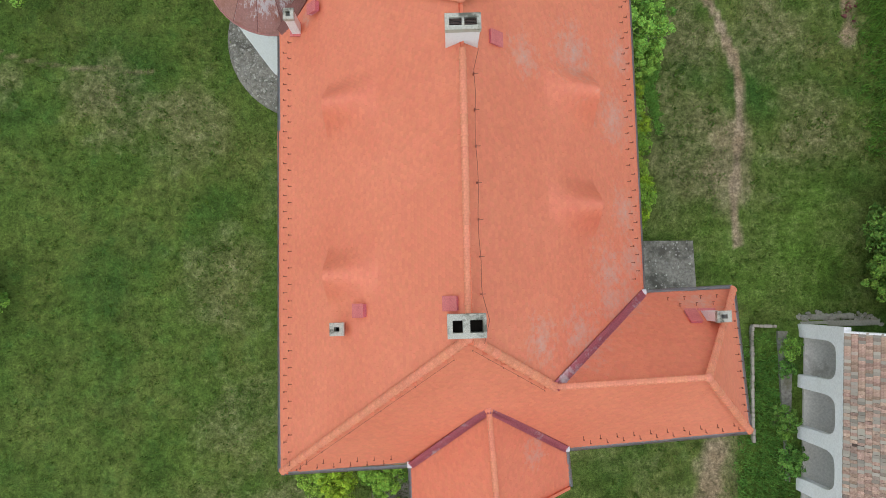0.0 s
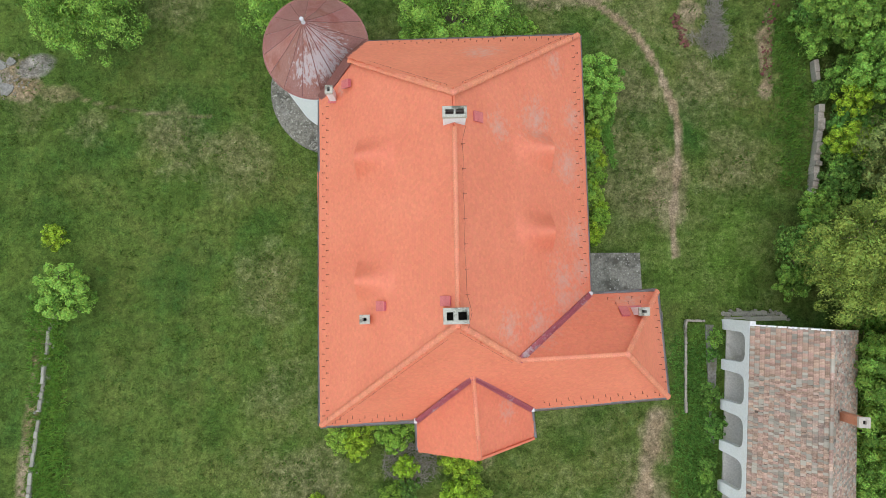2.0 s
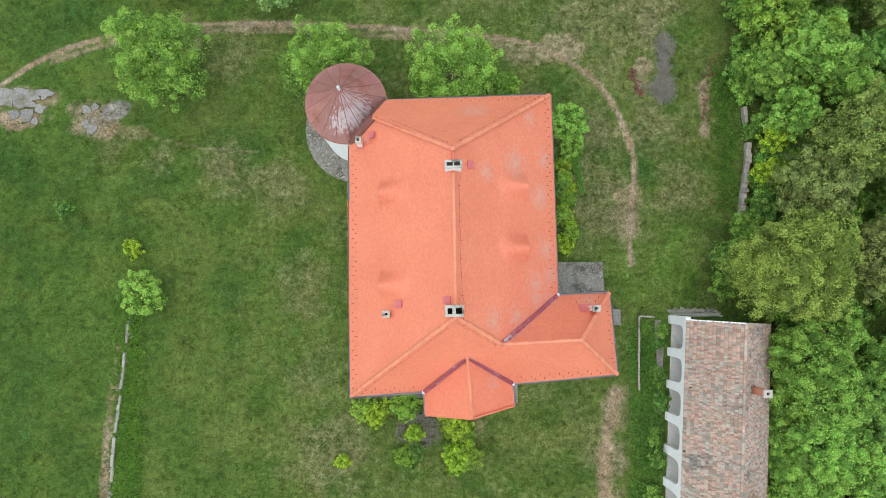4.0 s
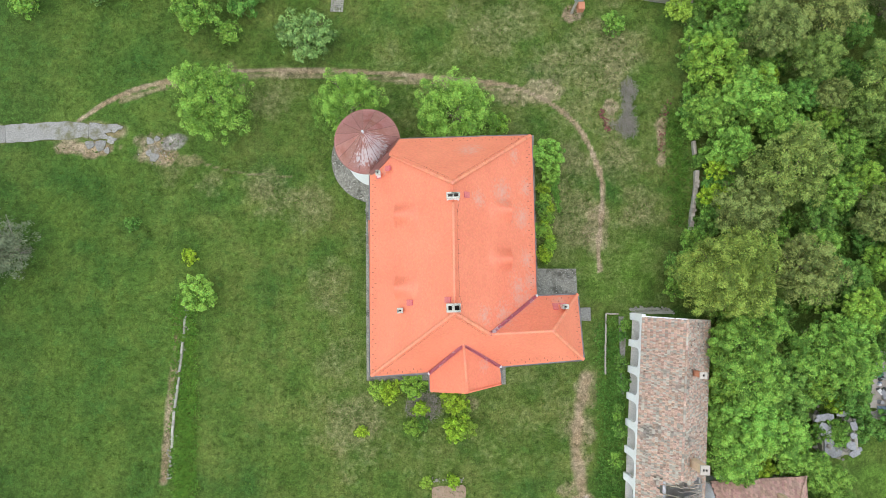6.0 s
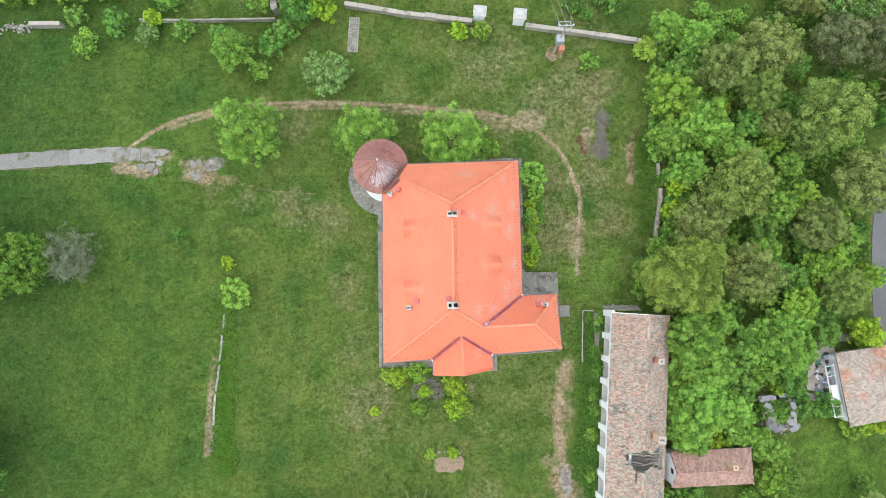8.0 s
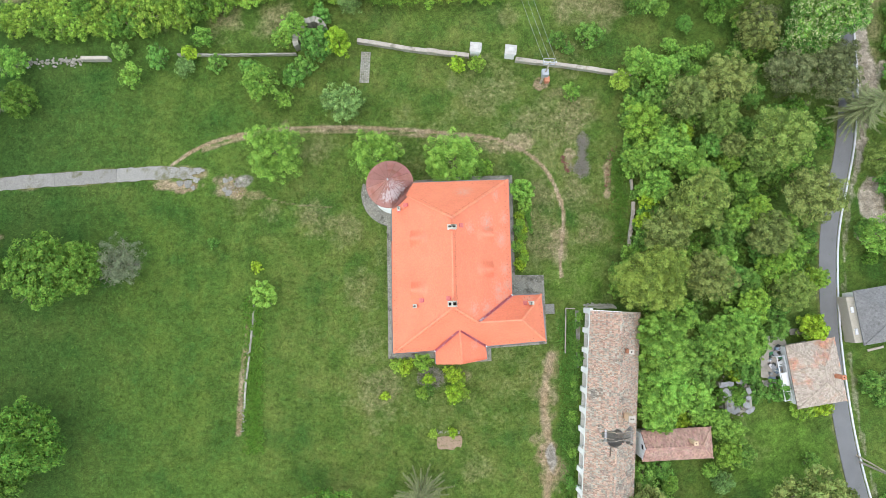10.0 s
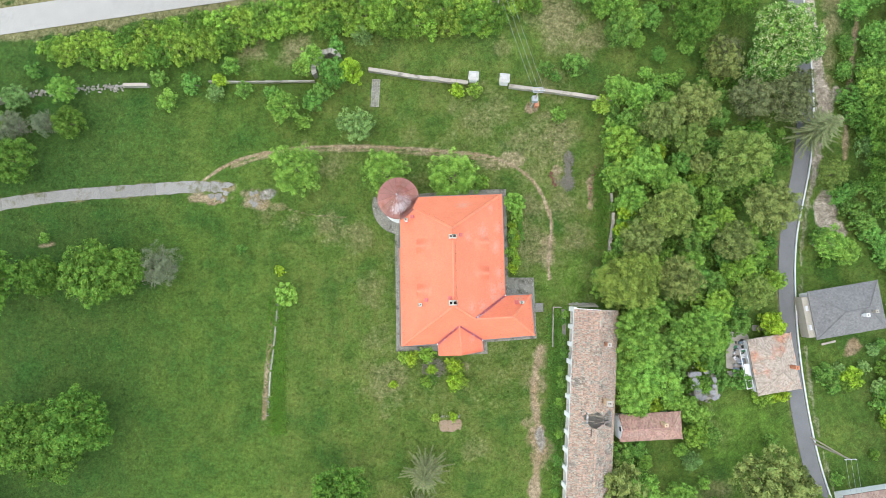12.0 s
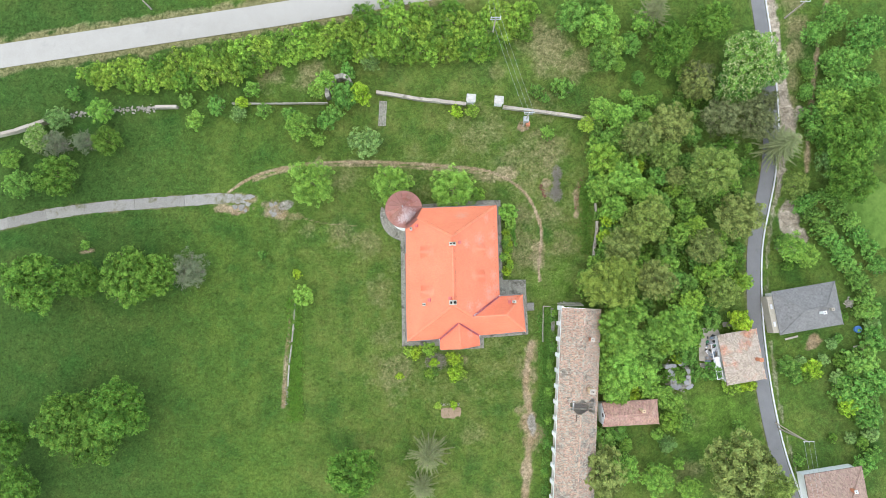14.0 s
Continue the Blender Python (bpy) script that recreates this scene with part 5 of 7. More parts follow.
# gate piers
for x, y in [(5.2, 35.4), (10.2, 34.9)]:
    g = thing("gate_pier", "white masonry gate pier with a pale stained capstone", "gate pier", group="gate piers", m=pose(x, y, gz(x, y), 0, 0, -7))
    bm = bmesh.new()
    box(bm, -0.68, 0.68, -0.58, 0.58, -0.3, 2.3, bevel=0.03)
    part("shaft", bm, PLASTER, g)
    bm = bmesh.new()
    box(bm, -0.84, 0.84, -0.72, 0.72, 2.3, 2.48, bevel=0.05)
    bmesh.ops.create_cone(bm, cap_ends=True, segments=4, radius1=1.05, radius2=0.45, depth=0.3, matrix=Matrix.Translation((0, 0, 2.62)) @ Matrix.Diagonal((1, 0.85, 1, 1)) @ Matrix.Rotation(math.pi / 4, 4, "Z"))
    part("capstone", bm, material("stained_capstone", (0.44, 0.42, 0.385), (0.55, 0.53, 0.495), 2.0, 0.9, 0.3, c3=(0.22, 0.21, 0.18), c3_at=0.56), g)

# the two curved stumps of an old gateway
for (x, y), rz, sw in ((( -20.9, 38.6), 100, 110), ((-17.2, 40.6), 20, 100)):
    st = thing("ruined_arch", "curved stump of a ruined stone gateway", "ruin", m=pose(x, y, gz(x, y), 0, 0, rz))
    bm = bmesh.new()
    rr = random.Random(int(x * 10))
    for a0 in np.arange(0, sw, 14):
        t0, t1 = radians(a0), radians(a0 + 13)
        h = 2.2 + rr.uniform(-0.35, 0.3)
        prism(bm, [(r * math.cos(t) - 1.6, r * math.sin(t) - 1.6) for r, t in ((1.3, t0), (2.1, t0), (2.1, t1), (1.3, t1))], -0.3, h)
    part("masonry", bm, COBBLE, st)

# old ramp of setts
rampx, rampy = (-10.9, 33.6)
ramp = thing("sett_path", "short path of grey weathered setts in the grass", "path", kind="structure", m=pose(rampx, rampy, gz(rampx, rampy) + 0.03, -3.9, 0, -4))
for i in range(-2, 3):
    for j in range(-9, 10):
        bm = bmesh.new()
        rr = random.Random(i * 40 + j)
        box(bm, i * 0.28 - rr.uniform(0.12, 0.139), i * 0.28 + rr.uniform(0.12, 0.139), j * 0.25 - rr.uniform(0.1, 0.124), j * 0.25 + rr.uniform(0.1, 0.124), -0.1, 0.04 + rr.uniform(0, 0.03), bevel=0.02)
        part("sett", bm, COBBLE, ramp)


# ---- plain pitched roofs for the outbuildings ----
def tiled_face(parent, poly3, mat, deck_mat, tw, rise, seed, skip=None, rnd=0.005, lift=0.04, pick=None, label="", holes=0.0):
    """A planar roof face from its corners (eave edge first): bedding and tiles."""
    p0, p1 = Vector(poly3[0]), Vector(poly3[1])
    e = Vector((p1.x - p0.x, p1.y - p0.y)).normalized()
    n = Vector((-e.y, e.x))
    far = max(poly3, key=lambda p: (Vector(p[:2]) - p0.xy).dot(n))
    tan = (far[2] - p0.z) / (Vector(far[:2]) - p0.xy).dot(n)
    plan = [(p[0], p[1]) for p in poly3]
    rg = np.random.default_rng(seed + 50)
    if holes:
        base = skip

        def skip2(x, y):
            r = rg.random(x.shape) < holes
            return r | base(x, y) if base is not None else r
    else:
        skip2 = skip
    bm = bmesh.new()
    prism(bm, plan, [p[2] - 0.16 for p in poly3], [p[2] - 0.03 for p in poly3])
    deck = None
    if skip is None:
        deck = part("roof", bm, deck_mat, parent)
    else:
        bm.free()
        deck = new("roof")
        deck.parent = parent
    V, F, singles = tile_field((p0.x, p0.y), tuple(e), tuple(n), tan, p0.z, plan, tw, rise, lift, rnd, skip=skip2, seed=seed, rounded=0.01, pick=pick)
    tagged(link("roof_tiles", pydata("roof_tiles", V, F), mat, deck, label), kind="stuff")
    if singles:
        tm = tile_mesh(tw, rise, lift, 0.01, tan)
        turn = Matrix(((e.x, n.x, 0, 0), (e.y, n.y, 0, 0), (0, 0, 1, 0), (0, 0, 0, 1)))
        for p in singles:
            link("roof_tile", tm, BARN_ONE if mat is BARN_TILE else mat, deck, m=Matrix.Translation(p) @ turn)
    return deck


# ---- the long arcaded barn ----
BL, BW, BE, BR = 42.0, 6.9, 4.6, 7.9
barn = thing("barn", "long derelict barn with faded clay tiles and a white arcade", "barn", m=pose(19.3, -2.4, 0, 0, 0, 180 - 4.7) @ Matrix.Diagonal((-1, 1, 1, 1)))
HOLE = (1.9, 6.4, 15.2, 17.2)


def hole(x, y):
    return (x > HOLE[0] + 0.5 * np.sin(y * 5) * 0.3) & (x < HOLE[1]) & (y > HOLE[2] + 0.25 * np.sin(x * 3)) & (y < HOLE[3] + 0.3 * np.sin(x * 2.3)) | ((x > 2.7) & (x < 2.85) & (y > 17) & (y < 18.6))


tiled_face(barn, [(0.12, BL, BE - 0.08), (0.12, 0, BE - 0.08), (BW / 2, 0, BR), (BW / 2, BL, BR)], BARN_TILE, BARN_DECK, 0.16, 0.31, 3, skip=hole, label="mottled faded clay tiles", holes=0.002,
           pick=lambda x, y: (y > 0) & (y < 2.9) & (x > 0) & (x < 3.6), lift=0.05)
tiled_face(barn, [(BW, 0, BE), (BW, BL, BE), (BW / 2, BL, BR), (BW / 2, 0, BR)], BARN_TILE, BARN_DECK, 0.16, 0.31, 4, skip=hole, label="mottled faded clay tiles", holes=0.004, lift=0.05)
for k, (xa, xb, za, zb) in enumerate(((0.16, BW / 2, BE - 0.06, BR - 0.02), (BW, BW / 2, BE, BR))):
    for y0, y1, fx in ((0, HOLE[2] - 0.3, 0), (HOLE[3] + 0.3, BL, 0), (HOLE[2] - 0.3, HOLE[3] + 0.3, 1)):
        bm = bmesh.new()
        xe, ze = xb, zb
        if fx:
            xe = HOLE[0] - 0.15 if k == 0 else HOLE[1] + 0.1
            ze = za + (zb - za) * (xe - xa) / (xb - xa)
        prism(bm, [(xa, y0), (xe, y0), (xe, y1), (xa, y1)], [za - 0.12, ze - 0.12, ze - 0.12, za - 0.12], [za - 0.02, ze - 0.02, ze - 0.02, za - 0.02])
        part("roof_boarding", bm, BARN_DECK, barn)
for y in np.arange(15.0, 17.6, 0.8):
    for xa, xb, za, zb in ((0.2, BW / 2, BE - 0.1, BR - 0.25), (BW - 0.2, BW / 2, BE - 0.1, BR - 0.25)):
        bm = bmesh.new()
        rr = random.Random(int(y * 100 + xa))
        tube(bm, (xa, y + rr.uniform(-0.1, 0.1), za), (xb, y + rr.uniform(-0.2, 0.2), zb - rr.uniform(0, 0.4)), 0.045, n=4)
        part("rafter", bm, WOOD, barn, "exposed weathered rafter")
for k in range(22):
    bm = bmesh.new()
    rr = random.Random(k)
    y, x = rr.uniform(15.3, 17.2), rr.uniform(2.4, 5.5)
    tube(bm, (x, y, 6.3), (x + rr.uniform(0.8, 1.8), y + rr.uniform(-0.6, 0.6), rr.uniform(5.6, 6.8)), 0.025, n=4)
    part("batten", bm, WOOD, barn, "broken loose batten")
BARN_RIDGE = ridge_mesh(0.43, 0.12)
for y0, y1 in ((0.0, HOLE[2] - 0.2), (HOLE[3] + 0.2, BL)):
    for y in np.arange(y0, y1 - 0.3, 0.4):
        link("ridge_tile", BARN_RIDGE, BARN_ONE, barn, m=pose(BW / 2, y, BR, 0, 0, 90))
# walls: the arcade in front, plain walls behind
AY, AW, AF = 2.72, 1.98, 0.6
NB = int(BL / AY)
for k in range(NB):
    # flat-headed arch with rounded shoulders, between two piers
    yc = 0.1 + (k + 0.5) * AY
    us = [math.sin(t) for t in np.linspace(-math.pi / 2, math.pi / 2, 15)]
    low = [(yc + s * AW / 2, 2.7 + 1.15 * max(0.0, 1 - abs(s) ** 4) ** (1 / 2.6)) for s in us]
    bm = bmesh.new()
    V4 = [[bm.verts.new((x, y, z)) for x, z in ((0.14, v), (0.5, v), (0.5, BE - 0.1), (0.14, BE - 0.1))] for y, v in low]
    for p, q in zip(V4, V4[1:]):
        for i in range(4):
            j = (i + 1) % 4
            bm.faces.new((p[i], p[j], q[j], q[i]))
    bm.faces.new(V4[0])
    bm.faces.new(V4[-1][::-1])
    part("arch", bm, PLASTER, barn, "white plastered arch of the arcade")
for k in range(NB + 1):
    yc = 0.1 + k * AY
    hw = (AY - AW) / 2
    bm = bmesh.new()
    prism(bm, [(0.14, yc - hw), (0.5, yc - hw), (0.5, yc + hw), (0.14, yc + hw)], -0.3, BE - 0.1)
    prism(bm, [(0.02, yc - hw * 0.9), (0.14, yc - hw), (0.14, yc + hw), (0.02, yc + hw * 0.9)], -0.3, [0.8, 2.0, 2.0, 0.8])
    part("pier", bm, PLASTER, barn, "white plastered arcade pier")
for nm, x0, x1, y0, y1, z1 in (("back_wall", 2.5, 2.8, 0.1, BL - 0.1, BE + 0.8), ("wall", BW - 0.6, BW - 0.2, 0.1, BL - 0.1, BE - 0.15), ("end_wall", 0.3, BW - 0.6, 0.0, 0.1, BE - 0.1), ("end_wall", 0.3, BW - 0.6, BL - 0.1, BL, BE - 0.1)):
    bm = bmesh.new()
    box(bm, x0, x1, y0, y1, -0.3, z1)
    part(nm, bm, PLASTER, barn)
bm = bmesh.new()
prism(bm, [(0.05, 0.02), (BW - 0.1, 0.02), (BW / 2, 0.02), (BW / 2, 0.16), (BW - 0.1, 0.16), (0.05, 0.16)][:3], BE - 0.1, [BE - 0.1, BE - 0.1, BR - 0.2])
bm.free()
bm = bmesh.new()
v = [bm.verts.new((x, y, z)) for y in (0.02, 0.2) for x, z in ((0.1, BE - 0.1), (BW - 0.1, BE - 0.1), (BW / 2, BR - 0.18))]
bm.faces.new(v[:3])
bm.faces.new(v[3:])
for i, j in ((0, 1), (1, 2), (2, 0)):
    bm.faces.new((v[i], v[j], v[j + 3], v[i + 3]))
part("gable", bm, PLASTER, barn)
bm = bmesh.new()
s = (BR - BE + 0.15) / (BW / 2 + 0.12)
prism(bm, [(0.1, -0.07), (BW / 2, -0.07), (BW / 2, 0.02), (0.1, 0.02)], [BE - 0.35, BR - 0.3, BR - 0.3, BE - 0.35], [BE - 0.05, BR + 0.03, BR + 0.03, BE - 0.05])
part("verge", bm, PLASTER, barn, "white plastered verge of the gable")
bm = bmesh.new()
prism(bm, [(BW / 2, -0.06), (BW, -0.06), (BW, 0.02), (BW / 2, 0.02)], [BR - 0.3, BE - 0.3, BE - 0.3, BR - 0.3], [BR + 0.04, BE + 0.06, BE + 0.06, BR + 0.04])
part("verge", bm, WALLCAP, barn, "grey weathered verge of the gable")
bm = bmesh.new()
box(bm, 0.3, BW - 0.6, 0.1, BL - 0.1, -0.3, AF)
part("floor", bm, LOGGIA, barn, "grey loggia floor")


def block_chimney(x, y, sx, sy, z0, z1, mat, holes, parent, cap=WHITE_METAL):
    c = new("chimney")
    c.parent, c.matrix_basis = parent, pose(x, y, 0)
    bm = bmesh.new()
    box(bm, -sx / 2, sx / 2, -sy / 2, sy / 2, z0, z1 - 0.2, bevel=0.02)
    part("shaft", bm, mat, c)
    bm = bmesh.new()
    n = len(holes)
    xs = [-sx / 2 - 0.05] + [v for h in holes for v in h] + [sx / 2 + 0.05]
    for a, b in zip(xs[0::2], xs[1::2]):
        box(bm, a, b, -0.1, 0.1, z1 - 0.2, z1)
    box(bm, -sx / 2 - 0.05, sx / 2 + 0.05, -sy / 2 - 0.05, -0.1, z1 - 0.2, z1)
    box(bm, -sx / 2 - 0.05, sx / 2 + 0.05, 0.1, sy / 2 + 0.05, z1 - 0.2, z1)
    part("cap", bm, cap, c)
    for a, b in holes:
        bm = bmesh.new()
        box(bm, a, b, -0.1, 0.1, z1 - 0.2, z1 - 0.15)
        part("flue", bm, SOOT, c)


block_chimney(4.7, 5.0, 0.55, 0.5, 5.6, 9.0, BRICK, [(-0.1, 0.1)], barn, WALLCAP)
block_chimney(4.9, 13.4, 0.75, 0.75, 5.2, 9.6, TAN_PLASTER, [(-0.22, -0.04), (0.04, 0.22)], barn, WALLCAP)

for k, (x0, x1) in enumerate(((19.5, 23.9), (19.4, 22.6))):
    bm = bmesh.new()
    box(bm, x0, x1, -2.36 + k * 0.36, -2.04 + k * 0.36, -0.3, 0.34 - k * 0.12, bevel=0.05)
    tagged(part("step", bm, COBBLE), "broken mossy stone step at the barn end", "step", group="barn steps")
stone_heap("rubble", [(19.6, -1.75), (24.0, -2.05)], 110, 0.28, 0.06, 0.2, "grey rubble and broken steps at the barn end", "rubble", seed=9, pile=0.15)
# stone steps and passage between terrace and barn
bm = bmesh.new()
prism(bm, [(18.2, -2.5), (19.0, -2.55), (18.85, -4.6), (18.6, -7.4), (18.35, -10.6), (18.1, -10.5), (18.15, -7.0), (18.2, -4.8)], -0.2, [gz(18.6, -4) + 0.06] * 8)
tagged(part("path", bm, SLAB), "narrow grey concrete path beside the barn", "path", kind="structure")


# ---- cottages ----
def cottage(name, label, origin, rz, L, W, ez, rz_h, mat, wall_mat, hips=(True, True), tw=0.24, rise=0.32, seed=1, inset=0.4, label_tiles="", deck=BARN_DECK):
    """A house along local x: eaves at ez, ridge at rz_h, hipped or gabled ends."""
    z = gz(*origin)
    h = thing(name, label, "house", m=pose(origin[0], origin[1], z, 0, 0, rz))
    hx0 = -L / 2 + (W / 2 if hips[0] else 0)
    hx1 = L / 2 - (W / 2 if hips[1] else 0)
    A, B, C, D = (-L / 2, -W / 2, ez), (L / 2, -W / 2, ez), (L / 2, W / 2, ez), (-L / 2, W / 2, ez)
    R0, R1 = (hx0, 0, rz_h), (hx1, 0, rz_h)
    tiled_face(h, [A, B, R1, R0], mat, deck, tw, rise, seed, label=label_tiles)
    tiled_face(h, [C, D, R0, R1], mat, deck, tw, rise, seed + 1, label=label_tiles)
    if hips[0]:
        tiled_face(h, [D, A, R0], mat, deck, tw, rise, seed + 2, label=label_tiles)
    if hips[1]:
        tiled_face(h, [B, C, R1], mat, deck, tw, rise, seed + 3, label=label_tiles)
    bm = bmesh.new()
    runs = [(R0, R1)] + ([(A, R0), (D, R0)] if hips[0] else []) + ([(B, R1), (C, R1)] if hips[1] else [])
    for a, b in runs:
        k = max(1, int(math.dist(a, b) / 0.4))
        for i in range(k):
            p, q = Vector(a).lerp(Vector(b), i / k), Vector(a).lerp(Vector(b), (i + 0.97) / k)
            tube(bm, p + Vector((0, 0, 0.03)), q + Vector((0, 0, 0.03)), 0.11, 0.1, n=6)
    part("ridge", bm, mat, h, "row of ridge tiles")
    bm = bmesh.new()
    box(bm, -L / 2 + (inset if hips[0] else -0.03), L / 2 - (inset if hips[1] else -0.03), -W / 2 + inset, W / 2 - inset, -0.5, ez - 0.18)
    part("wall", bm, wall_mat, h)
    for k, x in ((0, -L / 2), (1, L / 2)):
        if not hips[k]:
            bm = bmesh.new()
            s = 1 if k == 0 else -1
            v = [bm.verts.new((x + s * d, y, zq)) for d in (-0.03, 0.25) for y, zq in ((-W / 2 + 0.2, ez - 0.18), (W / 2 - 0.2, ez - 0.18), (0, rz_h - 0.3))]
            bm.faces.new(v[:3])
            bm.faces.new(v[3:])
            for i, j in ((0, 1), (1, 2), (2, 0)):
                bm.faces.new((v[i], v[j], v[j + 3], v[i + 3]))
            part("gable", bm, wall_mat, h, "white plastered gable")
            bm = bmesh.new()
            box(bm, x - s * 0.03 - 0.03, x - s * 0.03 + 0.03, -0.3, 0.3, ez + 0.2, ez + 1.0)
            part("window", bm, SOOT, h, "small dark attic window")
    return h


shed = cottage("cottage", "small outhouse with red clay tiles and a white gable", (30.7, -20.8), 1.5, 9.6, 4.2, 3.2, 5.4, SHED_TILE, PLASTER, (False, True), seed=11, label_tiles="patchy red clay tiles")
block_chimney(1.4, 0.75, 0.45, 0.45, 4.2, 6.8, TAN_PLASTER, [(-0.1, 0.1)], shed, TAN_PLASTER)
old = cottage("cottage", "old cottage with faded patchy clay tile roof beside the lane", (51.2, -12.0), 98, 8.9, 7.0, 3.4, 5.9, OLD_TILE, PLASTER, (True, True), seed=21, label_tiles="faded patchy clay tiles")
block_chimney(-0.6, -2.0, 0.5, 0.5, 4.0, 6.6, BRICK, [(-0.1, 0.1)], old, BRICK)
for y in (3.5, 4.5):
    bm = bmesh.new()
    box(bm, -3.4, 3.0, y - 0.06, y + 0.06, 2.3, 2.42)
    part("beam", bm, WHITE_METAL, old, "white beam of a pergola")
for x in np.linspace(-3.3, 2.9, 6):
    bm = bmesh.new()
    box(bm, x - 0.05, x + 0.05, 3.4, 4.6, 2.42, 2.5)
    part("crossbar", bm, WHITE_METAL, old, "white crossbar of a pergola")
bm = bmesh.new()
box(bm, -1.3, 0.6, 3.62, 4.4, 2.5, 2.53)
part("awning", bm, WHITE_METAL, old, "white sheet laid over the pergola")
for k in range(4):
    bm = bmesh.new()
    box(bm, -3.3 + k * 2.05, -3.2 + k * 2.05, 4.44, 4.56, -0.4, 2.3)
    part("post", bm, WHITE_METAL, old)
grey = cottage("cottage", "cottage with grey slate hipped roof beside the lane", (63.4, -3.8), 8, 11.4, 7.7, 3.6, 6.4, SLATE, PLASTER, (True, True), tw=0.3, rise=0.3, seed=31, label_tiles="grey cement slates", deck=SLATE)
block_chimney(1.0, -0.9, 0.5, 0.45, 5.2, 7.2, WHITE_METAL, [(-0.1, 0.1)], grey, KERB)
block_chimney(2.6, -0.6, 0.4, 0.4, 5.2, 7.0, WALLCAP, [(-0.1, 0.1)], grey, WALLCAP)
bm = bmesh.new()
prism(bm, [(-6.25, -3.5), (-5.4, -3.5), (-5.4, 3.0), (-6.25, 3.0)], -0.4, [2.5, 3.0, 3.0, 2.5])
lean_to = part("annex", bm, material("beige_sheet", (0.42, 0.375, 0.3), (0.48, 0.43, 0.35), 0.8, 0.85, 0.1), grey, "beige sheet roof of a narrow lean-to")
for y in (-1.9, 1.2):
    bm = bmesh.new()
    box(bm, -6.05, -5.7, y - 0.42, y + 0.42, 2.62, 2.9, bevel=0.02)
    part("skylight", bm, WHITE_METAL, lean_to, "white framed skylight")
south = cottage("cottage", "cottage with brown tile roof and white wall", (66.6, -36.2), 7, 10.2, 8.4, 3.5, 6.3, BROWN_TILE, PLASTER, (True, True), seed=41, label_tiles="brown weathered clay tiles")
block_chimney(1.5, 1.2, 0.45, 0.45, 4.6, 7.0, BRICK, [(-0.1, 0.1)], south, KERB)

# ---- small things about the cottages ----
rng = random.Random(77)
JUNK = [material("junk_" + k, c, tuple(v * 1.2 for v in c), 4, 0.6, 0.1) for k, c in (("dark", (0.05, 0.055, 0.05)), ("white", (0.7, 0.7, 0.7)), ("green", (0.05, 0.2, 0.1)), ("blue", (0.2, 0.27, 0.34)), ("grey", (0.3, 0.31, 0.32)))]
for k in range(34):
    x, y = 46.9 + rng.uniform(-1.0, 0.9), rng.uniform(-13.2, -8.4)
    bm = bmesh.new()
    s = rng.uniform(0.2, 0.5)
    kind = rng.random()
    z = gz(x, y)
    if kind < 0.5:
        bmesh.ops.create_cone(bm, cap_ends=True, segments=10, radius1=s * 0.5, radius2=s * 0.42, depth=s * 1.4, matrix=Matrix.Translation((0, 0, s * 0.7)))
        nm, lb, ct = "barrel", "old plastic barrel standing in the yard", "barrel"
    elif kind < 0.8:
        box(bm, -s, s, -s * 0.6, s * 0.6, 0, s * 0.7, bevel=0.04)
        nm, lb, ct = "crate", "battered storage crate in the yard", "crate"
    else:
        stone(bm, 0, 0, s * 0.4, s, rng)
        nm, lb, ct = "sack", "bulging sack of junk in the yard", "sack"
    tagged(part(nm, bm, JUNK[rng.randrange(5)], m=pose(x, y, z + 0.05, 0, 0, rng.uniform(0, 180))), lb, ct)
bm = bmesh.new()
TUB_BLUE = material("blue_plastic", (0.06, 0.17, 0.4), (0.08, 0.22, 0.48), 4, 0.5, 0.05)
tx, ty = 74.0, -8.0
bmesh.ops.create_cone(bm, cap_ends=True, segments=24, radius1=0.62, radius2=0.66, depth=0.5, matrix=Matrix.Translation((0, 0, 0.25)))
bmesh.ops.inset_region(bm, faces=[f for f in bm.faces if f.normal.z > 0.9], thickness=0.1, depth=-0.12)
tagged(part("tub", bm, TUB_BLUE, m=pose(tx, ty, gz(tx, ty))), "round blue garden tub on the grass", "tub")
for x, y, a in ((74.3, -11.0, 8), (62.0, -9.2, 12)):
    bm = bmesh.new()
    box(bm, -1.2, 1.2, -0.16, 0.16, 0.0, 0.25, bevel=0.03)
    tagged(part("bench", bm, WALLCAP, m=pose(x, y, gz(x, y), 0, 0, a)), "pale wooden bench in the garden", "bench")
bm = bmesh.new()
box(bm, 43.0, 46.4, -13.9, -13.2, gz(45, -13.5) - 0.1, gz(45, -13.5) + 0.06)
tagged(part("path", bm, SLAB), "narrow pale concrete garden path", "path", kind="structure")
bm = bmesh.new()
box(bm, 45.0, 55.0, -6.9, -6.0, gz(50, -6.5) - 0.1, gz(50, -6.5) + 0.07)
tagged(part("path", bm, SLAB), "pale concrete path beside the cottage", "path", kind="structure")

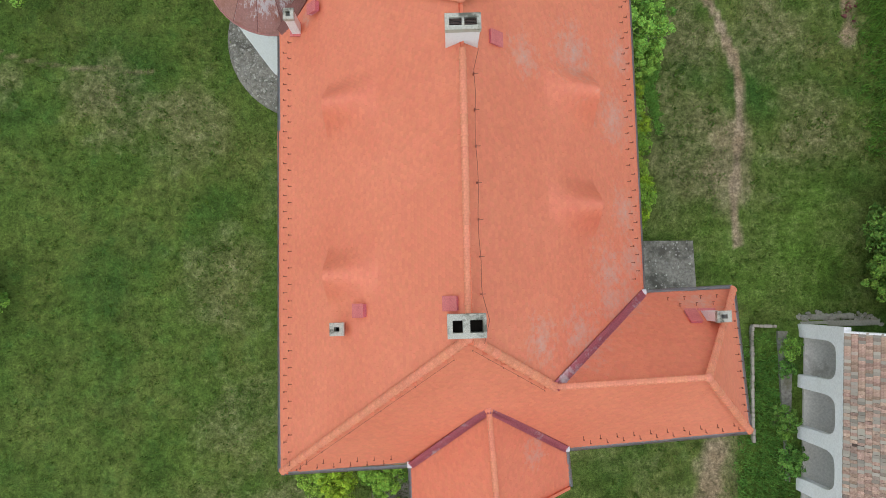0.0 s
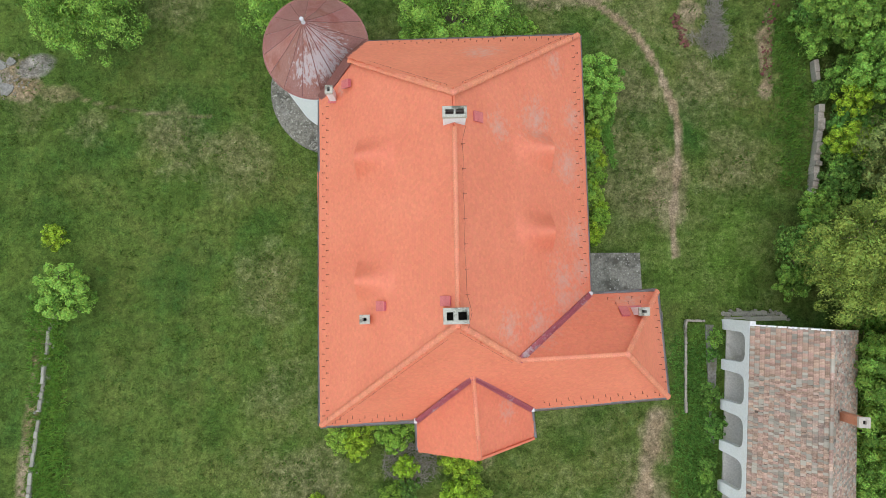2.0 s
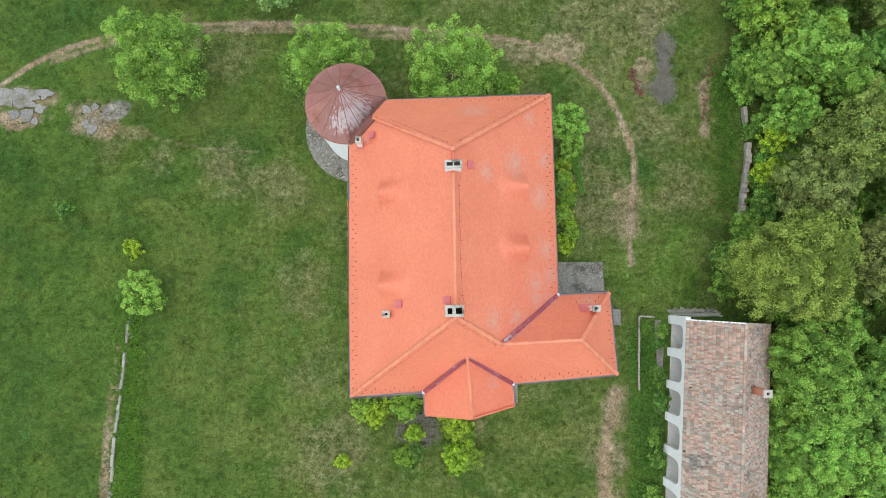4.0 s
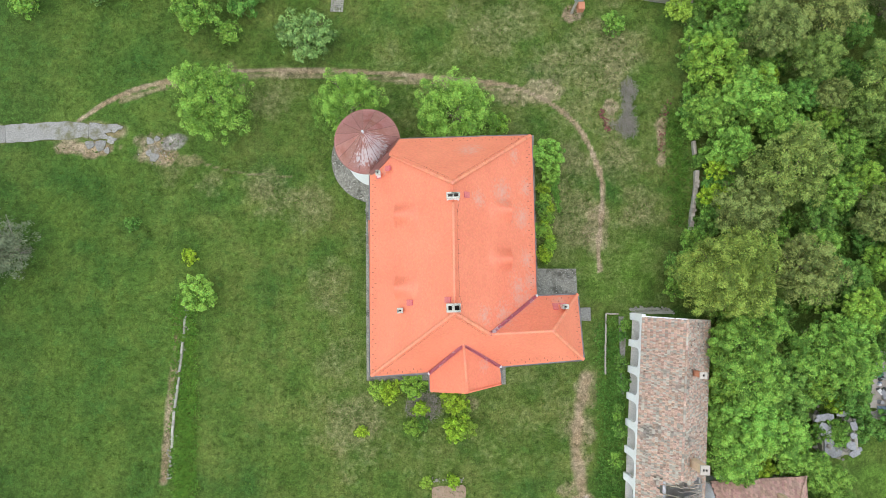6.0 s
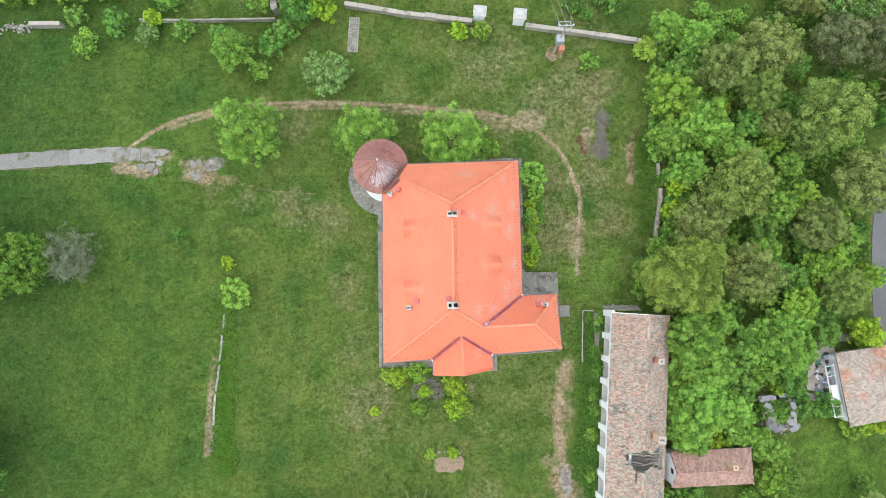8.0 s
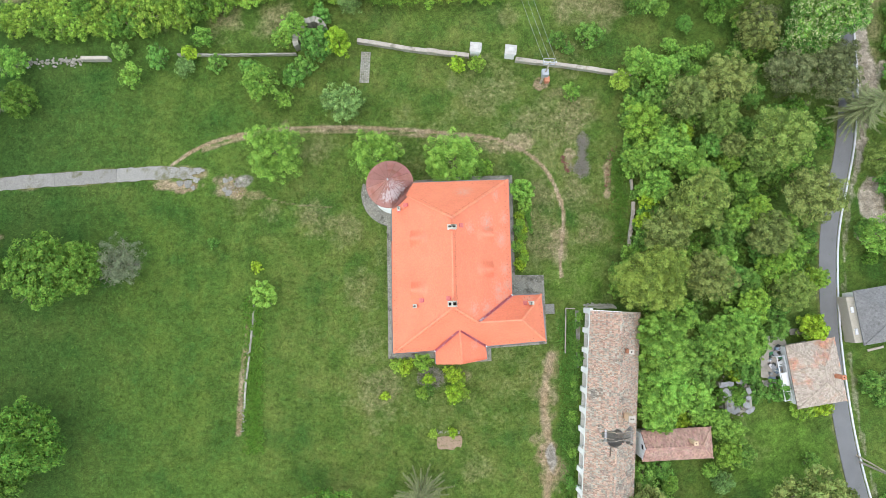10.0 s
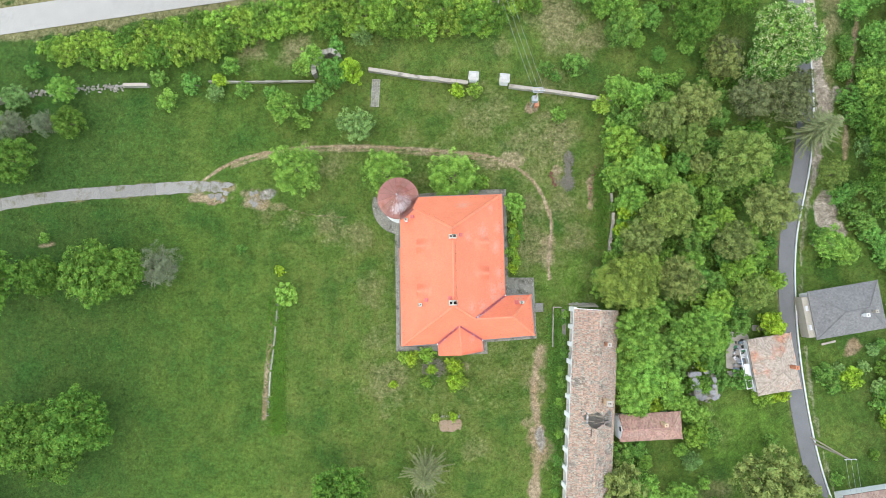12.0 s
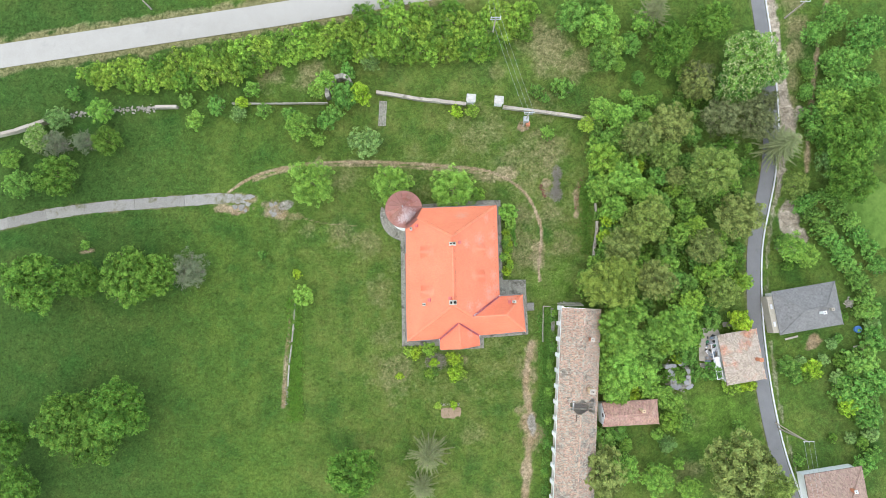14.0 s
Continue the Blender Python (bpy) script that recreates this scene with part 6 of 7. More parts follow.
# brush piles
def brush_pile(lobes, label, seed):
    """Thin cut branches thrown together; each lobe of the heap: x, y, half-widths and how many branches."""
    rng = random.Random(seed)
    bm = bmesh.new()
    for x, y, rx, ry, n in lobes:
        z = gz(x, y)
        for _ in range(n):
            a, r = rng.uniform(0, math.tau), rng.random() ** 0.6
            px, py = x + rx * r * math.cos(a), y + ry * r * math.sin(a)
            h = 0.1 + 0.4 * (1 - r * r) * rng.random()
            d = Vector((rng.gauss(0, 1), rng.gauss(0, 1), rng.gauss(0, 0.25))).normalized() * rng.uniform(0.2, 0.65)
            p = Vector((px, py, z + h))
            tube(bm, p - d, p + d, 0.016, 0.007, n=3)
    tagged(part("brush_pile", bm, TWIG), label, "brush pile", kind="stuff")


brush_pile([(-2.4, -11.4, 1.9, 1.5, 620)], "tangle of grey dry twigs by the house", 1)
brush_pile([(20.3, 21.7, 0.8, 1.2, 260), (20.1, 19.8, 0.6, 1.1, 150), (20.0, 17.8, 1.0, 1.3, 420), (18.7, 17.9, 0.6, 0.4, 25)], "long heap of cut grey branches", 2)



# ---- power poles ----
def power_pole(x, y, tx, ty, hgt, label, transformer=False, arms=1):
    z = gz(x, y)
    p = thing("power_pole", label, "power pole", m=Matrix.Translation((x, y, z)))
    dx, dy = tx - x, ty - y
    bm = bmesh.new()
    tube(bm, (0, 0, -0.4), (dx, dy, hgt), 0.17, 0.1, n=8)
    part("pole", bm, WALLCAP, p)
    for k in range(arms):
        bm = bmesh.new()
        zz_ = hgt - 0.2 - k * 0.8
        box(bm, dx - 0.9, dx + 0.9, dy - 0.06, dy + 0.06, zz_, zz_ + 0.12)
        part("crossarm", bm, ZINC, p)
        for s in (-0.8, 0, 0.8):
            bm = bmesh.new()
            bmesh.ops.create_cone(bm, cap_ends=True, segments=10, radius1=0.1, radius2=0.06, depth=0.3, matrix=Matrix.Translation((dx + s, dy, zz_ + 0.27)))
            part("insulator", bm, KERB, p, "white insulator")
    if transformer:
        bm = bmesh.new()
        box(bm, dx * 0.5 - 0.5, dx * 0.5 + 0.45, dy * 0.5 - 0.5, dy * 0.5 + 0.4, hgt * 0.5 - 0.5, hgt * 0.5 + 0.7, bevel=0.05)
        part("transformer", bm, ZINC, p, "grey transformer tank")
        bm = bmesh.new()
        box(bm, 0.3, 1.0, -0.5, 0.3, 1.2, 2.2, bevel=0.04)
        part("switch_box", bm, BRICK, p, "rusty red switch box")
        bm = bmesh.new()
        for a, b in (((-0.7, 0, hgt - 1), (0.7, 0, hgt - 1)), ((-0.7, 0.8, hgt - 1), (0.7, 0.8, hgt - 1)), ((-0.7, 0, hgt - 1), (-0.7, 0.8, hgt - 1)), ((0.7, 0, hgt - 1), (0.7, 0.8, hgt - 1))):
            tube(bm, (a[0] + dx, a[1] + dy, a[2]), (b[0] + dx, b[1] + dy, b[2]), 0.06, n=4)
        part("frame", bm, ZINC, p)
    return p


power_pole(14.6, 30.6, 14.6, 30.6, 9.0, "concrete power pole carrying a transformer and a red box", True)
power_pole(9.5, 47.3, 9.5, 47.3, 9.5, "concrete power pole with white insulators", arms=2)
power_pole(58.6, -25.2, 59.6, -25.9, 8.5, "leaning wooden power pole beside the lane")
power_pole(-53.5, 54.8, -53.5, 54.8, 6.0, "plain grey pole beside the road")
power_pole(65.1, 50.6, 65.1, 50.6, 7.5, "thin dark pole beside the lane")
bm = bmesh.new()
tube(bm, (58.2, -24.2, gz(58, -24) - 0.3), (59.5, -25.8, gz(59, -25) + 7.2), 0.14, 0.1, n=8)
tagged(part("pole_strut", bm, WOOD), "wooden strut bracing a power pole", "pole strut")


def cable(p, q, sag, r=0.014):
    bm = bmesh.new()
    pts = [Vector(p).lerp(Vector(q), t) - Vector((0, 0, sag * 4 * t * (1 - t))) for t in np.linspace(0, 1, 13)]
    for a, b in zip(pts, pts[1:]):
        tube(bm, a, b, r, n=4)
    tagged(part("power_line", bm, ZINC), "thin overhead power line strung between poles", "power line", group="power lines")


for s in (-0.8, 0, 0.8):
    cable((14.6 + s, 30.6, gz(14.6, 30.6) + 9.2), (9.5 + s, 47.3, gz(9.5, 47.3) + 9.6), 0.5)
    cable((9.5 + s, 47.3, gz(9.5, 47.3) + 9.6), (6.0 + s, 75.0, gz(6, 75) + 9.6), 0.8)
    cable((59.6 + s, -25.9, gz(59, -26) + 8.6), (63.5 + s, -52.0, gz(63, -52) + 8.6), 0.8)


# ---- vegetation ----
def leaf_cloud(name, r, squash, lobes, n, size, seed, base=0.0, lobe_r=(0.3, 0.48), mat=None, spread=0.68, blossom=0.0, puff=1.0):
    """A crown of many small folded leaves on the skins of overlapping boughs; its widest ring lies base metres up."""
    rng = np.random.default_rng(seed)
    q = np.arange(lobes) + 0.5
    dz = 1 - 1.5 * q / lobes
    d = np.stack([np.sqrt(1 - dz * dz) * np.cos(q * 2.39996), np.sqrt(1 - dz * dz) * np.sin(q * 2.39996), dz], -1) + rng.normal(0, 0.13, (lobes, 3))
    d /= np.linalg.norm(d, axis=1)[:, None]
    rad = r * rng.uniform(*lobe_r, lobes)
    c = d * (r * spread * rng.uniform(0.62, 1.06, lobes))[:, None] * np.array([1, 1, squash])
    c[0], rad[0] = (0, 0, r * 0.2 * squash), r * 0.6
    pick = rng.choice(lobes, n, p=rad ** 2 / np.sum(rad ** 2))
    u = rng.normal(size=(n, 3))
    u[:, 2] += 0.45
    u /= np.linalg.norm(u, axis=1)[:, None]
    # twig clusters: leaves gather on small rounded sprays
    k = int((16 + 20 * r * r) * puff)
    tips = rng.normal(size=(k, 3))
    tips[:, 2] += 0.45
    tips /= np.linalg.norm(tips, axis=1)[:, None]
    tl = rng.integers(0, lobes, k)
    tp = c[tl] + tips * (rad[tl] * rng.uniform(0.7, 1.1, k))[:, None]
    rc = (0.1 + 0.075 * r) / math.sqrt(puff) * rng.uniform(0.7, 1.4, k)
    ti = rng.integers(0, k, n)
    use = rng.random(n) < 0.86
    v = rng.normal(size=(n, 3)) + tips[ti] * 0.8 + np.array([0, 0, 0.5])
    v /= np.linalg.norm(v, axis=1)[:, None]
    u = np.where(use[:, None], v, u)
    P = np.where(use[:, None], tp[ti] + v * (rc[ti] * rng.uniform(0.75, 1.15, n))[:, None], c[pick] + u * (rad[pick] * rng.uniform(0.5, 1.0, n))[:, None])
    P[:, 2] += base
    nrm = u + rng.normal(0, 0.42, (n, 3)) + np.array([0, 0, 0.35])
    nrm /= np.linalg.norm(nrm, axis=1)[:, None]
    t = np.cross(nrm, rng.normal(size=(n, 3)))
    t /= np.linalg.norm(t, axis=1)[:, None]
    b = np.cross(nrm, t)
    s = (size * rng.uniform(0.6, 1.35, n))[:, None]
    V = np.stack([P + t * s * 0.85, P - t * s * 0.35 + b * s * 0.36, P - t * s * 0.45 - b * s * 0.34], 1).reshape(-1, 3)
    F = (np.arange(n)[:, None] * 3 + np.arange(3)).tolist()
    me = pydata(name, V, F)
    me.materials.append(mat)
    old = [LEAF_DARK[q] for q in LEAF_DARK if LEAF[q] is mat]
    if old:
        # older, darker sprays between the fresh ones, deepening the shaded gaps by colour
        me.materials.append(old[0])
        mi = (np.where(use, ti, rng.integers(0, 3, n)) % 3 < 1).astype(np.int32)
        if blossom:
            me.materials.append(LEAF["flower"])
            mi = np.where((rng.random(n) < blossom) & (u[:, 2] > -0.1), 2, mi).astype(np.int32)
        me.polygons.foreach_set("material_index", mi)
    return me


def trunk_mesh(h, r, crown_r, seed, limbs=6):
    rng = random.Random(seed)
    bm = bmesh.new()
    top = Vector((rng.uniform(-0.1, 0.1) * h, rng.uniform(-0.1, 0.1) * h, h))
    mid = Vector((top.x * 0.3, top.y * 0.3, h * 0.5))
    tube(bm, (0, 0, -0.3), mid, r, r * 0.75, 7)
    tube(bm, mid, top, r * 0.75, r * 0.4, 7)
    for k in range(limbs):
        a = k * math.tau / limbs + rng.uniform(-0.4, 0.4)
        p = mid.lerp(top, rng.uniform(0.0, 0.9))
        q = p + Vector((math.cos(a), math.sin(a), rng.uniform(0.4, 0.9))) * crown_r * rng.uniform(0.4, 0.6)
        tube(bm, p, q, r * 0.4, r * 0.2, 5)
        for s in (-0.5, 0.5):
            q2 = q + Vector((math.cos(a + s), math.sin(a + s), rng.uniform(0.1, 0.6))) * crown_r * 0.28
            tube(bm, q, q2, r * 0.2, r * 0.06, 4)
    me = bpy.data.meshes.new("trunk")
    bm.to_mesh(me)
    bm.free()
    me.materials.append(BARK)
    return me


def plant(name, label, category, r, squash, lobes, n, size, leaf, seed, base_k, blossom=0.0, limbs=6, lobe_r=(0.3, 0.48), spread=0.68):
    """One prototype: trunk (or stems) and crown, standing at the origin."""
    base = r * base_k
    t = thing(name, label, category)
    link("trunk" if category == "tree" else "stems", trunk_mesh(max(0.3, base), 0.05 * r + 0.03, r, seed, limbs), BARK, t)
    link("crown" if category == "tree" else "foliage", leaf_cloud("crown", r, squash, lobes, n, size, seed, base, lobe_r, LEAF[leaf], spread, blossom), LEAF[leaf], t)
    return t


def conifer_proto(seed, r=3.4, h=8.5):
    rng = np.random.default_rng(seed)
    t = thing("conifer_tree", "dark drooping conifer with star-like boughs on the grass", "tree")
    bm = bmesh.new()
    tube(bm, (0, 0, -0.3), (0, 0, h), 0.2, 0.03, 7)
    part("trunk", bm, BARK, t)
    V, F, BV = [], [], bmesh.new()
    for lv in np.linspace(0.06, 1.0, 22):
        z0, ln = h * (0.1 + 0.88 * lv), r * (1.05 - lv) * rng.uniform(0.9, 1.1) + 0.15
        for a in np.linspace(0, math.tau, 9, endpoint=False) + rng.uniform(0, 1):
            a += rng.uniform(-0.35, 0.35)
            L_ = ln * rng.uniform(0.5, 1.1)
            tip = Vector((L_ * math.cos(a), L_ * math.sin(a), z0 - 0.18 * L_))
            tube(BV, (0, 0, z0), tip, 0.03, 0.008, 3)
            for s in np.linspace(0.12, 1.0, int(8 + L_ * 11)):
                for sd in (-1, 1):
                    p = Vector((0, 0, z0)).lerp(tip, s)
                    w = 0.26 * (1.1 - s * 0.6) * rng.uniform(0.7, 1.2)
                    b = a + sd * rng.uniform(0.6, 1.1)
                    q = p + Vector((w * math.cos(b), w * math.sin(b), -0.05 + rng.uniform(-0.06, 0.06)))
                    o = Vector((-math.sin(b), math.cos(b), 0)) * 0.022
                    k = len(V)
                    V += [tuple(p - o), tuple(p + o), tuple(q + o * 0.4), tuple(q - o * 0.4)]
                    F.append((k, k + 1, k + 2, k + 3))
    tagged(part("branchwork", BV, BARK, t), kind="stuff")
    link("needles", pydata("needles", V, F), LEAF["conifer"], t)
    return t


def twig_proto(seed, r=2.6):
    """A nearly leafless shrub tree: a haze of grey twigs."""
    rng = random.Random(seed)
    t = thing("silvery_tree", "grey-green silvery shrub tree with thin upright twigs", "tree")
    bm = bmesh.new()
    for k in range(16):
        a = rng.uniform(0, math.tau)
        p = Vector((0, 0, 0.2))
        d = Vector((math.cos(a), math.sin(a), rng.uniform(0.6, 2.0))).normalized()
        q = p + d * r * rng.uniform(0.7, 1.0)
        tube(bm, p, q, 0.07, 0.03, 4)
        for _ in range(12):
            s = rng.uniform(0.3, 1.0)
            b = p.lerp(q, s)
            e = b + (d + Vector((rng.gauss(0, 0.6), rng.gauss(0, 0.6), rng.gauss(0.1, 0.4)))).normalized() * r * rng.uniform(0.25, 0.55)
            tube(bm, b, e, 0.02, 0.008, 3)
            for _ in range(3):
                c = b.lerp(e, rng.uniform(0.3, 1))
                tube(bm, c, c + Vector((rng.gauss(0, 1), rng.gauss(0, 1), rng.gauss(0.3, 0.7))).normalized() * r * 0.2, 0.01, 0.005, 3)
    tagged(part("twig_haze", bm, TWIG, t), kind="stuff")
    link("foliage", leaf_cloud("foliage", r * 0.95, 0.8, 18, 7000, 0.11, seed, r * 0.75, mat=LEAF["grey"]), LEAF["grey"], t)
    return t


GARDEN = random.Random(21)


def grow(protos, table, r0, group, fill=1.12):
    """Each listed plant: x, y and crown radius. The first of each prototype is the prototype itself."""
    used = set()
    for i, (x, y, r) in enumerate(table):
        p = protos[i % len(protos)]
        k = fill * r / r0
        m = Matrix.LocRotScale((x, y, gz(x, y)), Euler((0, 0, GARDEN.uniform(0, 6.28))), (k * GARDEN.uniform(0.94, 1.08), k * GARDEN.uniform(0.94, 1.08), k * GARDEN.uniform(0.85, 1.1)))
        if p.name in used:
            ob = copy_thing(p, Matrix())
        else:
            used.add(p.name)
            ob = p
        ob.matrix_basis = m
        ob["group"] = group


BUSH_GREEN = [(-32.8, 8.4, 0.8), (-64.4, 10.8, 0.9), (40.6, -14.6, 1.2), (-67.0, 38.7, 1.4), (-34.5, 38.5, 1.5), (-46.5, 36.8, 1.4), (-41.1, 35.7, 1.7), (-44.9, 32.9, 1.7), (-32.5, 34.8, 1.4), (-27.6, 33.8, 1.4), (-22.5, 28.9, 1.3), (-21.2, 31.9, 1.6), (-19.5, 33.7, 1.5), (-22.9, 38.0, 1.6), (-21.5, 40.6, 1.0), (-17.1, 41.3, 1.5), (-24.2, 44.9, 1.0), (17.3, 36.9, 1.3), (21.7, 37.1, 2.0), (18.9, 28.8, 1.3), (46.9, -14.5, 1.6), (43.4, -14.4, 1.5), (40.3, -15.6, 1.2), (42.9, -15.6, 1.0), (38.2, -17.6, 1.0), (41.2, -12.2, 0.9), (61.2, -14.5, 1.8), (50.9, -24.5, 1.3), (39.5, -30.1, 1.1), (61.5, -30.8, 1.1), (10.5, 9.2, 0.7), (10.2, 6.7, 0.8), (-2.7, -13.0, 0.8), (18.8, 35.4, 0.9)]
BUSH_LIME = [(2.6, 33.4, 1.2), (5.3, 33.3, 1.2), (10.5, 4.2, 0.8), (52.6, 1.3, 1.6), (49.9, -17.4, 1.6), (52.8, -17.1, 1.6), (-26.6, 4.7, 0.9), (6.0, 18.1, 1.2), (40.2, -11.9, 1.2), (10.7, 11.0, 0.7), (52.1, -5.9, 2.0), (64.7, -14.6, 1.8), (70.7, -21.4, 1.8)]
HEDGE_WEST = [(-65.8, 42.8, 0.9), (-63.8, 42.2, 1.4), (-61.9, 41.3, 1.6), (-59.7, 42.6, 1.6), (-57.8, 40.9, 1.7), (-55.8, 42.9, 1.7), (-53.9, 41.1, 1.8), (-51.7, 43.4, 1.8), (-50.0, 41.4, 1.9), (-47.8, 44.0, 1.9), (-46.2, 41.5, 2.0), (-43.8, 44.6, 2.0), (-42.5, 42.0, 2.1), (-40.1, 45.1, 2.0), (-38.8, 42.7, 2.0), (-36.4, 45.7, 2.0), (-35.0, 43.3, 2.0), (-32.6, 46.1, 2.0), (-31.4, 43.8, 1.8), (-29.0, 46.9, 2.0), (-27.6, 44.7, 1.8), (-25.1, 47.6, 2.0), (-23.4, 48.9, 1.6), (-21.9, 46.2, 1.8), (-19.3, 47.8, 2.0)]
HEDGE_EAST = [(-17.9, 45.0, 1.8), (-15.7, 48.4, 2.2), (-13.6, 45.5, 2.0), (-11.7, 49.1, 2.2), (-9.7, 46.0, 2.2), (-7.6, 49.1, 2.4), (-6.1, 45.2, 2.2), (-3.8, 47.8, 2.4), (-2.5, 45.0, 2.0), (-0.1, 48.4, 2.4), (1.3, 45.1, 2.0), (3.5, 48.9, 2.4), (5.2, 45.6, 2.2), (7.2, 43.8, 1.2), (7.5, 49.0, 2.2), (9.3, 46.2, 2.0), (11.5, 48.2, 2.2), (13.2, 50.3, 2.0), (15.2, 48.1, 1.4), (15.8, 51.4, 1.8), (10.7, 51.7, 2.0), (2.5, 51.7, 2.0), (-3.6, 51.5, 2.0), (-8.6, 52.3, 1.8), (-13.7, 51.9, 1.6)]
HEDGE_MID = [(-62.9, 43.3, 1.2), (-57.2, 43.7, 1.4), (-54.8, 39.7, 1.2), (-48.6, 40.5, 1.4), (-45.5, 43.5, 1.6), (-42.1, 40.4, 1.2), (-38.4, 44.6, 1.6), (-37.5, 41.3, 1.2), (-34.3, 45.0, 1.6), (-33.4, 42.7, 1.2), (-30.7, 45.6, 1.6), (-26.6, 46.5, 1.6), (-24.6, 45.4, 1.4), (-20.9, 47.6, 1.6), (-16.9, 46.6, 1.6), (-14.9, 44.5, 1.4), (-11.3, 47.2, 1.8), (-8.8, 44.5, 1.6), (-5.3, 44.2, 1.6), (-1.7, 46.9, 1.8), (0.9, 47.1, 1.8), (3.9, 44.1, 1.2), (6.5, 46.9, 1.8), (9.0, 44.0, 1.0), (10.6, 50.2, 1.8)]
HOUSE_BUSHES = [(-7.0, -9.4, 1.01), (-5.8, -9.6, 1.08), (-3.4, -9.2, 1.25), (-2.7, -11.5, 0.77), (-3.5, -13.4, 0.91), (0.7, -10.9, 1.2), (1.5, -11.9, 0.87), (0.9, -13.4, 1.32), (1.8, -13.6, 1.08), (-8.8, -13.7, 0.67), (-2.3, -19.1, 0.67), (0.5, -19.0, 0.67), (10.8, 10.0, 0.7), (11.3, 9.1, 0.57), (11.1, 8.2, 0.74), (10.7, 7.4, 0.57), (10.8, 6.5, 0.74), (11.3, 5.7, 0.57), (11.1, 5.0, 0.74), (10.8, 3.9, 0.61), (10.9, 11.3, 0.66)]
NE_BUSH = [(-25.3, 0.8, 1.7), (11.1, 14.5, 1.65), (11.5, 12.7, 0.95)]
WALL_BUSHES = [(27.4, 29.3, 1.4), (27.4, 26.8, 1.3), (26.9, 24.5, 1.4), (27.1, 21.7, 1.2), (26.6, 19.4, 1.4), (26.6, 17.2, 1.3), (27.2, 13.6, 0.8), (26.3, 5.6, 1.2), (27.6, 9.6, 0.9), (28.5, 14.6, 1.4), (28.6, 11.4, 1.3), (28.0, 9.0, 1.3), (27.6, 7.0, 1.4), (25.8, 4.6, 1.2), (25.1, 2.8, 1.2), (24.2, 0.4, 1.3)]
ARCADE_BUSHES = [(round(19.3 - 0.9966 * q - 0.082 * v, 2), round(-2.4 + 0.082 * q - 0.9966 * v, 2), r) for v, q, r in [(1.0 + 1.6 * k + 0.6 * math.sin(k * 4.1), 0.55 + 0.35 * math.sin(k * 2.3) ** 2, 0.62 + 0.22 * math.sin(k * 3.7)) for k in range(22)]]
PALE = [(-14.0, 27.6, 2.7), (-12.9, 42.8, 1.6), (-37.0, 34.2, 1.4), (37.5, -26.6, 1.5), (69.9, 22.3, 2.4), (-69.5, 34.0, 2.2)]
MED_GREEN = [(-17.3, 36.5, 2.4), (-25.8, 30.9, 2.4), (-61.5, 34.9, 2.1), (-75.6, 21.9, 2.4), (-77.6, 26.7, 1.8), (-21.0, 39.4, 1.8), (29.4, 42.3, 2.8), (31.1, 44.2, 2.4), (29.1, 48.5, 3.0), (23.6, 49.4, 2.8), (26.8, 46.6, 1.8), (37.0, 48.7, 2.2), (34.2, 44.6, 2.0), (32.2, 41.2, 1.4), (44.6, 39.1, 1.6), (27.9, 51.6, 2.2), (46.1, 46.4, 1.8), (40.5, 40.1, 1.4), (35.7, 38.6, 1.2)]
MED_EAST = [(34.9, -32.1, 2.6), (28.7, -29.9, 2.8), (28.8, -24.2, 1.5), (30.2, -26.6, 1.3), (35.8, -24.9, 1.0), (26.4, -25.3, 2.0), (40.9, -34.4, 2.2), (71.2, 33.1, 3.0), (77.6, 29.6, 2.8), (62.2, 6.8, 2.4), (64.5, 5.5, 2.2), (60.7, 7.9, 1.6)]
ROUND_NW = [(-68.4, 23.1, 3.5), (-60.1, 29.4, 2.4)]
BIG_GREEN = [(-55.6, -17.4, 4.7), (-64.2, -19.2, 4.9), (-60.2, -20.6, 4.9), (-70.2, 4.4, 5.0), (-75.4, -22.2, 3.4), (-73.4, -30.4, 3.9), (-16.8, -28.9, 3.9), (-62.9, 4.8, 3.1), (49.3, 48.2, 3.6), (71.9, 25.1, 4.7), (72.0, 18.3, 3.8), (41.0, 43.3, 3.8), (76.0, 31.6, 3.6)]
BIG_OLIVE = [(56.2, -34.7, 2.6)]
BIG_BROWN = [(45.8, 36.9, 3.0), (48.4, -29.8, 5.2), (25.3, -30.5, 3.9)]
WOOD_DEEP = [(32.7, 27.4, 1.8), (31.8, 23.6, 1.8), (43.3, 22.8, 2.3), (40.2, 21.0, 2.2), (34.7, 17.4, 2.1), (47.2, 16.8, 2.4), (43.4, 12.8, 2.0), (29.2, 8.6, 1.9), (42.4, 9.6, 1.9), (30.4, 5.2, 1.8), (24.5, 2.6, 1.8), (48.9, 2.2, 1.9), (38.5, -5.8, 2.3), (31.1, -8.2, 2.2), (29.7, -18.3, 2.0), (40.7, -23.0, 2.1)]
WOOD_FRESH = [(28.4, 32.5, 2.2), (31.6, 30.9, 2.2), (31.1, 19.8, 3.1), (34.8, 17.8, 2.4), (27.9, 18.3, 2.5), (29.5, 14.5, 2.3), (42.7, 15.1, 1.8), (40.4, -5.0, 2.6), (32.0, -3.6, 2.6), (36.3, -6.4, 2.8), (38.9, -7.5, 3.0), (42.2, -7.7, 2.1), (32.9, -14.4, 2.6), (34.6, -17.0, 1.9), (36.9, -18.4, 2.0), (38.8, -19.9, 1.9), (28.6, -17.9, 1.9)]
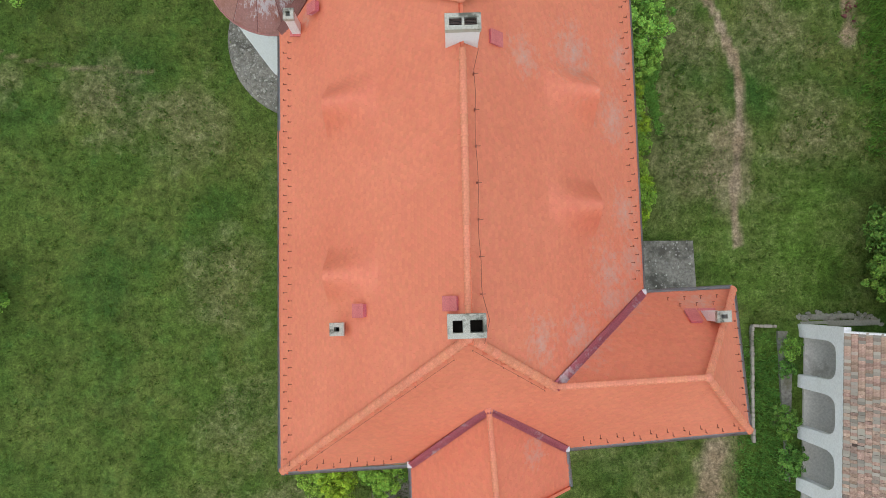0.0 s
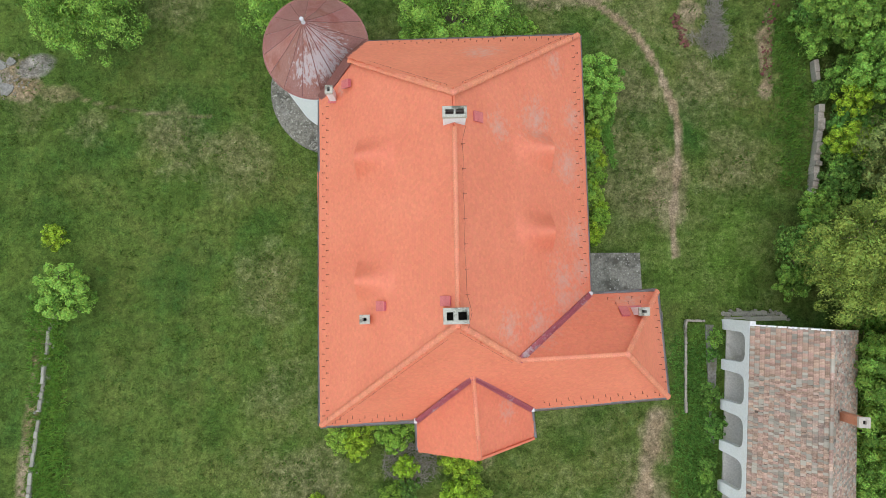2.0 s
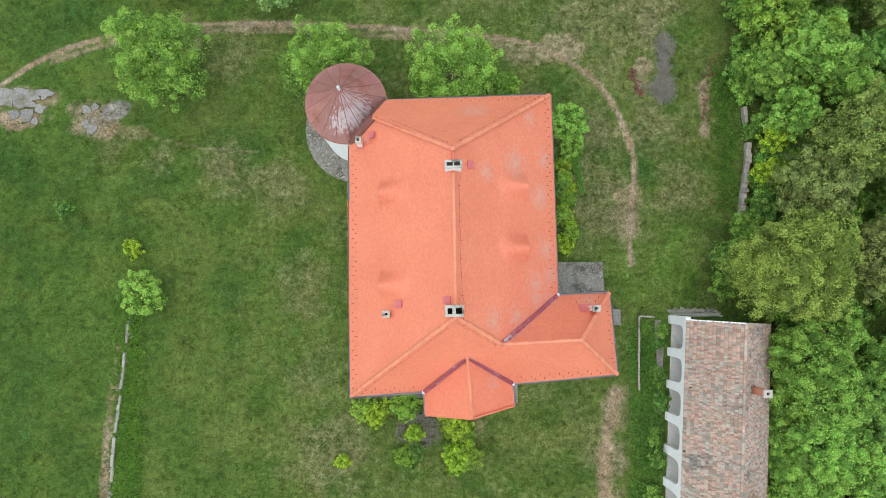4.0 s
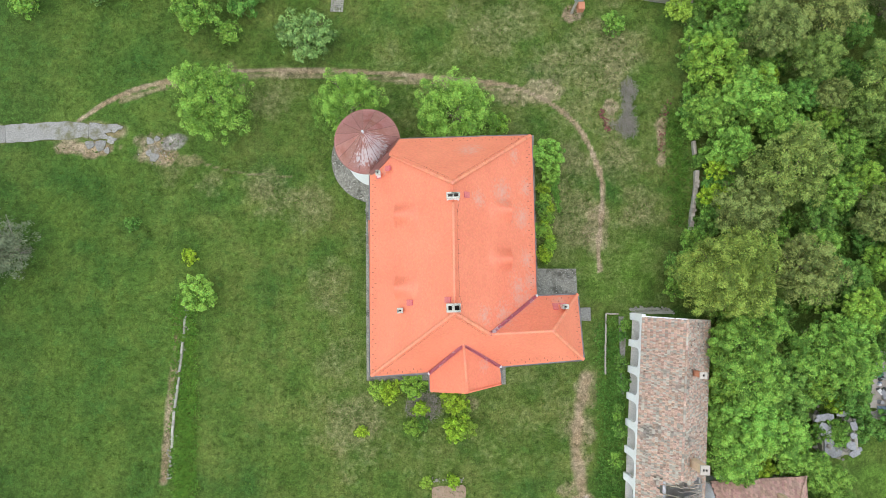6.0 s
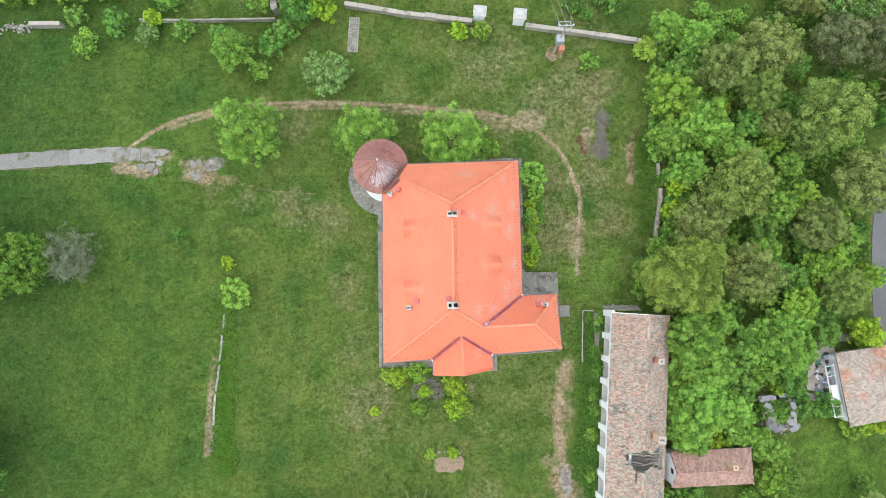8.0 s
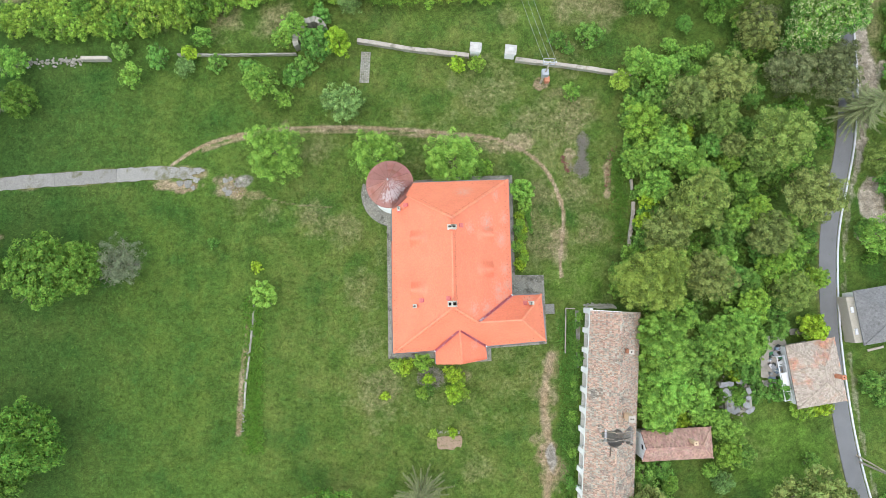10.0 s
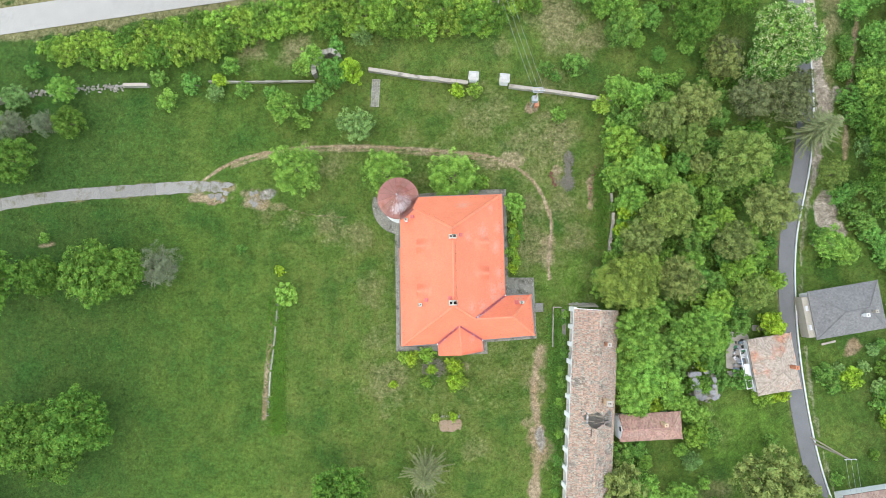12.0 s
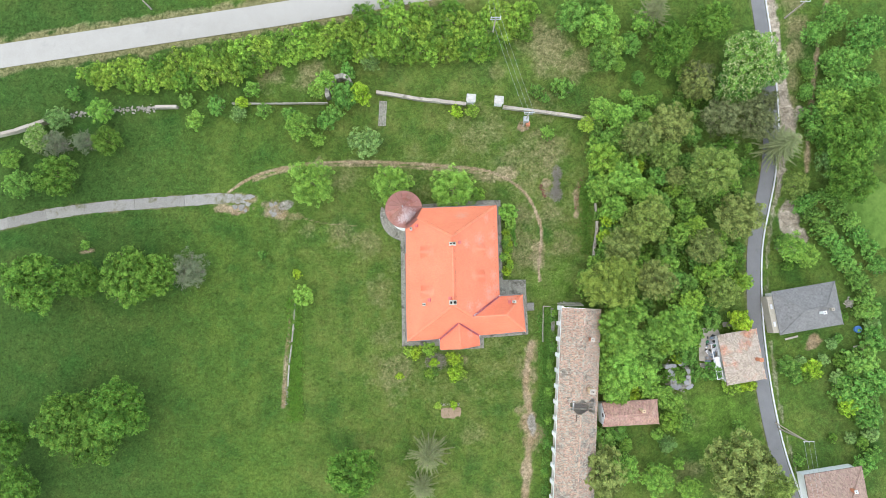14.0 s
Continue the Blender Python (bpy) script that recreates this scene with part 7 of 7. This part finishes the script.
BARN_FRESH = [(28.7, -5.8, 3.0), (29.9, -8.7, 3.2), (26.8, -12.4, 2.3), (29.8, -12.4, 3.0), (28.0, -15.7, 2.6)]
WOOD_LIME = [(25.7, 30.0, 1.6), (40.3, 17.6, 1.6), (44.0, 10.8, 2.3), (27.8, 23.1, 2.9), (46.3, 2.6, 2.7), (52.4, 1.0, 1.8), (42.4, -2.4, 2.3), (27.3, -9.1, 2.4), (37.2, -9.0, 2.3), (37.8, -22.4, 1.9)]
WOOD_VIVID = [(-14.3, 36.5, 2.2), (-36.2, 36.2, 1.3), (34.7, 22.2, 1.3), (28.7, 13.0, 1.6), (28.2, 9.9, 1.5), (51.5, -5.8, 2.2), (31.4, -18.0, 1.7)]
WOOD_TAN = [(34.2, 26.7, 3.0), (39.9, 29.1, 3.4), (40.7, 20.1, 1.8), (51.0, 12.5, 4.0), (45.1, 7.2, 3.2), (30.2, 7.8, 3.1), (35.3, 1.9, 3.5)]
WOOD_OLIVE = [(46.6, 20.7, 3.9), (34.5, 12.0, 3.9), (38.7, 23.8, 2.6), (44.3, 18.1, 2.5), (47.7, -0.5, 2.8), (62.7, 18.2, 2.2), (33.4, -6.0, 1.2)]
WOOD_TEAL = [(44.1, 27.9, 2.2), (37.8, 20.4, 1.8), (38.7, 7.4, 2.0), (39.3, 1.8, 1.9), (46.3, -5.6, 1.8), (34.0, -11.5, 2.2), (34.9, -8.2, 2.2), (36.6, -10.6, 1.7), (41.7, -11.1, 1.9)]
WOOD_THICKET = [(38.5, 4.6, 2.3), (42.0, 0.8, 2.2), (41.2, 9.6, 2.2), (46.0, -2.6, 2.1), (48.0, 9.0, 2.2), (37.6, 15.4, 2.2), (49.5, 5.6, 2.3), (44.5, 5.0, 1.8), (49.8, 16.6, 2.0), (48.2, 24.6, 1.8), (36.6, 30.4, 1.8), (30.4, 27.3, 2.0), (51.0, 20.6, 1.8)]
WOOD_DUN = [(46.4, 38.2, 2.9), (49.4, 30.4, 3.5), (55.3, 29.8, 4.0), (58.6, 33.6, 2.6)]
EAST_BANK = [(69.5, 46.8, 2.2), (72.5, 41.5, 2.6), (78.0, 46.0, 3.3), (75.2, 35.7, 3.0), (68.1, 40.6, 1.4), (67.4, 35.9, 1.4), (77.9, 29.0, 2.8), (72.6, 49.3, 2.7)] + [(75.6, 41.9, 2.5), (77.7, 42.4, 2.0), (73.4, 39.2, 1.9), (79.1, 37.8, 1.8), (70.9, 35.6, 2.3), (73.1, 35.8, 2.5), (77.0, 35.1, 2.6), (70.6, 31.4, 2.5), (73.7, 30.4, 1.9), (70.5, 26.2, 1.9), (75.9, 23.6, 2.4)]
NEAR_LIME = [(1.5, 18.4, 3.9), (-9.2, 19.5, 3.3)]
NW_TREE = [(-23.2, 20.6, 3.7)]
NEAR_OLIVE = [(27.4, 1.6, 4.4)]
MOSS = [(-54.6, 4.8, 4.5), (-50.1, 5.1, 3.5)]
GARDEN_SHRUBS = [(68.9, -10.4, 1.0), (70.1, -13.4, 1.2), (71.9, -14.9, 1.4), (69.4, -16.3, 1.2), (74.0, -15.5, 1.2), (75.0, -19.4, 1.4), (72.4, -18.4, 1.0), (70.5, -21.3, 1.2), (73.9, -21.3, 1.4), (75.7, -23.4, 1.4), (72.7, -23.8, 1.1), (70.1, -9.4, 0.8), (67.2, -13.3, 1.0), (64.4, -15.7, 1.2), (62.0, -16.3, 1.0), (74.7, -26.3, 1.4), (73.0, -28.2, 1.2), (75.2, -30.2, 1.4), (71.2, -27.2, 1.0), (67.9, -27.1, 0.8), (60.7, -13.1, 0.9), (63.2, -13.2, 0.9), (71.3, -5.5, 1.0), (74.2, -5.0, 1.2), (76.4, -7.1, 1.4), (61.8, 3.9, 1.0)]
BARE = [(-64.4, 29.6, 2.2), (-44.8, 5.7, 3.3), (-69.3, 29.2, 2.6)]
FLOWER = [(55.3, 40.4, 5.1), (53.8, 37.3, 3.6), (58.5, 39.6, 3.6), (-72.5, 30.2, 2.2)]
CONIFER = [(-4.1, -26.7, 3.8), (-5.5, -32.4, 3.0), (38.5, 50.1, 3.6), (60.2, 25.2, 4.6)]
BANK = [(65.1, 14.8, 1.8), (66.5, 12.8, 1.8), (68.0, 10.5, 1.9), (69.7, 8.1, 1.9), (71.3, 5.8, 1.9), (72.7, 3.3, 1.9), (74.0, 0.8, 1.8), (75.0, -2.1, 1.8), (76.1, -4.8, 1.8), (69.4, 16.3, 1.6), (71.2, 14.2, 1.7), (73.1, 11.6, 1.7), (74.9, 9.0, 1.7), (76.5, 6.4, 1.7), (77.7, 3.4, 1.7), (66.9, 15.9, 1.4), (68.4, 41.3, 1.0), (68.5, 39.1, 1.0), (68.1, 37.0, 1.0), (67.5, 31.3, 2.0), (68.2, 28.1, 2.0), (73.2, -13.3, 2.6), (72.2, -19.1, 2.8), (69.8, -18.2, 2.0), (73.9, -23.1, 2.4), (72.8, -31.9, 2.0), (60.3, -14.0, 1.6), (75.8, -9.5, 2.2), (75.5, -17.3, 2.4)]
BIG = dict(lobe_r=(0.2, 0.36), spread=0.78)
grow([plant("bush", "leafy mid-green bush in the grass", "bush", 1.5, 0.8, 18, 3000, 0.145, ("green", "fresh", "green")[k], 31 + k, 0.65) for k in range(3)], BUSH_GREEN + ARCADE_BUSHES, 1.5, "green bushes")
grow([plant("bush", "bright lime-green leafy bush in the grass", "bush", 1.5, 0.8, 14, 2800, 0.15, ("vivid", "lime", "vivid")[k], 41 + k, 0.65) for k in range(3)], BUSH_LIME, 1.5, "lime bushes")
grow([plant("bush", "rounded bright green bush against the house wall", "bush", 1.6, 0.8, 18, 7000, 0.12, "vivid" if k else "lime", 46 + k, 0.65) for k in range(2)], HOUSE_BUSHES, 1.5, "bushes by the porch")
grow([plant("bush", "dense rounded mid-green bush in the grass", "bush", 1.6, 0.8, 18, 8000, 0.11, "fresh", 49, 0.65)], NE_BUSH, 1.5, "bushes by the house corner")
grow([plant("shrub", "leafy green shrub overgrowing a stone wall", "shrub", 1.5, 0.8, 16, 4200, 0.14, ("green", "fresh")[k], 55 + k, 0.65) for k in range(2)], WALL_BUSHES, 1.5, "shrubs on the boundary wall")
grow([plant("shrub", "dense bright green shrub in a roadside thicket", "shrub", 1.9, 0.52, 44, 5200, 0.13, ("lime", "moss", "lime")[k], 51 + k, 0.55, lobe_r=(0.17, 0.27), spread=0.82) for k in range(3)], HEDGE_WEST + HEDGE_EAST + HEDGE_MID, 1.5, "roadside thicket")
grow([plant("pale_tree", "small pale silvery-green tree in the grass", "tree", 2.5, 0.85, 22, 7000, 0.16, "pale", 61 + k, 0.75) for k in range(2)], PALE, 2.5, "pale trees")
grow([plant("broadleaf_tree", "leafy bright green tree standing close to the house", "tree", 3.6, 0.85, 46, 36000, 0.105, "fresh", 161, 0.9, **BIG)], NEAR_LIME, 3.6, "trees by the house")
grow([plant("broadleaf_tree", "leafy mid-green tree beside a rubble patch", "tree", 3.6, 0.85, 46, 36000, 0.11, "fresh", 163, 0.9, **BIG)], NW_TREE, 3.6, "trees by the house")
grow([plant("broadleaf_tree", "leafy bright green tree pressing against the barn roof", "tree", 3.0, 0.85, 40, 24000, 0.125, "fresh", 165 + k, 1.35, **BIG) for k in range(2)], BARN_FRESH, 3.0, "trees behind the barn")
grow([plant("broadleaf_tree", "leafy bright green tree crowded into a wood", "tree", 2.6, 0.85, 34, 12500, 0.155, "fresh", 201 + k, 1.3, **BIG) for k in range(3)], WOOD_FRESH, 2.6, "bright trees of the wood", 1.06)
grow([plant("broadleaf_tree", "yellow-green tree crowded into a wood", "tree", 2.4, 0.85, 30, 11000, 0.15, "lime", 206 + k, 1.3, **BIG) for k in range(2)], WOOD_LIME, 2.4, "yellow-green trees of the wood", 1.06)
grow([plant("broadleaf_tree", "small vivid yellow-green tree among darker trees", "tree", 1.8, 0.85, 24, 7500, 0.14, "vivid", 209, 1.2, **BIG)], WOOD_VIVID, 1.8, "vivid trees of the wood", 0.98)
grow([plant("broadleaf_tree", "round brownish-olive tree with fine young foliage", "tree", 3.3, 0.88, 50, 19000, 0.145, "brown", 211 + k, 1.45, **BIG) for k in range(2)], WOOD_TAN, 3.3, "brownish trees of the wood", 1.08)
grow([plant("broadleaf_tree", "broad olive-green tree with fine foliage in a wood", "tree", 3.6, 0.88, 52, 21000, 0.145, "olive", 215 + k, 1.45, **BIG) for k in range(2)], WOOD_OLIVE, 3.6, "olive trees of the wood", 1.08)
grow([plant("broadleaf_tree", "deep green tree between brighter crowns", "tree", 2.2, 0.85, 28, 9000, 0.155, "green", 221 + k, 1.2, **BIG) for k in range(2)], WOOD_TEAL, 2.2, "deep green trees of the wood", 1.06)
grow([plant("broadleaf_tree", "mid-green tree filling a gap in the wood", "tree", 2.2, 0.85, 30, 9000, 0.15, ("fresh", "green")[k], 231 + k, 1.0, **BIG) for k in range(2)], WOOD_THICKET, 2.2, "young trees of the wood", 1.06)

# low scrub that closes the floor of the wood between the crowns
crowns = np.array(WOOD_FRESH + BARN_FRESH + WOOD_LIME + WOOD_TAN + WOOD_OLIVE + WOOD_TEAL + WOOD_THICKET + WOOD_DUN + NEAR_OLIVE)
floor_of_wood = [(27.5, 33), (36, 37), (50, 36), (57, 26), (54.5, 16), (53.2, 8), (53, 1.5), (45, -5.5), (44, -12), (36, -19), (28, -19), (27.4, -4), (28.5, 8)]
UNDER = []
rs = random.Random(61)
for gx in np.arange(28, 57, 2.3):
    for gy in np.arange(-18, 36, 2.3):
        x, y, r = gx + rs.uniform(-0.9, 0.9), gy + rs.uniform(-0.9, 0.9), rs.uniform(0.8, 1.6)
        if inside(np.float64(x), np.float64(y), floor_of_wood) and np.min(np.hypot(crowns[:, 0] - x, crowns[:, 1] - y) - 0.72 * crowns[:, 2]) > 0:
            UNDER.append((round(x, 1), round(y, 1), r))
grow([plant("shrub", "low green scrub on the floor of a wood", "shrub", 1.5, 0.6, 16, 1900, 0.17, ("green", "fresh", "forest")[k], 241 + k, 0.5) for k in range(3)], UNDER, 1.5, "scrub of the wood")
grow([plant("broadleaf_tree", "greyish-brown feathery tree beside the lane", "tree", 3.5, 0.9, 44, 16000, 0.16, "dun", 225 + k, 1.3, **BIG) for k in range(2)], WOOD_DUN, 3.5, "greyish trees beside the lane", 0.98)
grow([plant("broadleaf_tree", "broad olive-green tree with fine foliage", "tree", 4.6, 0.85, 54, 52000, 0.125, "willow", 171, 1.15, **BIG)], NEAR_OLIVE, 4.6, "fine-leaved olive trees")
grow([plant("broadleaf_tree", "yellowish moss-green broadleaf tree on the meadow", "tree", 4.2, 0.85, 44, 16000, 0.24, "moss", 175 + k, 1.0, **BIG) for k in range(2)], MOSS, 4.2, "moss-green trees")
grow([plant("broadleaf_tree", "round mid-green broadleaf tree", "tree", 3.0, 0.85, 34, 7600, 0.2, ("green", "fresh", "fresh")[k], 71 + k, 0.9, **BIG) for k in range(3)], MED_GREEN + MED_EAST, 3.0, "broadleaf trees")
grow([plant("broadleaf_tree", "mid-green tree crowded into a wood", "tree", 3.0, 0.9, 26, 4300, 0.26, "green", 76 + k, 0.75) for k in range(3)], [(x, y, r * 0.8) for x, y, r in WOOD_DEEP] + EAST_BANK, 3.0, "trees of the wood")
grow([plant("broadleaf_tree", "dense round green tree on the meadow edge", "tree", 3.2, 0.85, 34, 12500, 0.18, "moss", 81 + k, 0.9, **BIG) for k in range(2)], ROUND_NW, 3.2, "round trees on the meadow edge")
grow([plant("broadleaf_tree", "large dense green broadleaf tree", "tree", 4.5, 0.85, 70, 18000, 0.24, "forest", 91 + k, 1.1, lobe_r=(0.17, 0.27), spread=0.8) for k in range(3)], BIG_GREEN, 4.5, "large green trees")
grow([plant("broadleaf_tree", "large olive-green broadleaf tree", "tree", 4.2, 0.85, 44, 17000, 0.215, "olive", 101 + k, 1.15, **BIG) for k in range(2)], BIG_OLIVE, 4.2, "olive-green trees")
grow([plant("broadleaf_tree", "brownish young-leaved broadleaf tree", "tree", 3.2, 0.85, 30, 11000, 0.21, "brown", 111, 1.15, **BIG)], BIG_BROWN, 3.2, "brownish trees")
grow([twig_proto(121)], BARE, 2.6, "silvery trees")
grow([plant("blossoming_tree", "green tree covered in cream blossom", "tree", 4.0, 0.85, 40, 13000, 0.22, "green", 131, 1.05, blossom=0.24, **BIG)], FLOWER, 4.0, "blossoming trees")
grow([conifer_proto(141), conifer_proto(142)], CONIFER, 3.4, "conifers")
grow([plant("shrub", "mid-green shrub in an overgrown bank", "shrub", 1.9, 0.7, 18, 2600, 0.22, "green", 151 + k, 0.6) for k in range(2)], BANK, 1.9, "bank shrubs")
grow([plant("shrub", "straggling garden shrub in tall grass", "shrub", 1.4, 0.7, 14, 2600, 0.19, k, 181, 0.55) for k in ("pale", "moss", "green")], GARDEN_SHRUBS, 1.4, "garden shrubs")


# grass tufts and weeds standing in the turf
def tufts(name, n, x0, x1, y0, y1, hgt, label, mat, seed, blades=4, fade=14.0):
    rng = np.random.default_rng(seed)
    X, Y = rng.uniform(x0, x1, n), rng.uniform(y0, y1, n)
    ok = ~inside(X, Y, [(-8.3, -9.4), (6.3, -9.4), (14, -7.2), (14, 2.7), (10, 17), (-4, 17), (-11.5, 18), (-11.5, 10.5), (-8.3, 10.5)])
    u, v = barn_uv(X, Y)
    ok &= ~((u > -0.2) & (u < 7) & (v > -0.3)) & ~((X > 18.1) & (X < 19.1) & (Y < -2.5) & (Y > -7))
    for pts, w in ((TRACK, 0.8), (TRACK_S, 0.9), (DRIVE, 1.8)):
        ok &= line_distance(X, Y, pts) > w
    edge = np.minimum(np.minimum(X - x0, x1 - X), np.minimum(Y - y0, y1 - Y))
    ok &= rng.random(n) < edge / fade
    X, Y = X[ok], Y[ok]
    n = len(X)
    Z = ground_z(X, Y)
    a = rng.uniform(0, math.tau, (n, blades))
    lean = hgt * rng.uniform(0.4, 1.1, (n, blades))
    h = hgt * rng.uniform(0.5, 1.2, (n, blades))
    w = 0.032
    px, py = X[:, None] + rng.normal(0, 0.07, (n, blades)), Y[:, None] + rng.normal(0, 0.07, (n, blades))
    A = np.stack([px - w * np.sin(a), py + w * np.cos(a), np.repeat(Z[:, None], blades, 1) - 0.03], -1)
    B = np.stack([px + w * np.sin(a), py - w * np.cos(a), np.repeat(Z[:, None], blades, 1) - 0.03], -1)
    C = np.stack([px + lean * np.cos(a), py + lean * np.sin(a), Z[:, None] + h], -1)
    V = np.stack([A, B, C], 2).reshape(-1, 3)
    F = np.arange(len(V)).reshape(-1, 3).tolist()
    tagged(link(name, pydata(name, V, F), mat), label, "grass", kind="stuff")


tufts("grass", 40000, -52, 40, -38, 46, 0.2, "uneven tufts of green meadow grass", LEAF["grass"], 5)
tufts("weeds", 5500, -75, 75, -36, 44, 0.24, "taller weeds scattered in the meadow", LEAF["grass"], 6, blades=7)
tufts("weeds", 5000, 9.8, 12.6, 2.8, 14.5, 0.22, "strip of green weeds along the house wall", LEAF["green"], 7, blades=6, fade=0.5)
tufts("weeds", 9000, 15.2, 19.6, -34, -2.6, 0.24, "strip of green weeds along the barn arcade", LEAF["green"], 8, blades=6, fade=2.2)
tufts("weeds", 1400, 23.6, 26.9, 6.5, 20, 0.34, "dark rank grass along the boundary wall", LEAF["forest"], 10, blades=6, fade=1.6)
tufts("weeds", 4200, -28.9, -25.6, -21.5, 1, 0.34, "dark weeds along the low meadow wall", LEAF["forest"], 9, blades=6, fade=1.5)
